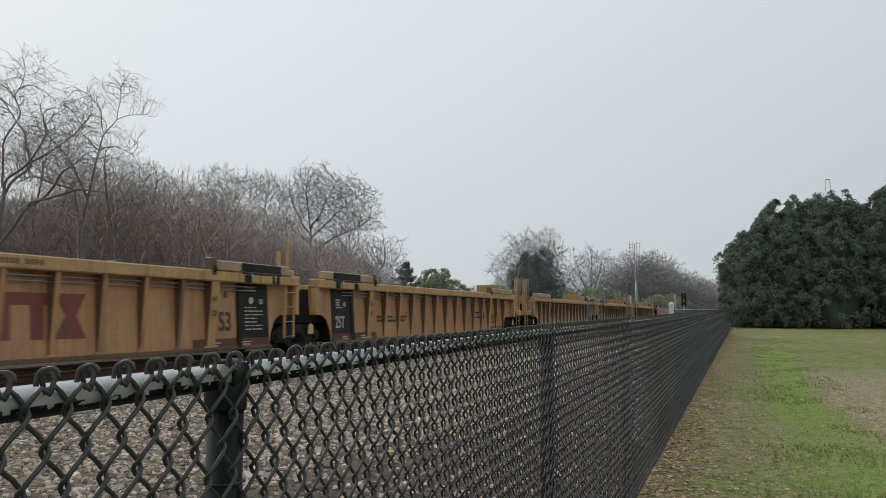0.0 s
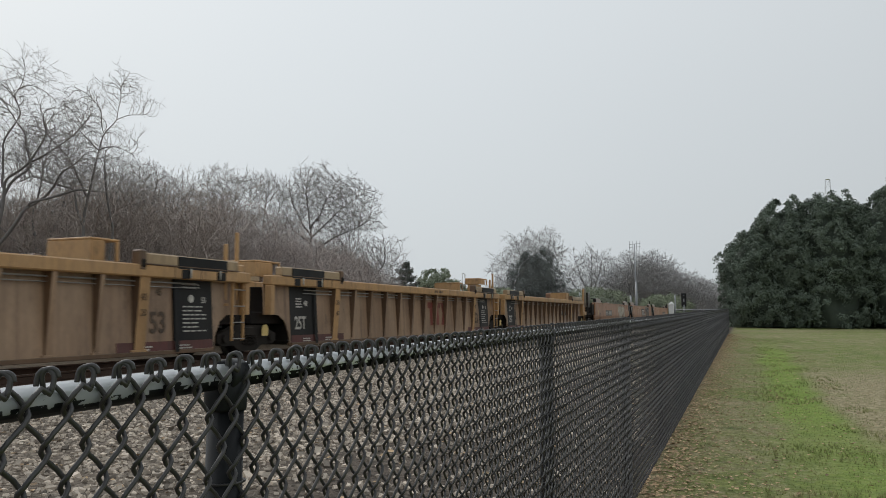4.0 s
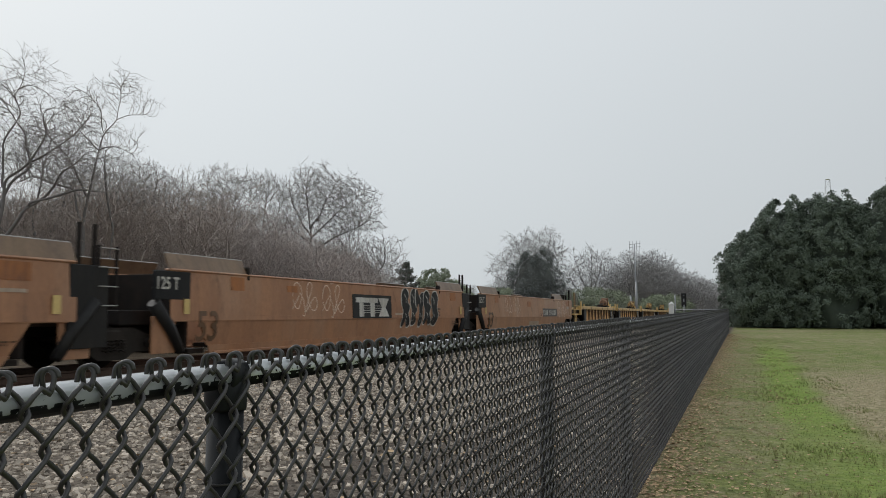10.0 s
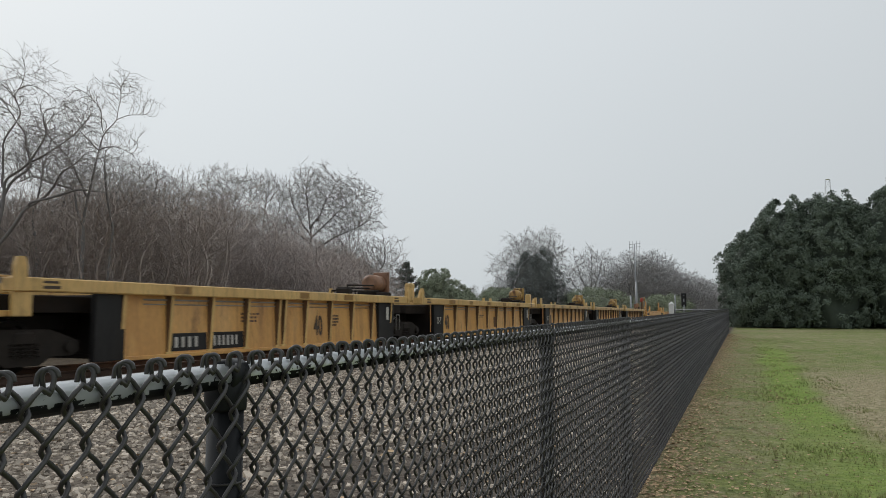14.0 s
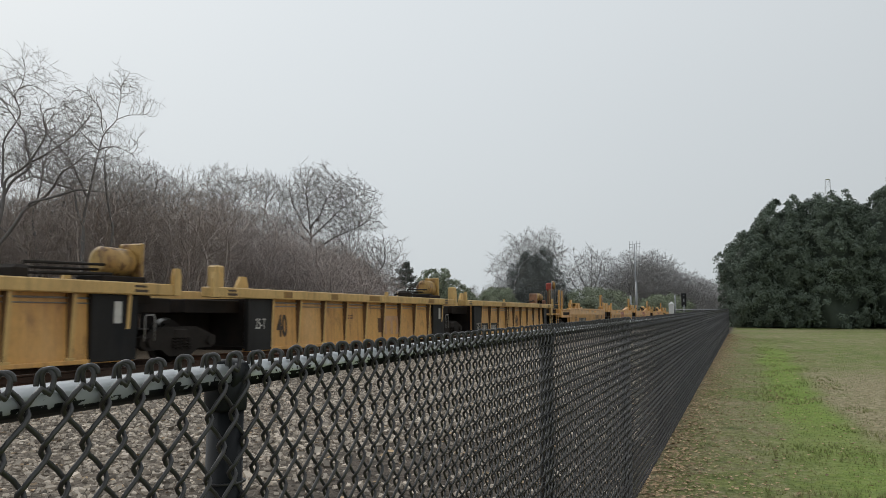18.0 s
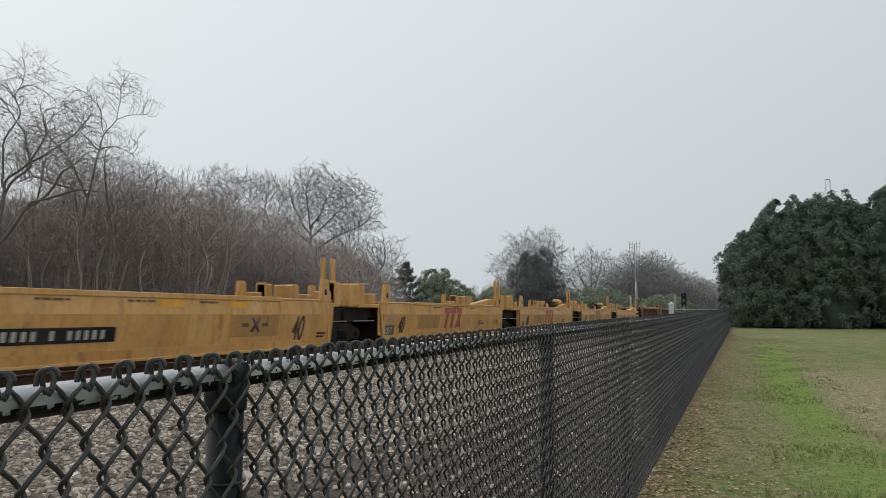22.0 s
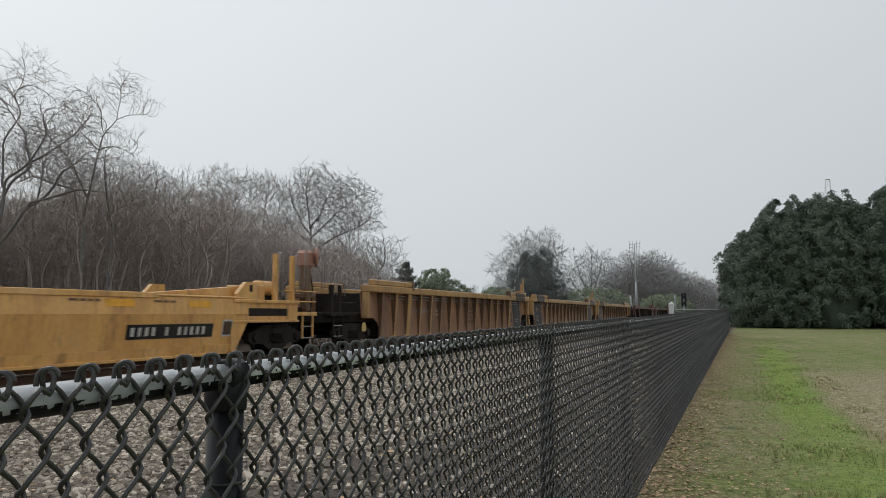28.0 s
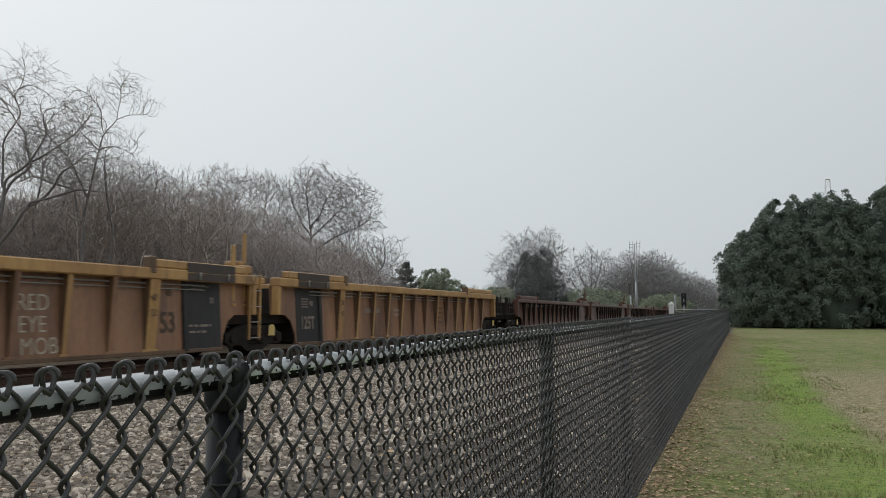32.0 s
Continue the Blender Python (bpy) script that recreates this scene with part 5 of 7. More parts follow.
def end_gear(c, rng):
    """Ladders, posts, handrails and brake gear at the ends."""
    xs, h, fam = NEAR_SIDE, c.h, c.fam
    e0, e1 = c.ends
    for e, sgn in ((e0, -1), (e1, 1)):
        if e == "c":
            z1 = {"A": 2.85, "B": 2.62, "C": 2.5, "D": 2.52}[fam]
            for i, dy in enumerate((0.5, 0.95) if fam != "D" else (1.5, 2.25)):
                y = sgn * (h - dy)
                upright(c.ob, SHADOW_STEEL if c.kind in "EF" else c.steel if fam != "C" else PIPE, xs - 0.22, y, 0.95, z1 - (1.0 if c.kind in "EF" else 0.0), 0.13 if fam in "AD" else 0.09)
                hoop(c.ob, GALV, xs - 0.12, y + 0.02, 0.14, 1.55, z1 + 0.03 - (0.7 if c.kind in "EF" else 0.0), 0.014)
            if c.kind in "AT":
                y0, y1 = c.span(sgn, 1.08, 1.8)
                part("end_box", Shape().box(xs - 0.5, xs - 0.1, y0, y1, 1.12, 1.72, 0.03), c.body, c.ob)
                y0, y1 = c.span(sgn, 0.5, 1.3)
                part("end_sill", Shape().box(xs - 0.4, xs - 0.06, y0, y1, 0.98, 1.22, 0.02), c.chord, c.ob)
            y0, y1 = c.span(sgn, 0.35, 1.9)
            part("walkway", Shape().box(-xs + 0.3, xs - 0.15, y0, y1, 0.98, 1.08, 0.01), c.steel, c.ob)
            for z in (1.35, 1.62):
                part("handrail", Shape().cyl((xs - 0.2, y0, z), (xs - 0.2, y1, z), 0.018, 6), c.steel, c.ob)
        elif sgn > 0:
            if fam == "A":
                ladder(c.ob, c.chord, xs - 0.08, h - (0.62 if c.kind in "EF" else 0.98), 0.40, 0.42, 1.98, 5, GALV)
                for dy, z in ((1.02, 2.6), (0.62, 2.9)):
                    upright(c.ob, c.chord, xs - 0.25, h - dy, 1.2, z, 0.09)
                part("brake_box", Shape().box(xs - 0.75, xs - 0.1, h - 0.95, h - 0.5, 1.75, 2.15, 0.03).box(xs - 0.6, xs - 0.2, h - 0.9, h - 0.6, 2.15, 2.24, 0.02), c.chord, c.ob)
            elif fam == "B":
                ladder(c.ob, SHADOW_STEEL, xs - 0.06, h - 0.68, 0.42, 1.12, 2.25, 4, GALV)
                for dy in (0.55, 0.9):
                    upright(c.ob, SHADOW_STEEL, xs - 0.3, h - dy, 1.2, 2.65, 0.08)
            elif fam == "C":
                hoop(c.ob, GALV, xs - 0.08, h - 1.3, 0.26, 0.5, 1.0, 0.014)
            else:
                for dy in (0.95, 0.4):
                    upright(c.ob, c.body, xs - 0.4, h - dy, 1.3, 2.6, 0.13)
                    hoop(c.ob, GALV, xs - 0.33, h - dy + 0.05, 0.1, 1.7, 2.5, 0.012)


def tank(c, y0, y1, z, r, mat, x=0.75):
    sh = Shape().tube([(x, y0, z), (x, y0 + 0.03, z), (x, y0 + 0.14, z), (x, y1 - 0.14, z), (x, y1 - 0.03, z), (x, y1, z)], [r * 0.35, r * 0.7, r, r, r * 0.7, r * 0.35], 16)
    t = part("air_tank", sh, mat, c.ob, "rounded air reservoir")
    for y in (y0 + 0.3, y1 - 0.3):
        part("strap", Shape().tube([(x, y - 0.022, z), (x, y + 0.022, z)], r + 0.01, 16), mat, t)
    for y in (y0 + 0.2, y1 - 0.32):
        part("cradle", Shape().box(x - r * 0.8, x + r * 0.8, y, y + 0.12, c.top - 0.3, z, 0.01), SHADOW_STEEL, c.ob)


def brake_rig(c, y0, y1, rng, mat):
    """The rigging of pipes and a rusty cylinder on the end of a low car."""
    z = c.top
    part("brake_cylinder", Shape().tube([(0.6, y1 - 0.95, z + 0.42), (0.6, y1 - 0.9, z + 0.42), (0.6, y1 - 0.25, z + 0.42), (0.6, y1 - 0.2, z + 0.42)], [0.2, 0.29, 0.29, 0.2], 16), mat, c.ob, "rusty brake cylinder")
    part("cylinder_bracket", Shape().box(0.35, 0.95, y1 - 0.2, y1 - 0.1, z - 0.1, z + 0.82, 0.03), mat, c.ob)
    part("cylinder_base", Shape().box(0.3, 1.0, y1 - 1.2, y1 - 0.1, z - 0.35, z + 0.14, 0.02), SHADOW_STEEL, c.ob)
    for i in range(4):
        zz, x = z + 0.12 + 0.09 * (i % 3), 0.45 + 0.16 * i
        part("pipe", Shape().tube([(x, y0 + 0.2 * i, zz - 0.25), (x, y0 + 0.2 * i, zz), (x, y1 - 0.9, zz + 0.05)], 0.028, 6), GRIME, c.ob)
    part("valve", Shape().box(0.5, 0.95, y0 + 0.1, y0 + 0.42, z - 0.15, z + 0.24, 0.06), GRIME, c.ob, "grimy brake valve")
    part("rig_base", Shape().box(0.3, 1.05, y0, y1, z - 0.40, z - 0.02, 0.02), SHADOW_STEEL, c.ob)


def brake_stand(c, y, mat, up=0.0):
    """The hand brake wheel on its stand."""
    z, w = 1.1, 2.32 + up
    part("brake_stand", Shape().box(0.95, 1.2, y - 0.10, y + 0.10, z, w, 0.03), WEB_BROWN, c.ob, "rusty brake stand")
    part("brake_housing", Shape().box(0.88, 1.25, y - 0.2, y + 0.22, w - 0.26, w + 0.22, 0.08), mat, c.ob, "worn red brake housing")
    # the dished hand wheel stands askew to the side
    ax = Vector((0.75, 0.66, 0.0)).normalized()
    side = Vector((-ax.y, ax.x, 0.0))
    mid = Vector((1.22, y + 0.28, w + 0.05))

    def on_wheel(r, t, out=0.0):
        return mid + side * (r * math.cos(t)) + Vector((0, 0, r * math.sin(t))) + ax * out
    disc_mat = RUST_YELLOW if mat is RED_WORN else PINK_WORN
    wh = part("brake_wheel", Shape().tube([on_wheel(0.25, t) for t in np.linspace(0, 2 * math.pi, 21)], 0.035, 6), disc_mat, c.ob, "rust-spotted brake wheel")
    part("dish", Shape().tube([mid - ax * 0.05, mid - ax * 0.03, mid, mid + ax * 0.02], [0.10, 0.20, 0.245, 0.235], 18), disc_mat, wh)
    part("hub", Shape().tube([mid, mid + ax * 0.09], 0.06, 10), WEB_BROWN, wh)
    part("brake_chain", Shape().tube([(1.1, y + 0.12, w - 0.2), (1.12, y + 0.3, 1.75), (1.05, y + 0.35, 1.2)], 0.022, 5), GRIME, c.ob)
    part("brake_bracket", Shape().box(0.85, 1.15, y - 0.35, y + 0.4, 1.45, 1.58, 0.02), WEB_BROWN, c.ob)
    for dy in (-0.4, 0.5):
        hoop(c.ob, GALV, 1.3, y + dy, 0.14, 1.7, w + 0.33, 0.014)


def top_box(c, y0, y1, z0, z1, mat, x0=-0.2, x1=0.9):
    """A sheet-metal box on the deck, open at the trailing end."""
    sh = Shape().box(x0, x1, y0, y1, z1 - 0.05, z1, 0.015).box(x0, x1, y0, y0 + 0.05, z0, z1 - 0.05, 0.01)
    sh.box(x1 - 0.05, x1, y0 + 0.05, y1 - 0.35, z0, z1 - 0.05, 0.01).box(x0, x0 + 0.05, y0 + 0.05, y1, z0, z1 - 0.05, 0.01).box(x1 - 0.05, x1, y1 - 0.08, y1, z0, z1 - 0.05, 0.01)
    part("equipment_box", sh, mat, c.ob)


# ---- paint and lettering that single cars carry ----
def blob(pts, n=4):
    """A rounded closed outline through points (Catmull-Rom)."""
    out, m = [], len(pts)
    for i in range(m):
        p0, p1, p2, p3 = (Vector(pts[(i + j - 1) % m]) for j in range(4))
        for k in range(n):
            t = k / n
            out.append(tuple(0.5 * ((2 * p1) + (p2 - p0) * t + (2 * p0 - 5 * p1 + 4 * p2 - p3) * t * t + (3 * p1 - p0 - 3 * p2 + p3) * t ** 3)))
    return out


def half(outline, z, above):
    """The part of an outline over or under a height."""
    out = []
    for (y0, z0), (y1, z1) in zip(outline, outline[1:] + outline[:1]):
        if (z0 >= z) == above:
            out.append((y0, z0))
        if (z0 >= z) != (z1 >= z):
            out.append((y0 + (y1 - y0) * (z - z0) / (z1 - z0), z))
    return out


def spray_shape(c, name, outline, mat, out):
    crease = {"B": 0.89, "D": 1.02}.get(c.fam, 9.0)
    sh = Shape()
    for ring in (half(outline, crease, True), half(outline, crease, False)):
        if len(ring) > 2:
            sh.plate(ring, 0.0, 0.003)
    sh.v = [(x + c.face(z) + out, y, z) for x, y, z in sh.v]
    return part(name, sh, mat, c.ob)


def spray_line(c, pts, mat, r=0.022, out=0.012, name="sprayed_line"):
    q = [(c.face(z) + out, y, z) for y, z in pts]
    sh = Shape().tube(q, r, 5)
    sh.v = [(c.face(z) + out + (x - c.face(z) - out) * 0.15, y, z) for x, y, z in sh.v]
    return part(name, sh, mat, c.ob)


SWEEP = [(0.0, 0.97), (0.16, 1.0), (0.34, 0.84), (0.62, 0.93), (0.92, 0.86), (0.9, 0.66), (0.7, 0.58), (0.66, 0.2), (0.52, 0.0), (0.3, 0.04), (0.36, 0.4), (0.28, 0.62), (0.1, 0.5), (0.0, 0.72)]
COLUMN = [(0.2, 0.8), (0.4, 1.0), (0.72, 0.95), (0.86, 0.72), (0.7, 0.6), (0.84, 0.42), (0.66, 0.3), (0.74, 0.1), (0.5, 0.0), (0.3, 0.05), (0.36, 0.4), (0.24, 0.56)]
FORK = [(0.12, 0.9), (0.42, 1.0), (0.7, 0.86), (0.62, 0.66), (0.84, 0.52), (0.7, 0.34), (0.86, 0.08), (0.62, 0.0), (0.46, 0.22), (0.3, 0.02), (0.12, 0.06), (0.24, 0.4), (0.1, 0.62)]
LOOP = [(0.2, 0.74), (0.36, 0.97), (0.7, 1.0), (0.9, 0.8), (0.82, 0.56), (0.92, 0.3), (0.7, 0.04), (0.44, 0.0), (0.2, 0.1), (0.4, 0.3), (0.3, 0.52)]
BULGES = (SWEEP, COLUMN, FORK, LOOP)


def bubble_mural(c, y0, y1, z0, z1, fill, edge, rng, order=(0, 1, 2, 3), drop=0.25):
    """Sprayed swelling shapes that overlap, with dark outlines."""
    w = (y1 - y0) / (len(order) + 0.25)
    for i, g in enumerate(order):
        hi, lo = z1 - drop * i / len(order) - rng.uniform(0, 0.06), z0 + rng.uniform(0, 0.07)
        a = y0 + w * i * 1.02
        lean = 0.10 * (z1 - z0)

        def at(p, q):
            return (a + w * 1.5 * (p - 0.08) + lean * (q - 0.5), lo + (hi - lo) * q)
        ol = blob([at(*p) for p in BULGES[g]])
        cy, cz = sum(p[0] for p in ol) / len(ol), sum(p[1] for p in ol) / len(ol)
        spray_shape(c, "mural_outline", [(cy + (y - cy) * 1.17, cz + (z - cz) * 1.07) for y, z in ol], edge, 0.006 + 0.0045 * i)
        spray_shape(c, "mural_fill", ol, fill, 0.010 + 0.0045 * i)
        for p in (((0.3, 0.86), (0.5, 0.74), (0.46, 0.62)), ((0.4, 0.36), (0.52, 0.26), (0.44, 0.12))):
            spray_line(c, [at(*q) for q in p], edge, 0.018, 0.016 + 0.0045 * i)


def scribble(c, y, z, w, hgt, mat):
    """A looping line drawing in pale spray paint."""
    def pt(u, v):
        return (y + w * u, z + hgt * v)
    spray_line(c, [pt(*p) for p in blob([(0.02, 0.5), (0.1, 0.82), (0.25, 0.86), (0.38, 0.66), (0.3, 0.3), (0.16, 0.22)], 5)] , mat, 0.014, 0.005)
    spray_line(c, [pt(*p) for p in ((0.0, 0.2), (0.2, 0.45), (0.33, 0.62), (0.45, 0.4), (0.5, 0.12), (0.46, 0.02), (0.38, 0.05))], mat, 0.014, 0.006)
    spray_line(c, [pt(*p) for p in blob([(0.5, 0.1), (0.62, 0.4), (0.8, 0.8), (0.68, 0.9), (0.58, 0.7), (0.66, 0.34), (0.85, 0.16), (1.0, 0.32), (0.92, 0.52), (0.72, 0.36)], 5)], mat, 0.014, 0.007)
    spray_line(c, [pt(*p) for p in ((0.34, 1.0), (0.4, 0.93), (0.5, 0.95), (0.54, 1.02))], mat, 0.012, 0.005)


def decorate(i, c, rng):
    """Marks and gear of the unit with this place in the train."""
    if i == 0:
        logo_on(c, 1.25, 3.17, 0.60, 1.37, STENCIL_RED)
        c_chord_marks(c, 1.3, 2.1)
    elif i == 1:
        for y, w in ((-6.2, 0.5), (-5.4, 0.6), (-4.4, 0.5)):
            c.lines(y, y + w, 0.72, 0.98, 2, STENCIL_DARK, rng)
        c.number_plate(2.95, 4.35, 0.86, 1.13, (4, 5))
        c.lines(-3.3, -2.95, 0.75, 1.25, 7, STENCIL_PALE, rng)
        c.text("53", 5.33, 0.62, 0.56, STENCIL_DARK, 0.8, 0.012)
        c.sheet("label_frame", 6.1, 6.4, 0.66, 1.0, STENCIL_FAINT, 0.006)
        top_box(c, 7.6, 8.6, 2.0, 2.45, c.chord)
    elif i == 2:
        c.number_plate(-4.66, -2.88, 0.91, 1.21, (4, 5))
        part("reflector", Shape().box(c.face(0.9) + 0.01, c.face(0.9) + 0.014, -7.3, -7.12, 0.78, 1.02), REFLECTOR, c.ob)
        c.lines(-2.5, -1.9, 0.70, 0.9, 2, STENCIL_DARK, rng)
        c.text("48", -6.3, 1.2, 0.2, STENCIL_DARK, 0.8, 0.004)
        c.sheet("label_frame", -5.75, -5.45, 0.62, 0.82, STENCIL_DARK, 0.006)
        top_box(c, 5.7, 6.4, 2.0, 2.45, c.chord)
        top_box(c, -8.6, -7.6, 1.6, 2.05, c.chord)
    elif i == 3:
        logo_on(c, 1.07, 2.95, 0.62, 1.46, STENCIL_RED)
        c_chord_marks(c, 1.2, 2.0)
        top_box(c, 5.25, 5.8, 1.95, 2.36, c.chord)
        hoop(c.ob, GALV, 0.95, 5.55, 0.35, 1.95, 2.75, 0.014)
        top_box(c, 7.95, 9.05, 2.38, 2.66, c.chord, 0.2, 0.9)
        part("box_foot", Shape().box(0.3, 0.8, 8.0, 8.5, 1.95, 2.38, 0.02), c.chord, c.ob)
        top_box(c, -9.0, -7.9, 1.95, 2.36, c.chord)
    elif i == 4:
        c.number_plate(2.1, 3.8, 0.96, 1.28, (4, 5))
        c.text("53", 5.33, 0.66, 0.56, STENCIL_DARK, 0.8, 0.012)
        c.sheet("label_frame", 5.92, 6.23, 0.66, 1.04, STENCIL_WHITE, 0.006)
        c.sheet("label", 5.95, 6.2, 0.70, 1.0, STENCIL_DARK, 0.012)
        c.lines(7.3, 7.9, 0.98, 1.25, 4, STENCIL_DARK, rng)
        top_box(c, 5.8, 6.65, 2.0, 2.48, c.chord)
        spray_line(c, [(-2.65, 0.78), (-2.2, 1.16)], BLUE_FADED, 0.028)
        spray_line(c, [(-2.62, 1.16), (-2.22, 0.78)], BLUE_FADED, 0.028, 0.016)
        part("far_rig", Shape().box(-0.9, -0.2, 7.2, 8.3, 1.9, 2.5, 0.06), RUSTY, c.ob)
    elif i == 5:
        c.number_plate(-3.4, -0.29, 0.92, 1.36, (4, 6))
        c.text("53", -6.45, 0.5, 0.9, STENCIL_FAINT, 0.8, 0.012)
        c.sheet("orange_tag", -3.57, -3.02, 1.52, 1.67, STENCIL_ORANGE)
        c.text("B", 0.02, 0.98, 0.4, STENCIL_FAINT, 0.8, 0.008)
        bubble_mural(c, 3.05, 6.6, 0.36, 1.88, IVORY, STENCIL_DARK, rng, (0, 1, 2, 1, 3), 0.12)
        c.sheet("pale_patch", 3.0, 3.4, 1.62, 1.68, STENCIL_PALE)
        spray_line(c, [(6.0, 1.8), (6.3, 1.5), (6.1, 1.3), (6.5, 1.2), (6.35, 0.9), (6.7, 0.75), (6.5, 0.5), (6.75, 0.35)], STENCIL_DARK, 0.03)
        spray_line(c, [(6.2, 1.7), (6.55, 1.45), (6.3, 1.2), (6.7, 1.05), (6.6, 0.6)], STENCIL_DARK, 0.026)
        c.sheet("pale_stencil", 7.6, 8.6, 1.36, 1.42, STENCIL_PALE)
        c.lines(7.8, 8.6, 0.5, 0.6, 2, STENCIL_FAINT, rng)
    elif i == 6:
        letters("125 T", 0.34, STENCIL_WHITE, c.ob, -8.9, 1.52, NEAR_SIDE - 0.016, 0.82, bold=0.006)
        c.text("53", -7.7, 0.46, 0.9, STENCIL_FAINT, 0.82, 0.012)
        c.sheet("orange_tag", -4.31, -3.86, 1.57, 1.73, STENCIL_ORANGE)
        scribble(c, -4.1, 0.95, 1.2, 1.0, CHALK)
        scribble(c, -2.64, 0.9, 1.22, 1.03, CHALK)
        c.sheet("logo_panel", -0.944, 1.67, 0.90, 1.61, BLACK_PANEL, 0.005)
        logo_on(c, -0.734, 1.47, 0.95, 1.52, STENCIL_WHITE, 0.012)
        for k in range(4):
            c.sheet("speed_line", -0.304, 1.05, 1.06 + 0.07 * k, 1.075 + 0.07 * k, STENCIL_WHITE, 0.02)
        bubble_mural(c, 2.45, 5.55, 0.6, 1.93, BLACK_PANEL, STENCIL_WHITE, rng, (2, 1, 0, 2, 3), 0.05)
        c.sheet("pale_patch", 1.95, 2.65, 1.0, 1.06, STENCIL_PALE)
        c.lines(5.55, 5.95, 0.9, 1.25, 3, STENCIL_DARK, rng)
        c.lines(7.15, 7.85, 0.6, 0.75, 2, STENCIL_FAINT, rng)
    elif i == 7:
        letters("125 T", 0.36, STENCIL_WHITE, c.ob, -9.45, 1.52, NEAR_SIDE - 0.016, 0.85, bold=0.006)
        c.text("53", -8.27, 0.46, 0.93, STENCIL_DARK, 0.86, 0.012)
        scribble(c, -5.65, 0.93, 1.15, 1.0, CHALK)
        scribble(c, -4.22, 0.95, 1.2, 1.02, CHALK)
        c.sheet("tan_patch", -1.3, 0.726, 0.42, 0.66, STENCIL_PALE)
        c.text("A", 0.996, 0.94, 0.42, STENCIL_FAINT, 0.75, 0.008)
        c.number_plate(1.52, 4.98, 0.90, 1.36, (4, 6))
        scribble(c, 5.1, 0.86, 1.1, 1.0, CHALK)
        scribble(c, 6.45, 0.86, 1.1, 1.04, CHALK)
        c.sheet("orange_smudge", -1.66, -0.984, 1.42, 1.7, STENCIL_ORANGE)
        c.sheet("pale_stencil", 7.65, 8.35, 1.36, 1.52, STENCIL_PALE)
    elif c.fam == "C":
        if i in (8, 12):
            o = 0.0 if i == 8 else -2.2
            c.number_plate(-3.30 + o, -2.20 + o, 0.27, 0.63, (4,))
            c.number_plate(-2.08 + o, -0.92 + o, 0.27, 0.63, (6,))
            c.text("40", (2.16 if i == 8 else -0.06), 0.47, 0.72, STENCIL_DARK, 0.6, 0.018)
            c.lines(-1.0 + o * 0.3, -0.3 + o * 0.3, 0.8, 1.05, 3, STENCIL_FAINT, rng)
            c.lines(3.1, 3.5, 0.66, 1.0, 4, STENCIL_WHITE if i == 12 else STENCIL_DARK, rng)
        else:
            c.text("40", -c.h + 3.2, 0.48, 0.74, STENCIL_DARK, 0.6, 0.018)
            c.lines(-1.2, -0.5, 0.85, 1.0, 2, STENCIL_FAINT, rng)
            c.sheet("dark_label", c.h - 2.6, c.h - 2.2, 0.6, 0.76, STENCIL_DARK)
            if i == 11:
                logo_on(c, 1.2, 2.6, 0.38, 0.97, PINK_FADED)
            c.sheet("red_smudge", 0.9, 1.35, 0.45, 0.9, STENCIL_FAINT)
        if c.ends[0] == "a":
            letters("25-T" if i < 12 else "125-T", 0.34, STENCIL_WHITE, c.ob, -c.h + 2.2, 0.68 if i < 12 else 0.42, NEAR_SIDE - 0.052, 0.62, bold=0.004)
        if c.ends[1] == "a":
            part("white_label", Shape().box(NEAR_SIDE - 0.058, NEAR_SIDE - 0.05, c.h - 2.1, c.h - 1.92, 0.85, 1.25), STENCIL_WHITE, c.ob)
            brake_rig(c, c.h - 3.9, c.h - 0.8, rng, RUST_YELLOW if i != 8 else RUSTY)
        else:
            e = 1 if c.ends[1] == "c" else -1
            if e > 0:
                tank(c, 6.05, 7.1, 2.02, 0.23, RUST_YELLOW)
                part("valve_box", Shape().box(0.5, 0.95, 5.5, 5.8, 1.6, 2.22, 0.06), RUSTY, c.ob, "brown valve box")
                part("pump_box", Shape().box(0.5, 0.95, 7.3, 7.75, 1.6, 1.86, 0.04), PINK_WORN, c.ob, "peeling pink box")
                part("pipe", Shape().tube([(0.8, 4.2, 1.68), (0.8, 4.8, 1.74), (0.8, 5.5, 1.82)], 0.03, 6), GRIME, c.ob)
                hoop(c.ob, GALV, 1.0, 6.6, 0.7, 1.6, 2.35, 0.014)
                brake_stand(c, 8.15, RED_WORN, 0.38)
        if c.ends[0] == "a":
            y = -c.h + 1.9
            part("end_post", Shape().box(0.2, 0.5, y, y + 0.3, 1.5, 2.18, 0.04), c.chord, c.ob)
            part("end_fin", Shape().plate([(y + 0.7, 1.55), (y + 1.3, 1.55), (y + 1.15, 1.95), (y + 0.95, 1.95)], 0.4, 0.5), c.chord, c.ob)
    elif c.fam == "D":
        if i == 13:
            c.number_plate(-2.26, 0.15, 0.52, 0.79, (4, 1, 5))
            c.text("40", 5.92, 0.38, 0.85, STENCIL_DARK, 0.62, 0.018, slant=0.15)
            c.sheet("dusty_patch", 3.5, 5.3, 0.5, 1.0, DUSTY_YELLOW, 0.003)
            star(c, 4.38, 0.78)
            c.lines(7.15, 7.6, 0.36, 0.54, 2, BLACK_PANEL, rng)
            c.lines(-3.6, -3.0, 0.5, 0.95, 4, STENCIL_FAINT, rng)
        elif i == 17:
            c.number_plate(1.73, 4.19, 0.54, 0.82, (4, 1, 5))
            c.text("40", -5.36, 0.44, 0.74, STENCIL_DARK, 0.62, 0.018, slant=0.15)
            star(c, -2.5, 0.78)
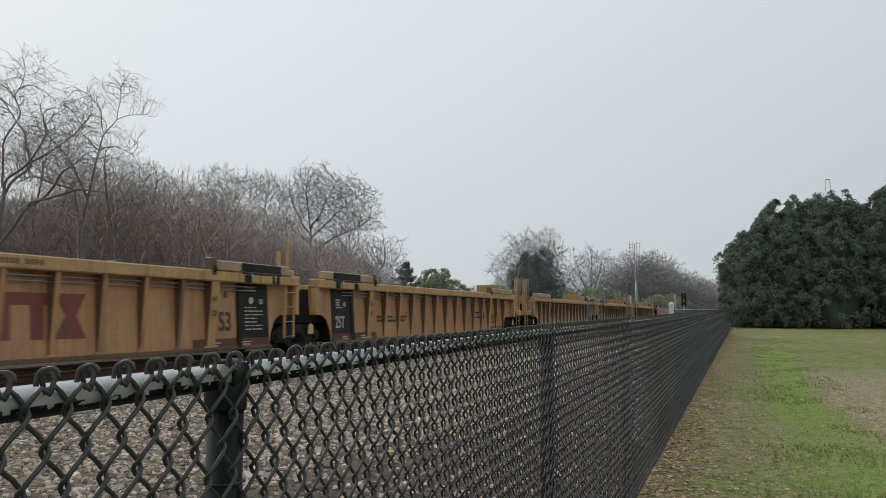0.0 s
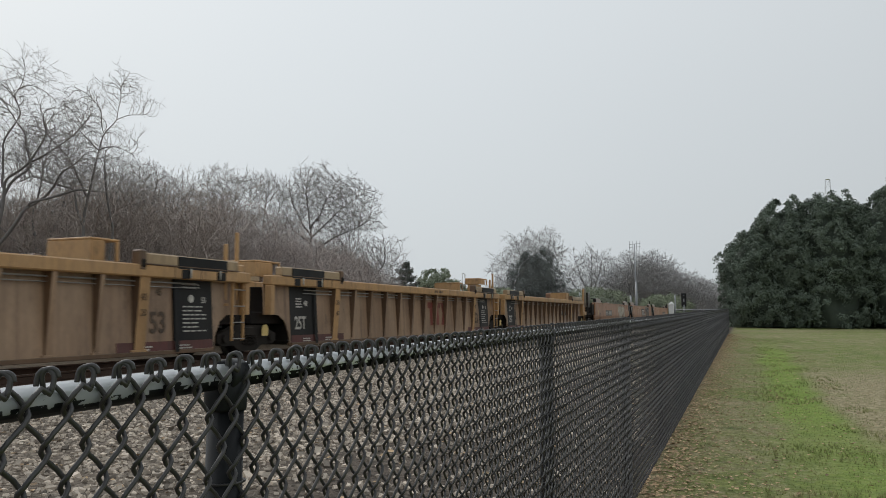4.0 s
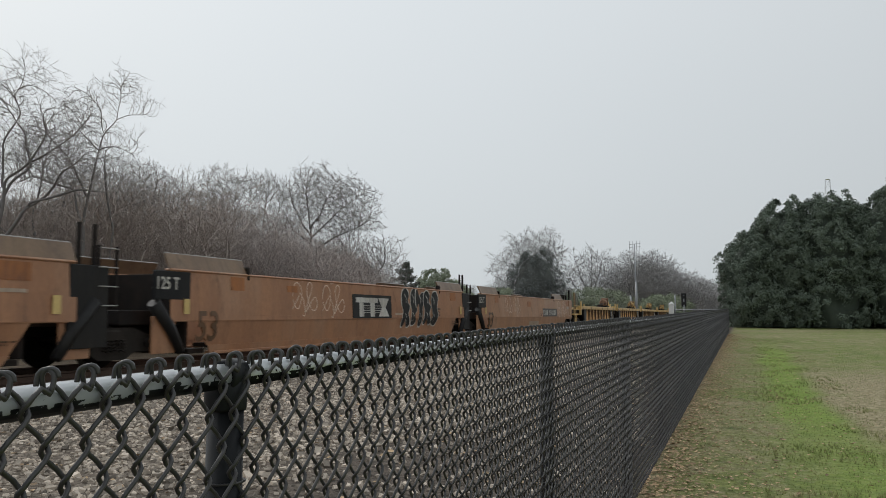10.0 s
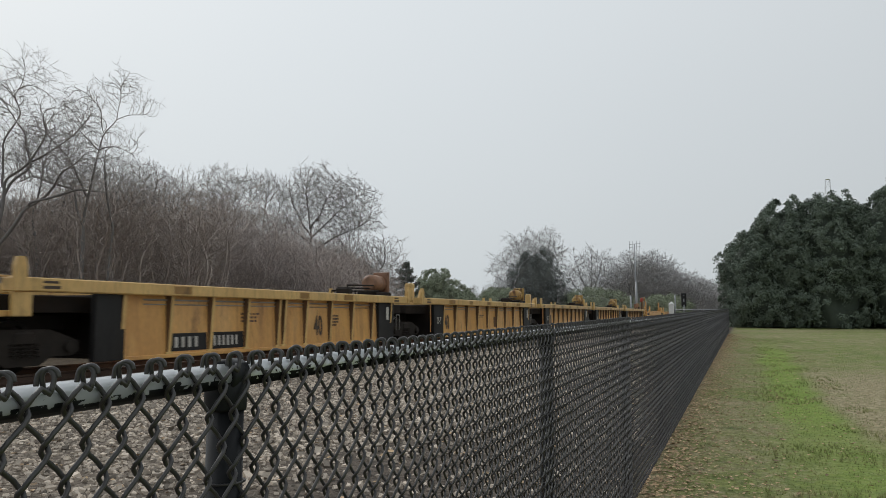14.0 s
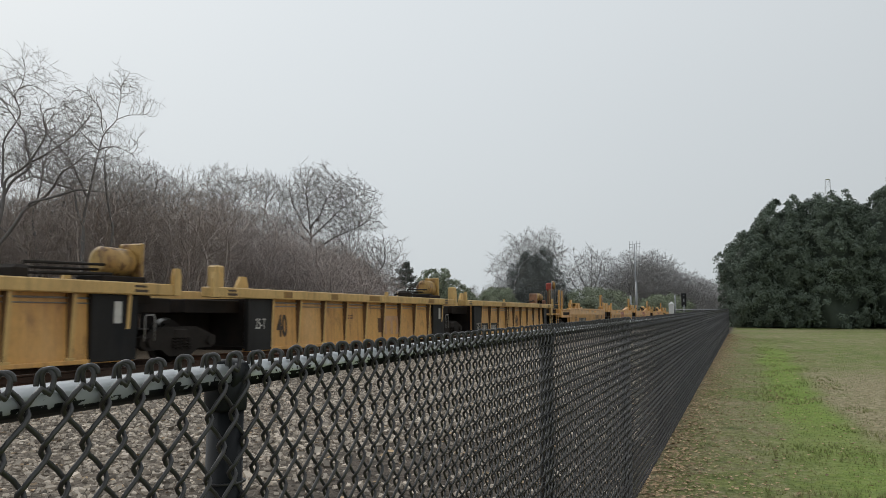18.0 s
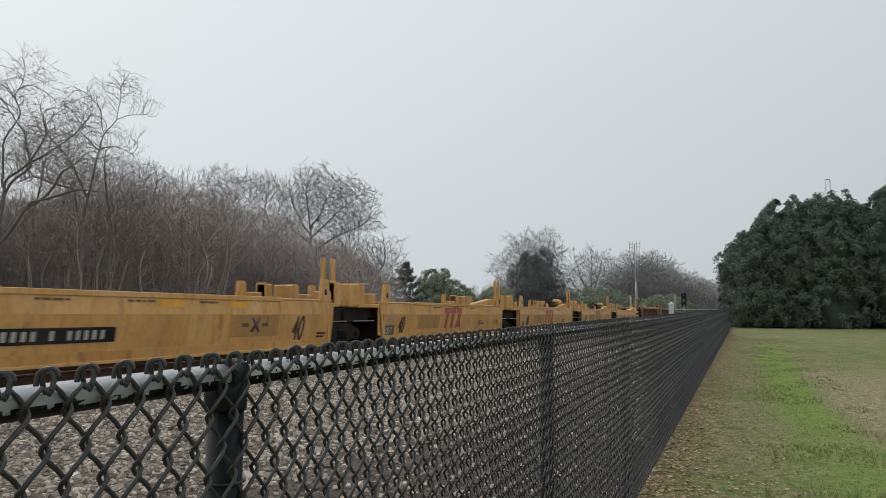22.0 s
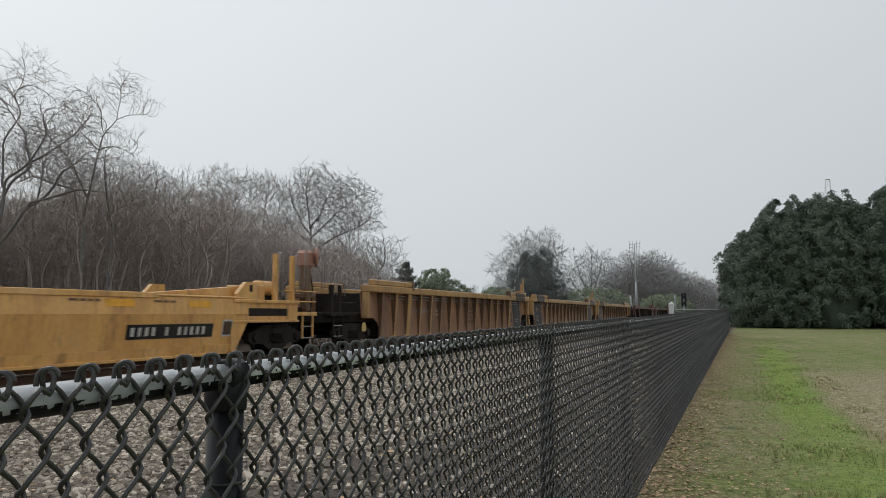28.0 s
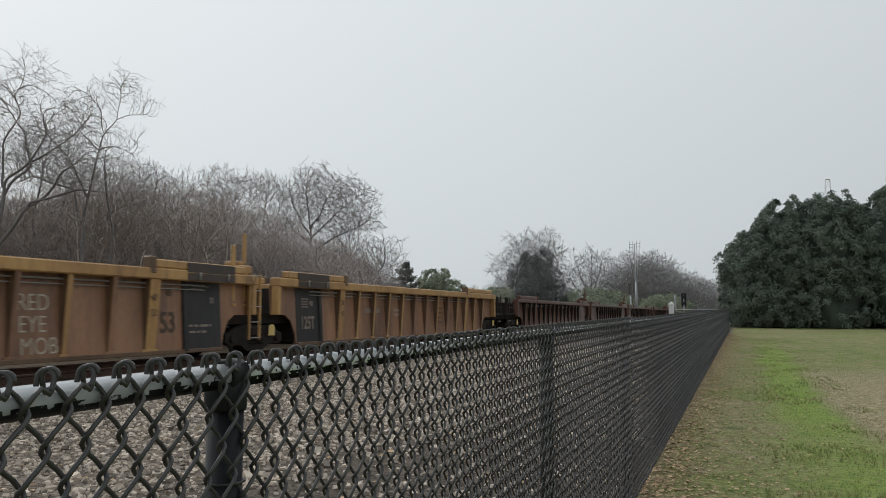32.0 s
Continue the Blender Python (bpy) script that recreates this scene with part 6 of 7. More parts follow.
            c.sheet("label_frame", 4.5, 4.84, 0.53, 0.9, STENCIL_WHITE, 0.006)
            c.sheet("label", 4.53, 4.81, 0.57, 0.86, STENCIL_DARK, 0.012)
            tank(c, 6.5, 7.5, 1.68, 0.18, YELLOW_B)
            part("end_box", Shape().box(0.4, 1.2, 5.9, 6.4, 1.3, 1.72, 0.03), c.body, c.ob)
            brake_stand(c, 8.4, PINK_WORN, 0.2)
            part("deck_plate", Shape().plate([(2.0, c.top - 0.02), (c.h - 3.0, c.top - 0.02), (c.h - 3.0, c.top + 0.24), (c.h - 3.6, c.top + 0.24)], 0.9, 1.2), c.body, c.ob)
        else:
            c.text("40", -4.62, 0.42, 0.74, STENCIL_DARK, 0.62, 0.018, slant=0.15)
            logo_on(c, -0.68, 1.25, 0.5, 1.26, LOGO_RED, 0.006, 0.25)
            c.sheet("stencil_patch", -5.60, -4.92, 0.36, 0.66, STENCIL_FAINT, 0.004)
            c.lines(-5.50, -5.0, 0.68, 1.0, 4, STENCIL_WHITE, rng)
            c.text("125-T", -5.56, 0.40, 0.29, STENCIL_WHITE, 0.70, 0.006)
            c.sheet("dusty_patch", -3.0, -1.0, 0.52, 1.0, DUSTY_YELLOW, 0.003)
            part("deck_plate", Shape().plate([(2.9, c.top - 0.02), (c.h - 1.4, c.top - 0.02), (c.h - 1.4, c.top + 0.30), (c.h - 2.1, c.top + 0.30)], 0.95, 1.22), c.body, c.ob)
            if i == 14:
                for y, w in ((3.45, 0.7), (5.75, 0.45)):
                    c.lines(y, y + w, 0.56, 0.78, 3, STENCIL_RED, rng)
                c.lines(4.6, 4.9, 1.1, 1.28, 3, STENCIL_PALE, rng)
            else:
                fin = [(1.65, c.top - 0.02), (2.25, c.top - 0.02), (2.05, c.top + 0.06), (1.82, c.top + 0.26), (1.65, c.top + 0.26)]
                part("deck_fin", Shape().plate(fin, 0.9, 1.0), c.body, c.ob)
                part("valve", Shape().tube([(0.9, 2.62, c.top), (0.9, 2.62, c.top + 0.18), (0.9, 2.62, c.top + 0.36), (0.9, 2.62, c.top + 0.42)], [0.10, 0.16, 0.15, 0.07], 10), GRIME, c.ob, "black brake valve")
                tank(c, 4.55, 6.0, 1.80, 0.19, YELLOW_B)
                part("pipe_rack", Shape().box(0.6, 1.0, 2.3, 4.4, 1.5, 1.58, 0.01), GRIME, c.ob)
                for k in range(4):
                    x = 0.7 + 0.1 * k
                    part("pipe", Shape().tube([(x, 2.3 + 0.15 * k, 1.55), (x, 2.38 + 0.15 * k, 1.92 - 0.07 * k), (x, 3.2, 1.86 - 0.05 * k), (x, 3.9, 1.76), (x, 4.6, 1.84 - 0.03 * k)], 0.025, 6), GRIME, c.ob)
                c.sheet("dark_label", 3.8, 4.15, 0.55, 0.75, STENCIL_DARK)
                c.lines(4.9, 5.2, 0.98, 1.06, 2, STENCIL_PALE, rng)
        for y in (-5.0, -3.0, 1.2, 3.4):
            if abs(y) < c.h - 3 and (i != 13 or y > -2):
                c.sheet("yellow_patch", y, y + 0.7, 1.16, 1.3, REFLECT_YELLOW, 0.003)
        for y in (-1.6, 0.4, 2.4):
            c.lines(y, y + 0.7, 1.22, 1.29, 1, STENCIL_FAINT, rng)
    elif c.kind == "E":
        c.lines(-2.4, -1.6, 0.9, 1.2, 2, STENCIL_PALE, rng)
        if i != 19:
            c.lines(-4.5, -2.9, 0.95, 1.2, 1, DUSTY_STENCIL, rng)
        c.lines(1.0, 1.9, 0.6, 1.3, 4, STENCIL_FAINT, rng)
        if i == 18:
            for k in range(3):
                scribble(c, 3.35, 0.4 + 0.34 * k, 0.75, 0.3, OCHRE)
        if i == 19:
            for k, word in enumerate(("RED", "EYE", "MOB")):
                c.text(word, 3.12 + 0.03 * k, 1.08 - 0.36 * k, 0.40, IVORY, 0.85, -0.004)
        if i == 20:
            scribble(c, 4.9, 0.5, 1.0, 0.8, OCHRE)


def star(c, y, z):
    for a in (0.6, -0.6):
        spray_line(c, [(y - 0.2 * math.cos(a) * 0.9, z - 0.3 * math.sin(abs(a)) * (1 if a > 0 else -1)), (y + 0.2 * math.cos(a) * 0.9, z + 0.3 * math.sin(abs(a)) * (1 if a > 0 else -1))],
                   BLUE_FADED, 0.045, 0.012 + 0.004 * (a > 0), "faded_emblem")
    c.sheet("faded_emblem", y - 0.5, y - 0.25, z - 0.05, z + 0.03, STENCIL_FAINT)
    c.sheet("faded_emblem", y + 0.25, y + 0.5, z - 0.05, z + 0.03, STENCIL_FAINT)


def c_chord_marks(c, y0, y1):
    sh = Shape()
    n = 9
    for k in range(n):
        y = y0 + (y1 - y0) * k / n
        if k != 4:
            sh.box(NEAR_SIDE + 0.022, NEAR_SIDE + 0.024, y, y + (y1 - y0) / n * 0.6, c.under + 0.08, c.under + 0.17)
    ob = part("stencil", sh, STENCIL_DARK, c.ob)
    ob["kind"] = "stuff"


def logo_on(c, y0, y1, z0, z1, mat, out=0.006, slant=0.0):
    """The owner's mark as plain slabs across the sheet and its ribs."""
    w = (y1 - y0) * 0.31
    zt = z0 + (z1 - z0) * 0.74

    crease = {"B": 0.89, "D": 1.02}.get(c.fam, 9.0)

    def quad(pts, o):
        """pts: lower two, then upper two; parted where the side sheet is creased."""
        (a0, za), (b0, _), (b1, zb), (a1, _) = pts
        rows = [(za, a0, b0)]
        if za < crease < zb:
            f = (crease - za) / (zb - za)
            rows.append((crease, a0 + (a1 - a0) * f, b0 + (b1 - b0) * f))
        rows.append((zb, a1, b1))
        sh = Shape()
        for (z0_, p, q), (z1_, r, t) in zip(rows, rows[1:]):
            ring = [(p, z0_), (q, z0_), (t, z1_), (r, z1_)]
            sh.plate([(y + slant * (z - z0), z) for y, z in ring], 0.0, 0.003)
        sh.v = [(x + c.face(z) + o, y, z) for x, y, z in sh.v]
        part("logo_bar", sh, mat, c.ob)
    quad([(y0, zt), (y0 + w * 2.08, zt), (y0 + w * 2.08, z1), (y0, z1)], out)
    for k in range(2):
        a = y0 + w * (0.30 + 1.04 * k)
        quad([(a, z0), (a + w * 0.42, z0), (a + w * 0.42, zt - 0.002), (a, zt - 0.002)], out)
    a, b, m, zm = y0 + w * 2.14, y1, y0 + w * 2.14 + (y1 - y0 - w * 2.14) / 2, (z0 + z1) / 2
    quad([(a, z0), (b, z0), (m + w * 0.2, zm), (m - w * 0.2, zm)], out)
    quad([(m - w * 0.2, zm + 0.002), (m + w * 0.2, zm + 0.002), (b, z1), (a, z1)], out)


# kind, joint times at the camera's plane (lead, trail), ends
TRAIN = [("A", 0.10, 1.96, "ca"), ("A", 1.96, 3.88, "ac"), ("T", 3.88, 5.75, "ca"), ("T", 5.75, 7.49, "aa"), ("T", 7.49, 9.42, "ac"),
         ("B", 9.42, 11.38, "ca"), ("B", 11.38, 13.135, "aa"), ("B", 13.135, 15.0, "ac"),
         ("C", 15.02, 16.57, "ca"), ("C", 16.57, 18.10, "aa"), ("C", 18.10, 19.55, "aa"), ("C", 19.55, 20.985, "aa"), ("C", 20.985, 22.52, "ac"),
         ("D", 22.52, 24.16, "ca"), ("D", 24.16, 25.6, "aa"), ("D", 25.6, 27.02, "aa"), ("D", 27.02, 28.44, "aa"), ("D", 28.44, 30.085, "ac"),
         ("E", 30.085, 32.01, "ca"), ("E", 32.01, 33.785, "aa"), ("E", 33.785, 35.58, "ac"),
         ("F", 35.58, 37.49, "ca"), ("F", 37.49, 39.24, "aa"), ("F", 39.24, 41.14, "ac"), ("F", 41.14, 43.04, "ca"), ("F", 43.04, 44.84, "aa")]
PLANE_Y = -4.26      # where the camera's plane meets the near side of the train
CARS = []


def train():
    rng = random.Random(17)
    for i, (kind, ta, tb, ends) in enumerate(TRAIN):
        c = Car(kind, SPEED * (tb - ta), ends)
        if i == 7:
            c.body = c.chord = BROWN_DUSTY
        body(c, rng)
        end_fittings(c, rng)
        end_gear(c, rng)
        running_gear(c)
        decorate(i, c, rng)
        CARS.append((c.ob, (ta + tb) / 2))


train()


# ---- trees ----
def on_ground(x, y, turn=0.0):
    return pose(x, y, ground_z(x, y), 0, 0, turn)


def bearing(azimuth, depth):
    """A place by its azimuth from the track's line, degrees, and its depth along the line of sight."""
    r = depth / math.cos(radians(azimuth + TURN))
    return r * math.sin(radians(azimuth)), r * math.cos(radians(azimuth))


def facing(azimuth, depth):
    x, y = bearing(azimuth, depth)
    return on_ground(x, y, TURN)


def branch_out(seed, lines, lobes, n, step, reach=9.0, kill=1.0, up=0.16, wander=0.20, depth=0.8, keep_on=0.75, bend=0.07, ragged=0.75):
    """Branches that grow from the main limbs towards free air: nodes and the parent of each.
    lines: limbs as (right, up) points; lobes: rounded parts of the crown as (right, up, half width, half height)."""
    rs = np.random.RandomState(seed)
    nodes, parent = [], []
    for i, line in enumerate(lines):
        pts = [Vector((p[0], p[2] if len(p) > 2 else (0.0 if k == 0 or i == 0 else rs.normal(0, 0.28) * min(2.0, k)), p[1])) for k, p in enumerate(line)]
        last = -1
        if i:
            last = int(np.argmin(((np.array(nodes) - np.array(pts[0])) ** 2).sum(1))) if line[0][1] > 0.3 else -1
        if last < 0:
            nodes.append(pts[0][:])
            parent.append(-1)
            last = len(nodes) - 1
        bow = Vector(rs.normal(0, bend, 3))
        for a, b in zip(pts, pts[1:]):
            k = max(1, int(round((b - a).length / step)))
            for j in range(1, k + 1):
                f = j / k
                q = a.lerp(b, f) + bow * math.sin(f * math.pi) * (b - a).length + Vector(rs.normal(0, 0.035, 3)) * step * (0.4 if j == k else 1)
                nodes.append(q[:])
                parent.append(last)
                last = len(nodes) - 1
    P = np.array(nodes)
    size = np.array([l[2] * l[3] * l[2] for l in lobes])
    pick = rs.choice(len(lobes), n, p=size / size.sum())
    L = np.array(lobes)[pick]
    d = rs.normal(size=(n, 3))
    d /= np.linalg.norm(d, axis=1)[:, None]
    r = rs.rand(n) ** 0.36 * np.array([1.0 + ragged * noise.noise((q[0] * 1.7 + seed, q[1] * 1.7, q[2] * 1.7)) for q in d])
    A = np.stack([L[:, 0] + d[:, 0] * r * L[:, 2], d[:, 1] * r * L[:, 2] * depth, L[:, 1] + d[:, 2] * r * L[:, 3]], 1)
    A = A[A[:, 2] > 0.4]

    def nearest(pts):
        dist = ((A[:, None] - pts[None]) ** 2).sum(2)
        k = dist.argmin(1)
        return np.sqrt(dist[np.arange(len(A)), k]), k
    nd, ni = nearest(P)
    kids = collections.Counter(parent)
    D = np.array([P[i] - P[p] if p >= 0 else (0, 0, step) for i, p in enumerate(parent)])
    D /= np.linalg.norm(D, axis=1)[:, None] + 1e-9
    for it in range(90):
        if not len(A):
            break
        ok = nd < reach * step
        if it < 25:
            ok |= nd <= np.percentile(nd, 30)
        if not ok.any():
            break
        pull = np.zeros_like(P)
        v = A[ok] - P[ni[ok]]
        np.add.at(pull, ni[ok], v / (np.linalg.norm(v, axis=1)[:, None] + 1e-9))
        idx = np.unique(ni[ok])
        idx = np.array([i for i in idx if kids[i] < 4], int)
        if not len(idx):
            break
        w = pull[idx]
        w /= np.linalg.norm(w, axis=1)[:, None] + 1e-9
        w += D[idx] * keep_on + rs.normal(0, wander, w.shape)
        w[:, 2] += up
        w /= np.linalg.norm(w, axis=1)[:, None] + 1e-9
        fresh = P[idx] + w * step
        base = len(P)
        P, D = np.vstack([P, fresh]), np.vstack([D, w])
        parent += list(idx)
        for i in idx:
            kids[i] += 1
        d2, k2 = nearest(fresh)
        closer = d2 < nd
        nd, ni = np.where(closer, d2, nd), np.where(closer, k2 + base, ni)
        keep = nd > kill * step
        full = np.array([kids[i] >= 4 for i in ni], bool)
        keep &= ~full
        A, nd, ni = A[keep], nd[keep], ni[keep]
    return P, parent


def tree_shapes(seed, lines, lobes, n=1500, step=0.25, tip=0.006, power=2.15, twigs=1.0, twig_len=0.45, trunk=0.0, thick=0.03, droop=0.15, taper=1.5, **kw):
    """Limbs and fine crown of a bare tree."""
    rng = random.Random(seed)
    P, parent = branch_out(seed, lines, lobes, n, step, **kw)
    N = len(P)
    acc, best, bestr = [0.0] * N, [-1] * N, [0.0] * N
    rad = [tip] * N
    childs = [[] for _ in range(N)]
    for i in range(N):
        if parent[i] >= 0:
            childs[parent[i]].append(i)
    for i in range(N - 1, -1, -1):
        rad[i] = max(tip, acc[i] ** (1 / power))
        p = parent[i]
        if p >= 0:
            acc[p] += rad[i] ** power
            if rad[i] > bestr[p]:
                best[p], bestr[p] = i, rad[i]
    if trunk:
        k = math.log(trunk / tip) / math.log(max(rad) / tip)
        rad = [tip * (r / tip) ** k for r in rad]
    V = [Vector(p) for p in P]
    way = [0.0] * N
    for i in range(N):
        if parent[i] >= 0:
            way[i] = way[parent[i]] + (V[i] - V[parent[i]]).length
    far = max(way)
    rad = [min(r, trunk * (1.01 - w / far) ** taper + tip) if trunk else r for r, w in zip(rad, way)]
    for _ in range(2):          # ease the kinks
        V = [v if parent[i] < 0 or best[i] < 0 else v * 0.5 + (V[parent[i]] + V[best[i]]) * 0.25 for i, v in enumerate(V)]
    wood, crown = Shape(), Shape()
    for i in range(N):
        if parent[i] >= 0 and best[parent[i]] == i:
            continue
        chain = [] if parent[i] < 0 else [parent[i]]
        j = i
        while j >= 0:
            chain.append(j)
            j = best[j]
        if len(chain) < 2:
            continue
        rr = [rad[c] for c in chain]
        if parent[i] >= 0:
            rr[0] = rr[1]
        rr[-1] = tip * 0.6
        big = rr[0] > thick
        cut = next((k for k, r in enumerate(rr) if r < thick), len(rr)) if big else 0
        if big and cut > 1:
            wood.tube([V[c] for c in chain[:cut]], rr[:cut], 7, caps=False)
        if cut < len(chain):
            lo = max(0, cut - 1)
            crown.tube([V[c] for c in chain[lo:]], rr[lo:], 4 if rr[lo] > tip * 2.5 else 3, caps=False)
    for i in range(N):
        if rad[i] > tip * 2.0 or parent[i] < 0 or rng.random() > twigs * (1.0 if best[i] < 0 else 0.55):
            continue
        ax = (V[i] - V[parent[i]]).normalized()
        for k in range(2 if best[i] < 0 else 1):
            side = Vector((rng.gauss(0, 1), rng.gauss(0, 1), rng.gauss(0, 1)))
            dd = (ax + side * 0.33 + Vector((0, 0, 0.1))).normalized()
            ln = twig_len * rng.uniform(0.5, 1.2)
            q1 = V[i] + dd * ln * 0.55
            q2 = q1 + (dd + Vector((rng.gauss(0, 0.25), rng.gauss(0, 0.25), rng.gauss(droop, 0.2)))).normalized() * ln * 0.45
            crown.tube([V[i], q1, q2], [tip * 0.85, tip * 0.7, tip * 0.4], 3, caps=False)
    return wood, crown


def bare_tree(label, seed, m, lines, lobes, bark=None, twigs_mat=None, **kw):
    wood, crown = tree_shapes(seed, lines, lobes, **kw)
    ob = empty("bare_tree")
    part("trunk", wood, bark or BARK, ob)
    part("crown", crown, twigs_mat or TWIG, ob)
    ob.matrix_world = m
    tagged(ob, label, "tree")
    return ob


def brush_shapes(seed, n=1900, step=0.26, tip=0.0085, lean=1.0):
    """A tall shrub of many thin stems, 8 m high, that opens upwards into a soft rounded head."""
    rng = random.Random(seed)
    lines = []
    for k in range(11):
        a, r = rng.uniform(0, 6.283), rng.uniform(0.1, 1.5)
        u, v = math.cos(a) * r, math.sin(a) * r
        g, h = rng.uniform(1.15, 1.6), rng.uniform(3.6, 6.2)
        s = rng.uniform(-0.3, 0.9) * lean
        lines.append([(u * 0.7, -0.2, v * 0.7), (u * 0.9, h * 0.45, v * 0.9), (u * g + s * 0.5, h, v * g)])
    lobes = [(rng.uniform(-0.9, 0.9), rng.uniform(4.6, 5.6), rng.uniform(1.3, 1.9), rng.uniform(1.9, 2.5)) for k in range(4)] + [(0.3, 3.2, 2.0, 1.6)]
    wood, crown = tree_shapes(seed, lines, lobes, n=n, step=step, tip=tip, power=2.9, twigs=0.55, twig_len=0.6, thick=0.02, up=0.30, wander=0.2, depth=1.0, droop=0.3)
    k = 8.0 / max(v[2] for v in crown.v)
    for sh in (wood, crown):
        sh.v = [(x, y, z * k) for x, y, z in sh.v]
    return wood, crown


def leaf_cloud(rs, C, R, out, per, leaf, open_up=0.35):
    """Leaf sprays in clumps: centres C, radii R, outward directions out."""
    c = np.repeat(C, per, 0)
    r = np.repeat(R, per)
    o = np.repeat(out, per, 0)
    n = len(c)
    d = rs.normal(size=(n, 3)) + o * 0.9 + np.array([0, 0, open_up])
    d /= np.linalg.norm(d, axis=1)[:, None]
    p = c + d * (r * rs.rand(n) ** 0.45)[:, None]
    nrm = d + rs.normal(0, 0.55, (n, 3)) + np.array([0, 0, 0.25])
    nrm /= np.linalg.norm(nrm, axis=1)[:, None]
    t = np.cross(nrm, rs.normal(size=(n, 3)))
    t /= np.linalg.norm(t, axis=1)[:, None] + 1e-9
    b = np.cross(nrm, t)
    k = (leaf * rs.uniform(0.55, 1.35, n))[:, None]
    tilt = rs.uniform(-0.5, 0.3, n)[:, None]
    V = np.stack([p - t * k, p + b * k * 0.45 + nrm * k * 0.2, p + t * k + nrm * tilt * k, p - b * k * 0.45 + nrm * k * 0.2], 1).reshape(-1, 3)
    sh = Shape()
    sh.v = V.tolist()
    sh.f = [f for i in range(0, 4 * n, 4) for f in ((i, i + 1, i + 3), (i + 1, i + 2, i + 3))]
    sh.smooth = [False] * len(sh.f)
    return sh


def crown_reach(seed, radius, t, a, low=0.36):
    full = max(0.02, 1 - ((t - low) / (1.02 - low if t > low else low + 0.28)) ** 2) ** 0.5
    c, s = math.cos(a), math.sin(a)
    lump = 0.34 * noise.noise((c * 1.5 + seed, s * 1.5, t * 3.4)) + 0.26 * noise.noise((c * 3.6, s * 3.6 + seed, t * 7.0))
    return radius * full * (1.0 + lump)


def evergreen(label, seed, m, height, radius, clumps=400, per=80, size=0.5, base=0.3, leaf=0.085, mat=None, name="evergreen_tree", core_mat=None, low=0.36):
    """Leaf clumps over a lumpy broadleaf evergreen crown; its core is painted dark for shaded gaps."""
    rs = np.random.RandomState(seed)
    C, R, O = [], [], []
    for i in range(clumps):
        a, t = rs.uniform(0, 6.283), rs.rand() ** 0.85
        r = crown_reach(seed, radius, t, a, low) * rs.uniform(0.80, 1.04)
        rise = 1.0 + 0.13 * noise.noise((math.cos(a) * 1.6, math.sin(a) * 1.6, seed * 1.7))
        C.append((math.cos(a) * r, math.sin(a) * r, base + (height - base - size * 0.6) * t * rise))
        R.append(size * rs.uniform(0.55, 1.25) * (0.8 if t > 0.85 else 1.0))
        up = 0.2 + max(0.0, t - 0.5) * 1.6
        O.append((math.cos(a), math.sin(a), up))
    leaves = leaf_cloud(rs, np.array(C), np.array(R), np.array(O), per, leaf)
    # closed inner core whose dark colour stands for shade between the clumps
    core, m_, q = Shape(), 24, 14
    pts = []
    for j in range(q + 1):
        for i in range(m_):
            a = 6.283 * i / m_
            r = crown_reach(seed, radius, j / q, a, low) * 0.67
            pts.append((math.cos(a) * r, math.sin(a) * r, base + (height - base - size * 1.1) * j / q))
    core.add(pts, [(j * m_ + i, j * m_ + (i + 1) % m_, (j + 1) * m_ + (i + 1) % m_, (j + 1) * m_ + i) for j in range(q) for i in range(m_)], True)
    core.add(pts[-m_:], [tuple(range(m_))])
    ob = empty(name)
    part("trunk", Shape().tube([(0, 0, -0.3), (0.05, 0, height * 0.4), (0, 0.05, height * 0.8)], [0.2, 0.15, 0.05], 8, caps=False), BARK, ob)
    part("crown", leaves, mat or HOLLY, ob)
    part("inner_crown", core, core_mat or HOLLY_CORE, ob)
    ob.matrix_world = m
    tagged(ob, label, "tree")
    return ob


def conifer(label, seed, m, height, radius, mat):
    """A cedar with open tiers of boughs that sag and turn up at their tips."""
    rs = np.random.RandomState(seed)
    ob = empty("cedar")
    boughs = Shape()
    C, R, O = [], [], []
    tiers = 9
    for k in range(tiers):
        f = k / (tiers - 1)
        z = height * (0.14 + 0.80 * f)
        ln = radius * (1 - f) ** 0.75 + 0.25
        for j in range(7 if k < tiers - 1 else 4):
            a = j * 0.9 + k * 2.4 + rs.uniform(-0.3, 0.3)
            l = ln * rs.uniform(0.7, 1.15)
            c, s = math.cos(a), math.sin(a)
            pts = [(0, 0, z), (c * l * 0.5, s * l * 0.5, z - 0.02 * height), (c * l, s * l, z + 0.035 * height * rs.uniform(0.4, 1.4))]
            boughs.tube(pts, [0.04, 0.025, 0.01], 4, caps=False)
            for g in np.linspace(0.3, 1.0, 5):
                q = Vector(pts[0]).lerp(Vector(pts[1]), g * 2) if g < 0.5 else Vector(pts[1]).lerp(Vector(pts[2]), g * 2 - 1)
                C.append(q[:])
                R.append(0.30 * radius / 2.2 * (1.25 - 0.5 * g))
                O.append((c * 0.6, s * 0.6, 0.1))
    C.append((0, 0, height * 0.97))
    R.append(0.16)
    O.append((0, 0, 2.0))
    part("trunk", Shape().tube([(0, 0, -0.3), (0, 0, height * 0.5), (0, 0, height)], [0.16, 0.1, 0.02], 8, caps=False), BARK, ob)
    part("boughs", boughs, BARK, ob)
    part("crown", leaf_cloud(rs, np.array(C), np.array(R), np.array(O), 26, 0.10, 0.1), mat, ob)
    ob.matrix_world = m
    tagged(ob, label, "tree")
    return ob


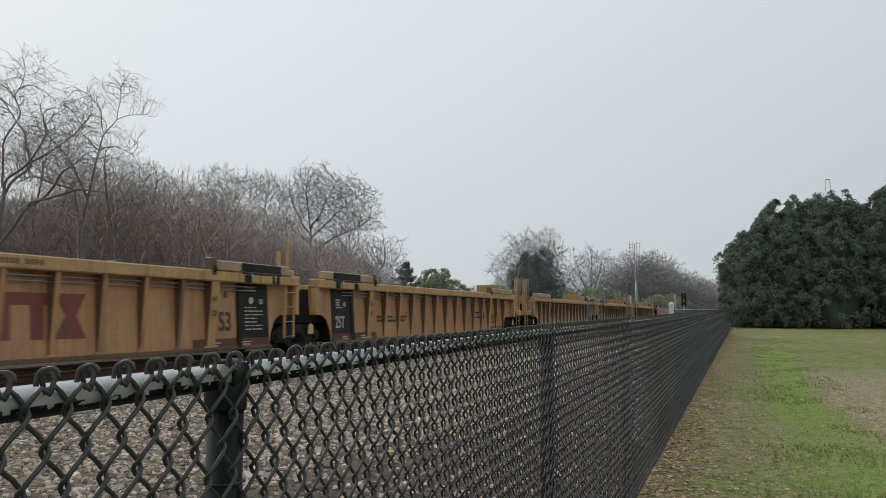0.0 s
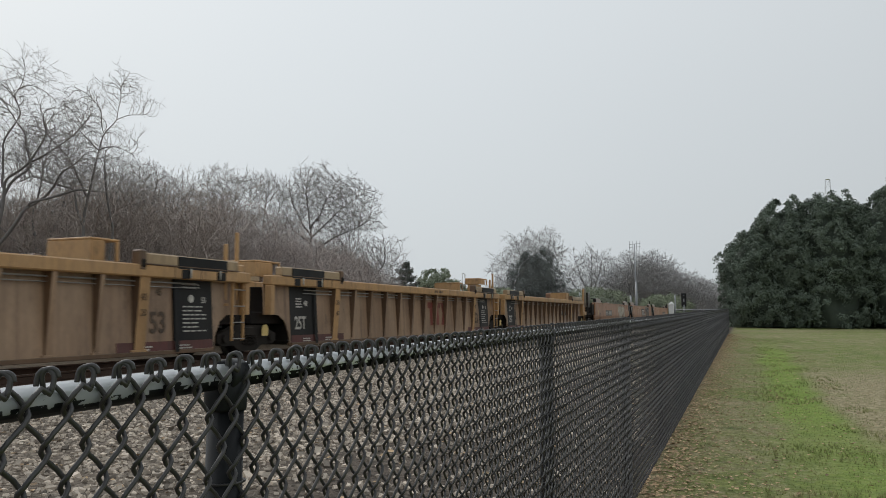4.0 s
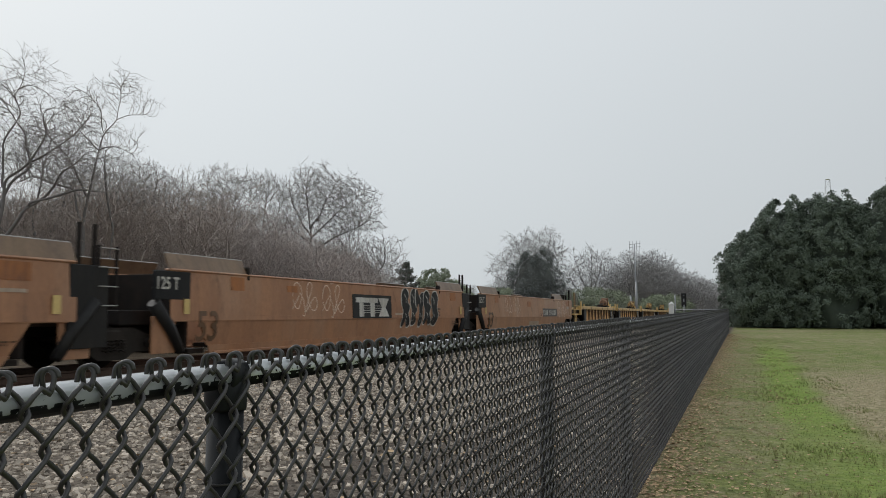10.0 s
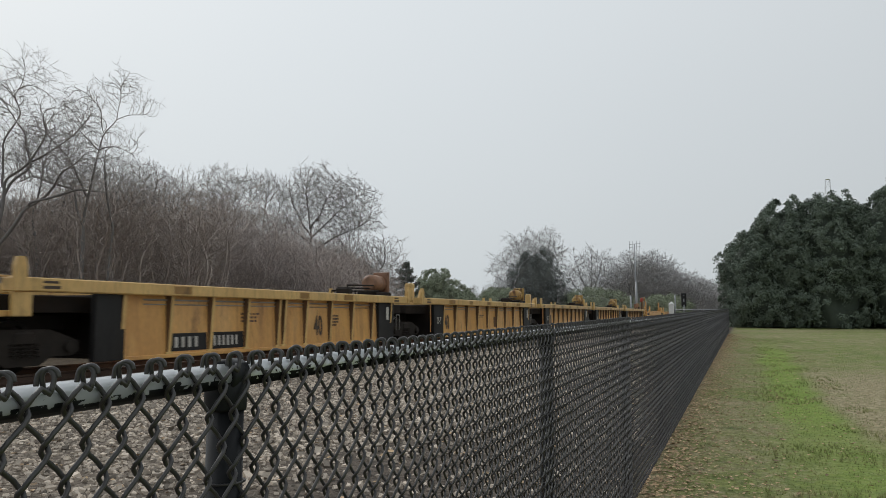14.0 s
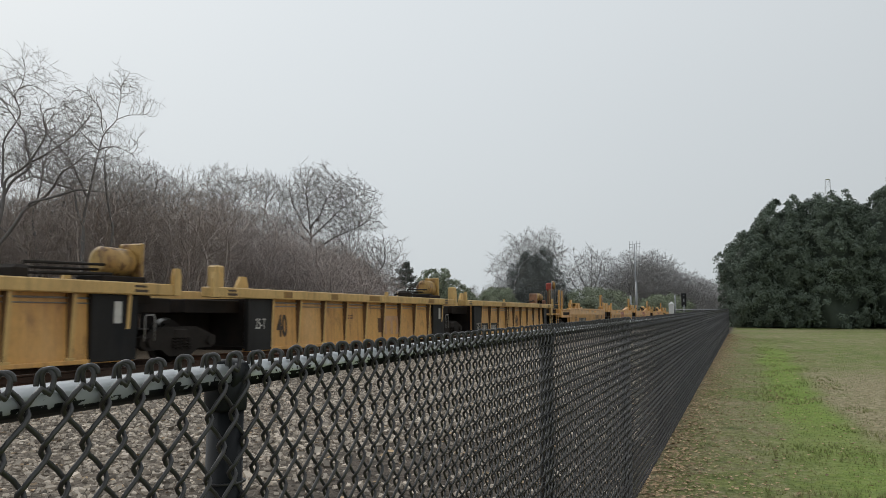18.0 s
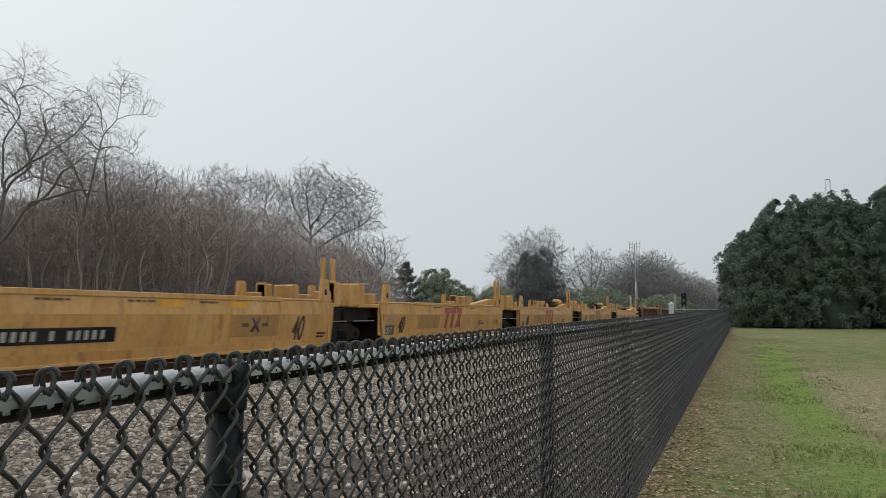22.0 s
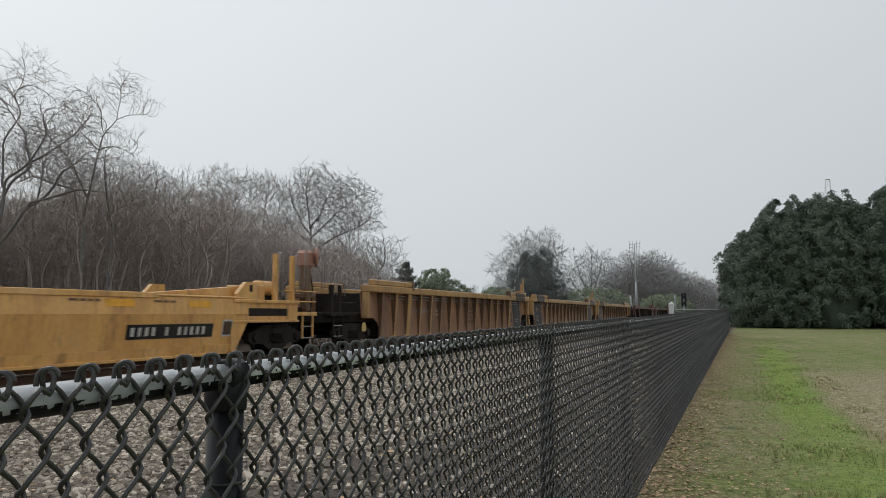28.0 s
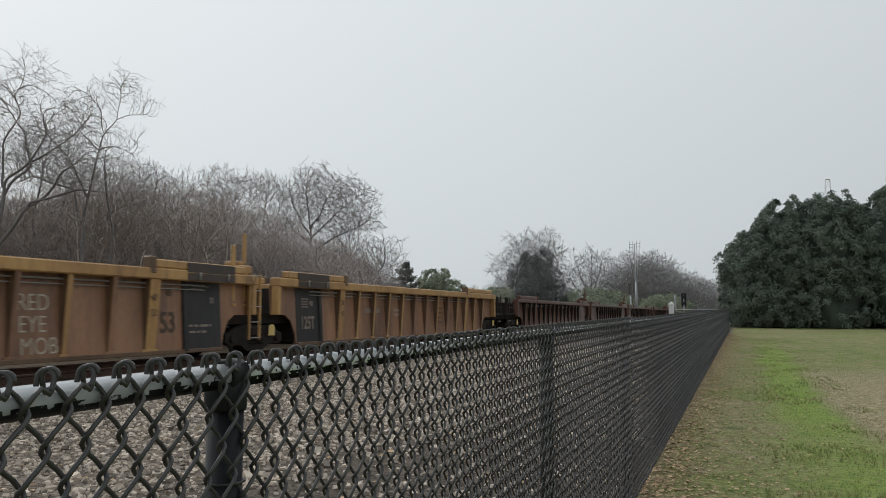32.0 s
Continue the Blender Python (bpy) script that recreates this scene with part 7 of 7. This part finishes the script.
def left_woods():
    bare_tree("bare tree with a crooked leaning stem forking high up", 12, facing(-47.3, 27.0), [
        [(-0.05, -0.2), (0.0, 3.0), (0.0, 5.0), (0.30, 6.55), (0.44, 7.33), (0.60, 7.94), (1.09, 8.46), (1.47, 8.64), (2.10, 8.62), (2.40, 8.5)],
        [(1.05, 8.42), (1.17, 9.25), (1.39, 9.67), (1.61, 10.1)],
        [(1.17, 9.25), (1.12, 9.7), (1.23, 10.1)],
        [(0.42, 7.3), (0.0, 7.94), (-0.26, 8.46), (-0.7, 8.8)],
        [(0.58, 7.9), (0.56, 8.8), (0.26, 9.25), (-0.1, 9.4)],
        [(0.5, 7.35), (1.05, 7.36), (1.45, 7.3), (1.65, 7.15)],
        [(0.95, -0.2), (0.98, 4.5), (0.87, 6.2), (0.62, 7.25)],
        [(-0.05, 4.6), (-0.6, 6.0), (-1.6, 6.3), (-2.8, 6.0)],
        [(0.1, 5.6), (-0.5, 7.0), (-1.2, 7.9)],
    ], [(1.3, 9.6, 0.75, 0.65), (1.95, 8.95, 0.6, 0.4), (-0.2, 8.9, 0.95, 0.85), (0.45, 9.2, 0.7, 0.7), (1.5, 7.55, 0.6, 0.45), (0.2, 7.2, 1.4, 0.9), (-1.4, 7.2, 1.3, 1.1)],
        n=4200, step=0.14, tip=0.005, trunk=0.12, taper=1.9, twig_len=0.40, twigs=0.45, up=0.24, keep_on=0.95, wander=0.16, bend=0.03, ragged=0.6)
    bare_tree("tall bare tree with wide limbs sweeping sideways", 11, facing(-52.6, 26.0), [
        [(0.0, -0.2), (0.0, 2.6), (0.05, 4.1), (0.29, 6.1), (1.13, 6.69), (1.98, 7.19), (2.8, 7.85), (3.3, 8.6)],
        [(0.1, 4.6), (0.48, 6.0), (0.87, 6.69), (0.47, 7.95), (0.3, 8.7)],
        [(0.2, 5.7), (-0.1, 7.56), (0.29, 8.63), (0.72, 9.29), (1.22, 9.9), (1.7, 10.4)],
        [(0.72, 9.29), (0.9, 10.0), (1.07, 10.5)],
        [(0.0, 5.0), (-0.9, 7.2), (-1.3, 9.4)],
        [(1.13, 6.69), (1.7, 7.7), (1.8, 8.6)],
        [(0.0, 3.6), (1.4, 5.2), (3.0, 5.7), (4.2, 5.6)],
        [(1.4, 5.2), (2.4, 6.3), (3.4, 6.9)],
    ], [(1.15, 9.7, 0.95, 0.85), (0.3, 8.5, 1.2, 1.2), (1.6, 7.9, 1.2, 0.9), (2.6, 8.0, 1.0, 0.9), (-0.9, 9.4, 1.2, 1.2), (2.8, 6.4, 1.6, 0.9), (0.4, 6.8, 1.2, 0.9)],
        n=5200, step=0.15, tip=0.005, trunk=0.125, taper=1.9, twig_len=0.44, twigs=0.45, up=0.24, keep_on=0.95, wander=0.16, bend=0.03, ragged=0.6)
    bare_tree("bare tree with low crossing limbs in the brush", 14, facing(-50.2, 31.0), [
        [(0.0, -0.2), (0.1, 3.0), (-0.2, 5.4), (0.2, 7.6), (0.5, 8.8)],
        [(0.1, 3.2), (1.0, 5.2), (1.6, 7.0)],
        [(0.0, 3.6), (-1.4, 5.0), (-2.4, 6.6), (-2.8, 8.0)],
        [(0.05, 2.8), (2.2, 4.8), (4.2, 6.0), (5.0, 6.2)],
    ], [(0.2, 8.0, 1.7, 1.4), (-2.0, 7.2, 1.3, 1.2), (1.8, 6.6, 1.6, 1.1), (4.0, 6.0, 1.4, 0.8)], n=3600, step=0.17, tip=0.0055, trunk=0.11, twig_len=0.42, twigs=0.45, up=0.24, keep_on=0.95, wander=0.16, bend=0.03)
    bare_tree("round-headed bare hardwood with upswept limbs", 15, facing(-31.6, 55.0), [
        [(0.0, -0.2), (0.05, 3.0), (0.0, 5.3), (-0.12, 7.35), (-0.29, 8.9), (-0.5, 10.7)],
        [(-0.12, 7.2), (-1.0, 8.46), (-1.6, 10.1)],
        [(-0.1, 7.0), (0.94, 8.05), (2.17, 9.0), (3.6, 10.1)],
        [(-0.15, 7.6), (0.53, 8.67), (1.35, 10.3), (2.0, 11.3)],
        [(0.0, 5.9), (1.56, 7.0), (3.2, 7.85), (4.3, 8.3)],
        [(0.0, 6.4), (-1.3, 7.4), (-2.0, 8.4)],
    ], [(0.2, 10.1, 2.3, 2.2), (2.6, 9.7, 1.9, 1.8), (-1.1, 9.8, 1.5, 1.7), (3.4, 8.1, 1.5, 0.9), (-1.5, 8.2, 1.1, 1.0), (0.8, 8.2, 1.8, 1.1), (2.2, 8.3, 1.6, 1.1)],
        n=12000, step=0.19, tip=0.0095, trunk=0.24, twig_len=0.5, twigs=0.8, taper=2.2, depth=1.0, wander=0.17, bend=0.04)
    bare_tree("slender bare tree with a hazy fan-shaped top", 16, facing(-35.1, 57.0), [
        [(0.0, -0.2), (-0.1, 5.0), (-0.1, 8.0), (0.1, 10.0)],
        [(-0.1, 6.4), (-0.9, 8.8), (-1.3, 10.4)],
        [(-0.1, 6.0), (0.9, 8.6), (1.3, 9.8)],
    ], [(-0.1, 10.8, 1.75, 1.3), (0.2, 8.6, 1.6, 1.4)], n=3400, step=0.21, tip=0.0095, trunk=0.14, twig_len=0.5, depth=1.0)
    bare_tree("slender bare tree above the brush", 19, facing(-38.2, 50.0), [
        [(0.0, -0.2), (0.1, 4.6), (0.0, 8.0), (0.2, 10.0)],
        [(0.1, 5.6), (0.9, 8.0), (1.1, 9.6)],
        [(0.1, 5.0), (-0.7, 7.8), (-1.0, 9.6)],
    ], [(0.1, 9.6, 1.7, 1.6), (0.0, 7.4, 1.7, 1.6)], n=3200, step=0.21, tip=0.009, trunk=0.13, twig_len=0.6, up=0.3)
    bare_tree("bare tree standing in brown brush", 13, facing(-43.4, 37.0), [
        [(0.0, -0.2), (0.0, 3.0), (0.2, 5.4), (0.4, 7.2)], [(0.1, 4.0), (1.3, 5.8), (1.8, 6.8)], [(0.05, 3.6), (-1.2, 5.6), (-1.6, 6.8)],
    ], [(0.0, 7.0, 2.2, 1.7)], n=3200, step=0.17, tip=0.007, trunk=0.12, twig_len=0.5)
    bare_tree("low dense bare grey tree", 17, facing(-28.5, 54.0), [
        [(0.0, -0.2), (-0.1, 1.6), (-0.3, 3.4), (-0.4, 5.0)], [(-0.05, 1.2), (1.2, 3.4), (2.2, 5.0)], [(-0.05, 1.4), (-1.5, 3.2), (-2.4, 4.6)], [(0.1, 1.9), (2.0, 3.4), (3.2, 4.0)],
    ], [(-0.6, 6.2, 1.9, 1.5), (1.7, 5.6, 1.7, 1.5), (-2.2, 5.4, 1.5, 1.5), (0.4, 3.8, 3.2, 1.5)], n=5600, step=0.21, tip=0.0105, trunk=0.15, twig_len=0.45)
    bare_tree("thin bare grey sapling", 18, facing(-26.1, 58.0), [
        [(0.0, -0.2), (0.0, 2.6), (0.3, 4.6), (0.5, 6.0)], [(0.1, 3.4), (1.0, 4.8), (1.6, 5.8)], [(0.05, 2.8), (-0.6, 4.4)],
    ], [(0.4, 5.2, 1.5, 1.2)], n=300, step=0.3, tip=0.009, trunk=0.05, twig_len=0.8, twigs=0.6)
    rng = random.Random(77)
    kinds = []
    for k in range(8):
        stem, twig = brush_shapes(100 + k)
        ob = empty("brush_thicket")
        tint = BRUSH if k < 6 else HAZED_BRUSH
        tagged(part("stem", stem, tint, ob), kind="stuff")
        tagged(part("crown", twig, tint, ob), kind="stuff")
        tagged(ob, ("tall leafless brown brush of many thin stems" if k < 6 else "tall leafless brown brush of many thin stems, paled for haze"), "shrub", group="brush along the railway")
        kinds.append(ob)
    first = set()
    # how high the brush stands over the eye, by azimuth, as a slope
    rise = ((-62, 0.185), (-46.0, 0.200), (-44.6, 0.208), (-42.0, 0.214), (-40.0, 0.202), (-38.5, 0.186), (-36.8, 0.184), (-35.0, 0.160), (-33.0, 0.138), (-30.0, 0.115), (-28.2, 0.100), (-26.5, 0.060))
    count = 134
    for i in range(count):
        az = -60 + 33.4 * (i + rng.random()) / count if i % 9 else rng.uniform(-57, -45.5)
        depth = rng.choice((29, 33, 37, 41, 46)) + rng.uniform(-2, 2) + max(0, (az + 45)) * 0.6
        if i % 7 == 3:
            az = rng.uniform(-34.5, -27.5)
            depth = rng.uniform(46, 58)
        x, y = bearing(az, depth)
        for (a0, r0), (a1, r1) in zip(rise, rise[1:]):
            if a0 <= az < a1:
                slope = r0 + (r1 - r0) * (az - a0) / (a1 - a0)
        s = (1.41 + depth * slope) / 8.0 * rng.uniform(0.78, 1.02)
        k = i % 6 if az < -38.5 else 6 + i % 2
        m = on_ground(x, y, rng.uniform(0, 360))
        if k not in first:
            first.add(k)
            kinds[k].matrix_world = m
            ob = kinds[k]
        else:
            ob = copy_thing(kinds[k], m)
        w = rng.uniform(0.9, 1.15)
        ob.scale = (w, w, s)


def far_woods():
    conifer("dark ragged cedar with drooping boughs", 31, on_ground(*bearing(-24.6, 70.0)), 6.3, 2.3, PINE)
    for az, depth, h, r, seed, mat, lab in (
        (-22.25, 80.0, 6.0, 2.5, 32, SPRING, "small round tree in fresh leaf"),
        (-20.4, 84.0, 4.2, 2.0, 38, SPRING, "small rounded fresh-green shrub"),
        (-14.9, 112.0, 10.9, 4.3, 33, IVY, "dense dark evergreen covered in ivy"),
        (-28.2, 62.0, 5.6, 2.3, 34, PINE, "dark evergreen among bare trees"),
        (-17.7, 108.0, 5.2, 3.2, 35, SPRING, "low green thicket by the line"),
        (-10.4, 112.0, 5.4, 5.2, 36, SPRING, "low dull-green thicket by the line"),
        (-5.6, 118.0, 4.4, 4.0, 37, SPRING, "low dull-green hedge by the line"),
    ):
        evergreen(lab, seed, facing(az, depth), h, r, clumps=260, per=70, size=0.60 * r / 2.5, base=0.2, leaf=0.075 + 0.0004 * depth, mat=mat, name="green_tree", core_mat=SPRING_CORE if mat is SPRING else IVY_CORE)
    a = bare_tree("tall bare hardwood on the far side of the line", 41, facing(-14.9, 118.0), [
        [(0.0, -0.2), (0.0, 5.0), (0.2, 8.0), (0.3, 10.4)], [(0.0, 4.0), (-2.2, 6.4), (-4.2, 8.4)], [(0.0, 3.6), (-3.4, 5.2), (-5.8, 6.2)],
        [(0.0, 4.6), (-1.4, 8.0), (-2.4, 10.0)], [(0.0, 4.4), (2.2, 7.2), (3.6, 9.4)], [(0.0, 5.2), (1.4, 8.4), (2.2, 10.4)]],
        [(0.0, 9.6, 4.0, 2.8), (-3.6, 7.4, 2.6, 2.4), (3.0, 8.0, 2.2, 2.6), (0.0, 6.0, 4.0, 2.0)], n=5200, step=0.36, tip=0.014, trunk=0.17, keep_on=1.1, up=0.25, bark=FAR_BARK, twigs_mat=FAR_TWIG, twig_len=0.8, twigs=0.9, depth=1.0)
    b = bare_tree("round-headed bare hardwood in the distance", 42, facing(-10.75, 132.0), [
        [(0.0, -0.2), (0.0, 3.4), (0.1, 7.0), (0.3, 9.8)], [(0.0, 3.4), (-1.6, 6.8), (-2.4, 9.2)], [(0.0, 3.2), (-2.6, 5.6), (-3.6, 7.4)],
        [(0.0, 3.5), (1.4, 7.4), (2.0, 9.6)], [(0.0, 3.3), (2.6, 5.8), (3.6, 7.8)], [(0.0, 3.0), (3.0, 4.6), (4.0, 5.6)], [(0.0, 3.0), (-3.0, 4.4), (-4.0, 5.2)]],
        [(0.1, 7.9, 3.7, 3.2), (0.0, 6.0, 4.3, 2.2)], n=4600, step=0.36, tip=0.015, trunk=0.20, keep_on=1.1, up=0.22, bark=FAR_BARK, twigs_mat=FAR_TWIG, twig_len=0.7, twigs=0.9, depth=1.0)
    rng = random.Random(8)
    for i, (az, depth, s) in enumerate(((-17.6, 124, 0.66), (-19.9, 130, 0.5), (-18.6, 132, 0.45), (-13.0, 142, 0.62), (-8.9, 138, 0.92), (-7.6, 132, 1.0), (-7.0, 142, 0.9),
                                        (-6.2, 136, 1.02), (-5.2, 142, 0.94), (-4.3, 146, 0.80), (-3.4, 148, 0.70), (-2.4, 150, 0.66), (-1.5, 150, 0.62), (-0.9, 120, 0.52),
                                        (-8.4, 165, 1.0), (-6.6, 168, 1.05), (-4.7, 170, 0.96), (-3.0, 172, 0.8), (-16.2, 136, 0.72), (0.4, 110, 0.55), (-0.2, 130, 0.6))):
        c = copy_thing(a if i % 2 else b, on_ground(*bearing(az, depth), rng.uniform(0, 360)))
        c.scale = (s, s, s)
    a.scale, b.scale = (1.1, 1.1, 1.18), (1.08, 1.08, 1.15)
    stem, twig = brush_shapes(120, 800, 0.36, 0.015)
    far = empty("brush_thicket")
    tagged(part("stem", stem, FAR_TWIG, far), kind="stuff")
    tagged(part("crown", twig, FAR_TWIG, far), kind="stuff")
    tagged(far, "leafless brush far along the line, greyed for haze", "shrub", group="brush along the railway")
    far.matrix_world = on_ground(*bearing(-19.3, 140))
    far.scale = (1.8, 1.8, 0.6)
    for i in range(84):
        az, depth = -19 + 19.8 * i / 84, 146 + rng.uniform(-12, 22)
        c = copy_thing(far, on_ground(*bearing(az, depth), rng.uniform(0, 360)))
        c.scale = (1.8, 1.8, rng.uniform(0.55, 0.95) * (0.6 if az < -13 else 0.8 if az < -9 else 1.0))


def hollies():
    for x, y, h, r, seed in ((0.75, 57.0, 6.6, 2.2, 51), (2.5, 57.4, 8.5, 2.5, 52), (5.4, 57.0, 9.0, 2.6, 53), (9.4, 57.6, 9.4, 2.8, 54), (13.9, 57.0, 10.0, 2.9, 55), (18.4, 57.5, 9.8, 3.1, 56),
                             (1.6, 60.0, 7.4, 2.6, 57), (4.2, 60.5, 8.3, 2.6, 58), (7.6, 60.0, 8.4, 2.7, 59)):
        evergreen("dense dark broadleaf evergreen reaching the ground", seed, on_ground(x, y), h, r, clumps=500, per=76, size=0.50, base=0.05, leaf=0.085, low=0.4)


left_woods()
far_woods()
hollies()


# ---- things along the line ----
def antenna_mast():
    x, y = bearing(-7.50, 98.0)
    z = ground_z(x, y)
    ma = empty("antenna_mast", pose(x, y, z))
    part("pole", Shape().tube([(0, 0, -0.2), (0, 0, 5.3), (0, 0, 10.4)], [0.10, 0.085, 0.05], 10), GREY_STEEL, ma)
    for k, zz in enumerate((10.35, 9.95)):
        part("cross_arm", Shape().cyl((-0.75, 0.3, zz), (0.75, -0.3, zz), 0.03, 6), GREY_STEEL, ma)
    for k in (-0.7, -0.25, 0.25, 0.7):
        part("antenna_rod", Shape().cyl((k, -k * 0.4, 9.6), (k, -k * 0.4, 10.75), 0.025, 6), GREY_STEEL, ma)
    tagged(ma, "slim grey steel mast with a small antenna array", "mast")
    po = empty("steel_post", pose(*bearing(-7.45, 96.0), z))
    part("pole", Shape().tube([(0, 0, -0.2), (0, 0, 5.4)], [0.14, 0.13], 12), GREY_STEEL, po)
    part("cap", Shape().tube([(0, 0, 5.4), (0, 0, 5.46), (0, 0, 5.5)], [0.14, 0.12, 0.04], 12), GREY_STEEL, po)
    tagged(po, "plain pale grey steel post beside the line", "post")
    p2 = empty("steel_post", pose(*bearing(-7.85, 90.0), z))
    part("pole", Shape().tube([(0, 0, -0.2), (0, 0, 3.4)], [0.08, 0.08], 10), GREY_STEEL, p2)
    part("cap", Shape().tube([(0, 0, 3.4), (0, 0, 3.44), (0, 0, 3.47)], [0.08, 0.07, 0.02], 10), GREY_STEEL, p2)
    tagged(p2, "thin pale grey steel post beside the line", "post")


def signal():
    x, y = bearing(-4.15, 82.0)
    si = empty("railway_signal", pose(x, y, ground_z(x, y)))
    part("mast", Shape().tube([(0, 0, -0.2), (0, 0, 3.2)], 0.07, 10), GREY_STEEL, si)
    part("base", Shape().box(-0.25, 0.25, -0.25, 0.25, -0.1, 0.35, 0.04), GREY_STEEL, si)
    bp = part("backboard", Shape().box(-0.26, 0.26, -0.03, 0.03, 2.0, 3.45, 0.03), SIGNAL_BLACK, si, "black signal backboard")
    for z in (2.35, 3.0):
        hd = part("signal_head", Shape().tube([(0, -0.03, z), (0, -0.2, z)], [0.15, 0.15], 14), SIGNAL_BLACK, bp)
        hd["label"] = "unlit round signal head"
        vis = [(0.16 * math.cos(a), -0.2, z + 0.16 * math.sin(a)) for a in np.linspace(0, math.pi, 9)]
        part("visor", Shape().tube(vis, 0.02, 5), SIGNAL_BLACK, bp)
    part("ladder", Shape().box(0.12, 0.15, 0.2, 0.23, 0, 3.1).box(-0.15, -0.12, 0.2, 0.23, 0, 3.1), GREY_STEEL, si)
    tagged(si, "black two-headed railway signal on a steel mast", "signal")
    x, y = bearing(-4.75, 80.0)
    po = empty("steel_post", pose(x, y, ground_z(x, y)))
    part("pole", Shape().tube([(0, 0, -0.2), (0, 0, 3.3)], 0.06, 8), GREY_STEEL, po)
    part("cap", Shape().tube([(0, 0, 3.3), (0, 0, 3.35)], [0.06, 0.02], 8), GREY_STEEL, po)
    tagged(po, "thin pale steel post beside the signal", "post")


def white_cabinet():
    x, y = bearing(-5.02, 46.0)
    z = ground_z(x, y)
    ca = empty("marker_post", pose(x, y, z))
    part("body", Shape().box(-0.15, 0.15, -0.15, 0.15, -0.1, 1.66, 0.02), WHITE_BOX, ca)
    part("cap", Shape().add([(-0.18, -0.18, 1.66), (0.18, -0.18, 1.66), (0.18, 0.18, 1.66), (-0.18, 0.18, 1.66), (0, 0, 1.84)],
                            [(3, 2, 1, 0), (0, 1, 4), (1, 2, 4), (2, 3, 4), (3, 0, 4)]), WHITE_BOX, ca)
    tagged(ca, "white square marker post with a pointed cap", "post")


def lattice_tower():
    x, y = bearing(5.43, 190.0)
    # very pale base colour: the haze in front of the tower is painted in
    steel = material("hazed_tower_steel", (0.72, 0.73, 0.74), rough=0.6, second=(0.66, 0.67, 0.68))
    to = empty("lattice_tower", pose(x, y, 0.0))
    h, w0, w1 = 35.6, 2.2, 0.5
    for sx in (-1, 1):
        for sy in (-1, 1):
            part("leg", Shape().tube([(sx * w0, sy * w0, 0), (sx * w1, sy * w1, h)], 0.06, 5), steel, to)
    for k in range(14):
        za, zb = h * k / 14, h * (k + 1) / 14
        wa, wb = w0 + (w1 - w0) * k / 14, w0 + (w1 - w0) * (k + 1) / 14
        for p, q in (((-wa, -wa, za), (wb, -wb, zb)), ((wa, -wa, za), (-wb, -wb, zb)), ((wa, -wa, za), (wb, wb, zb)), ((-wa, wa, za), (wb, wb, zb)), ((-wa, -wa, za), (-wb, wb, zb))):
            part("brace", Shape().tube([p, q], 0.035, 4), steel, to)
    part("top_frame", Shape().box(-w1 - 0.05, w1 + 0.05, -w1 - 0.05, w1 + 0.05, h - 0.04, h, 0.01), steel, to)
    tagged(to, "steel lattice tower behind the evergreens, paled for haze", "tower")


antenna_mast()
signal()
white_cabinet()
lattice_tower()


# ---- what moves ----
# seconds by which the train runs ahead of its even pace
AHEAD = {0: 0.006, 1: 0.01, 2: 0.0, 3: 0.0, 4.5: -0.03, 6: -0.06, 7: -0.008, 8: -0.031, 9: 0.038, 10: -0.005, 11: 0.035, 12: 0.02, 13: 0.012, 14: -0.01,
         15.5: 0.0, 17: 0.005, 18: -0.002, 19: 0.008, 20: -0.01, 21: 0.01, 22: -0.01, 23: 0.006, 24: -0.002, 25: -0.016, 26.5: 0.0, 28: 0.034, 29: -0.04, 30: -0.016, 31: -0.014, 32: -0.004}


def motions():
    for car, mid in CARS:
        walk(car, [(float(t), pose(TRACK_X, PLANE_Y + SPEED * (mid - t - d), RAIL_Z)) for t, d in AHEAD.items()])
    # every wheel set turns alike: 11 m/s over its radius
    lead = {}
    for w in WHEELS:
        y = round(w.matrix_local.translation.y, 2)
        if y not in lead:
            rows = []
            for f in range(0, 961):
                t = f / FPS
                rows.append((t, pose(0, y, WHEEL_R, math.degrees(SPEED * t / WHEEL_R) % 360.0)))
            walk(w, rows)
            lead[y] = w.animation_data
        else:
            w.rotation_mode = "QUATERNION"
            keys = w.animation_data_create()
            keys.action = lead[y].action
            keys.action_slot = lead[y].action_slot


motions()
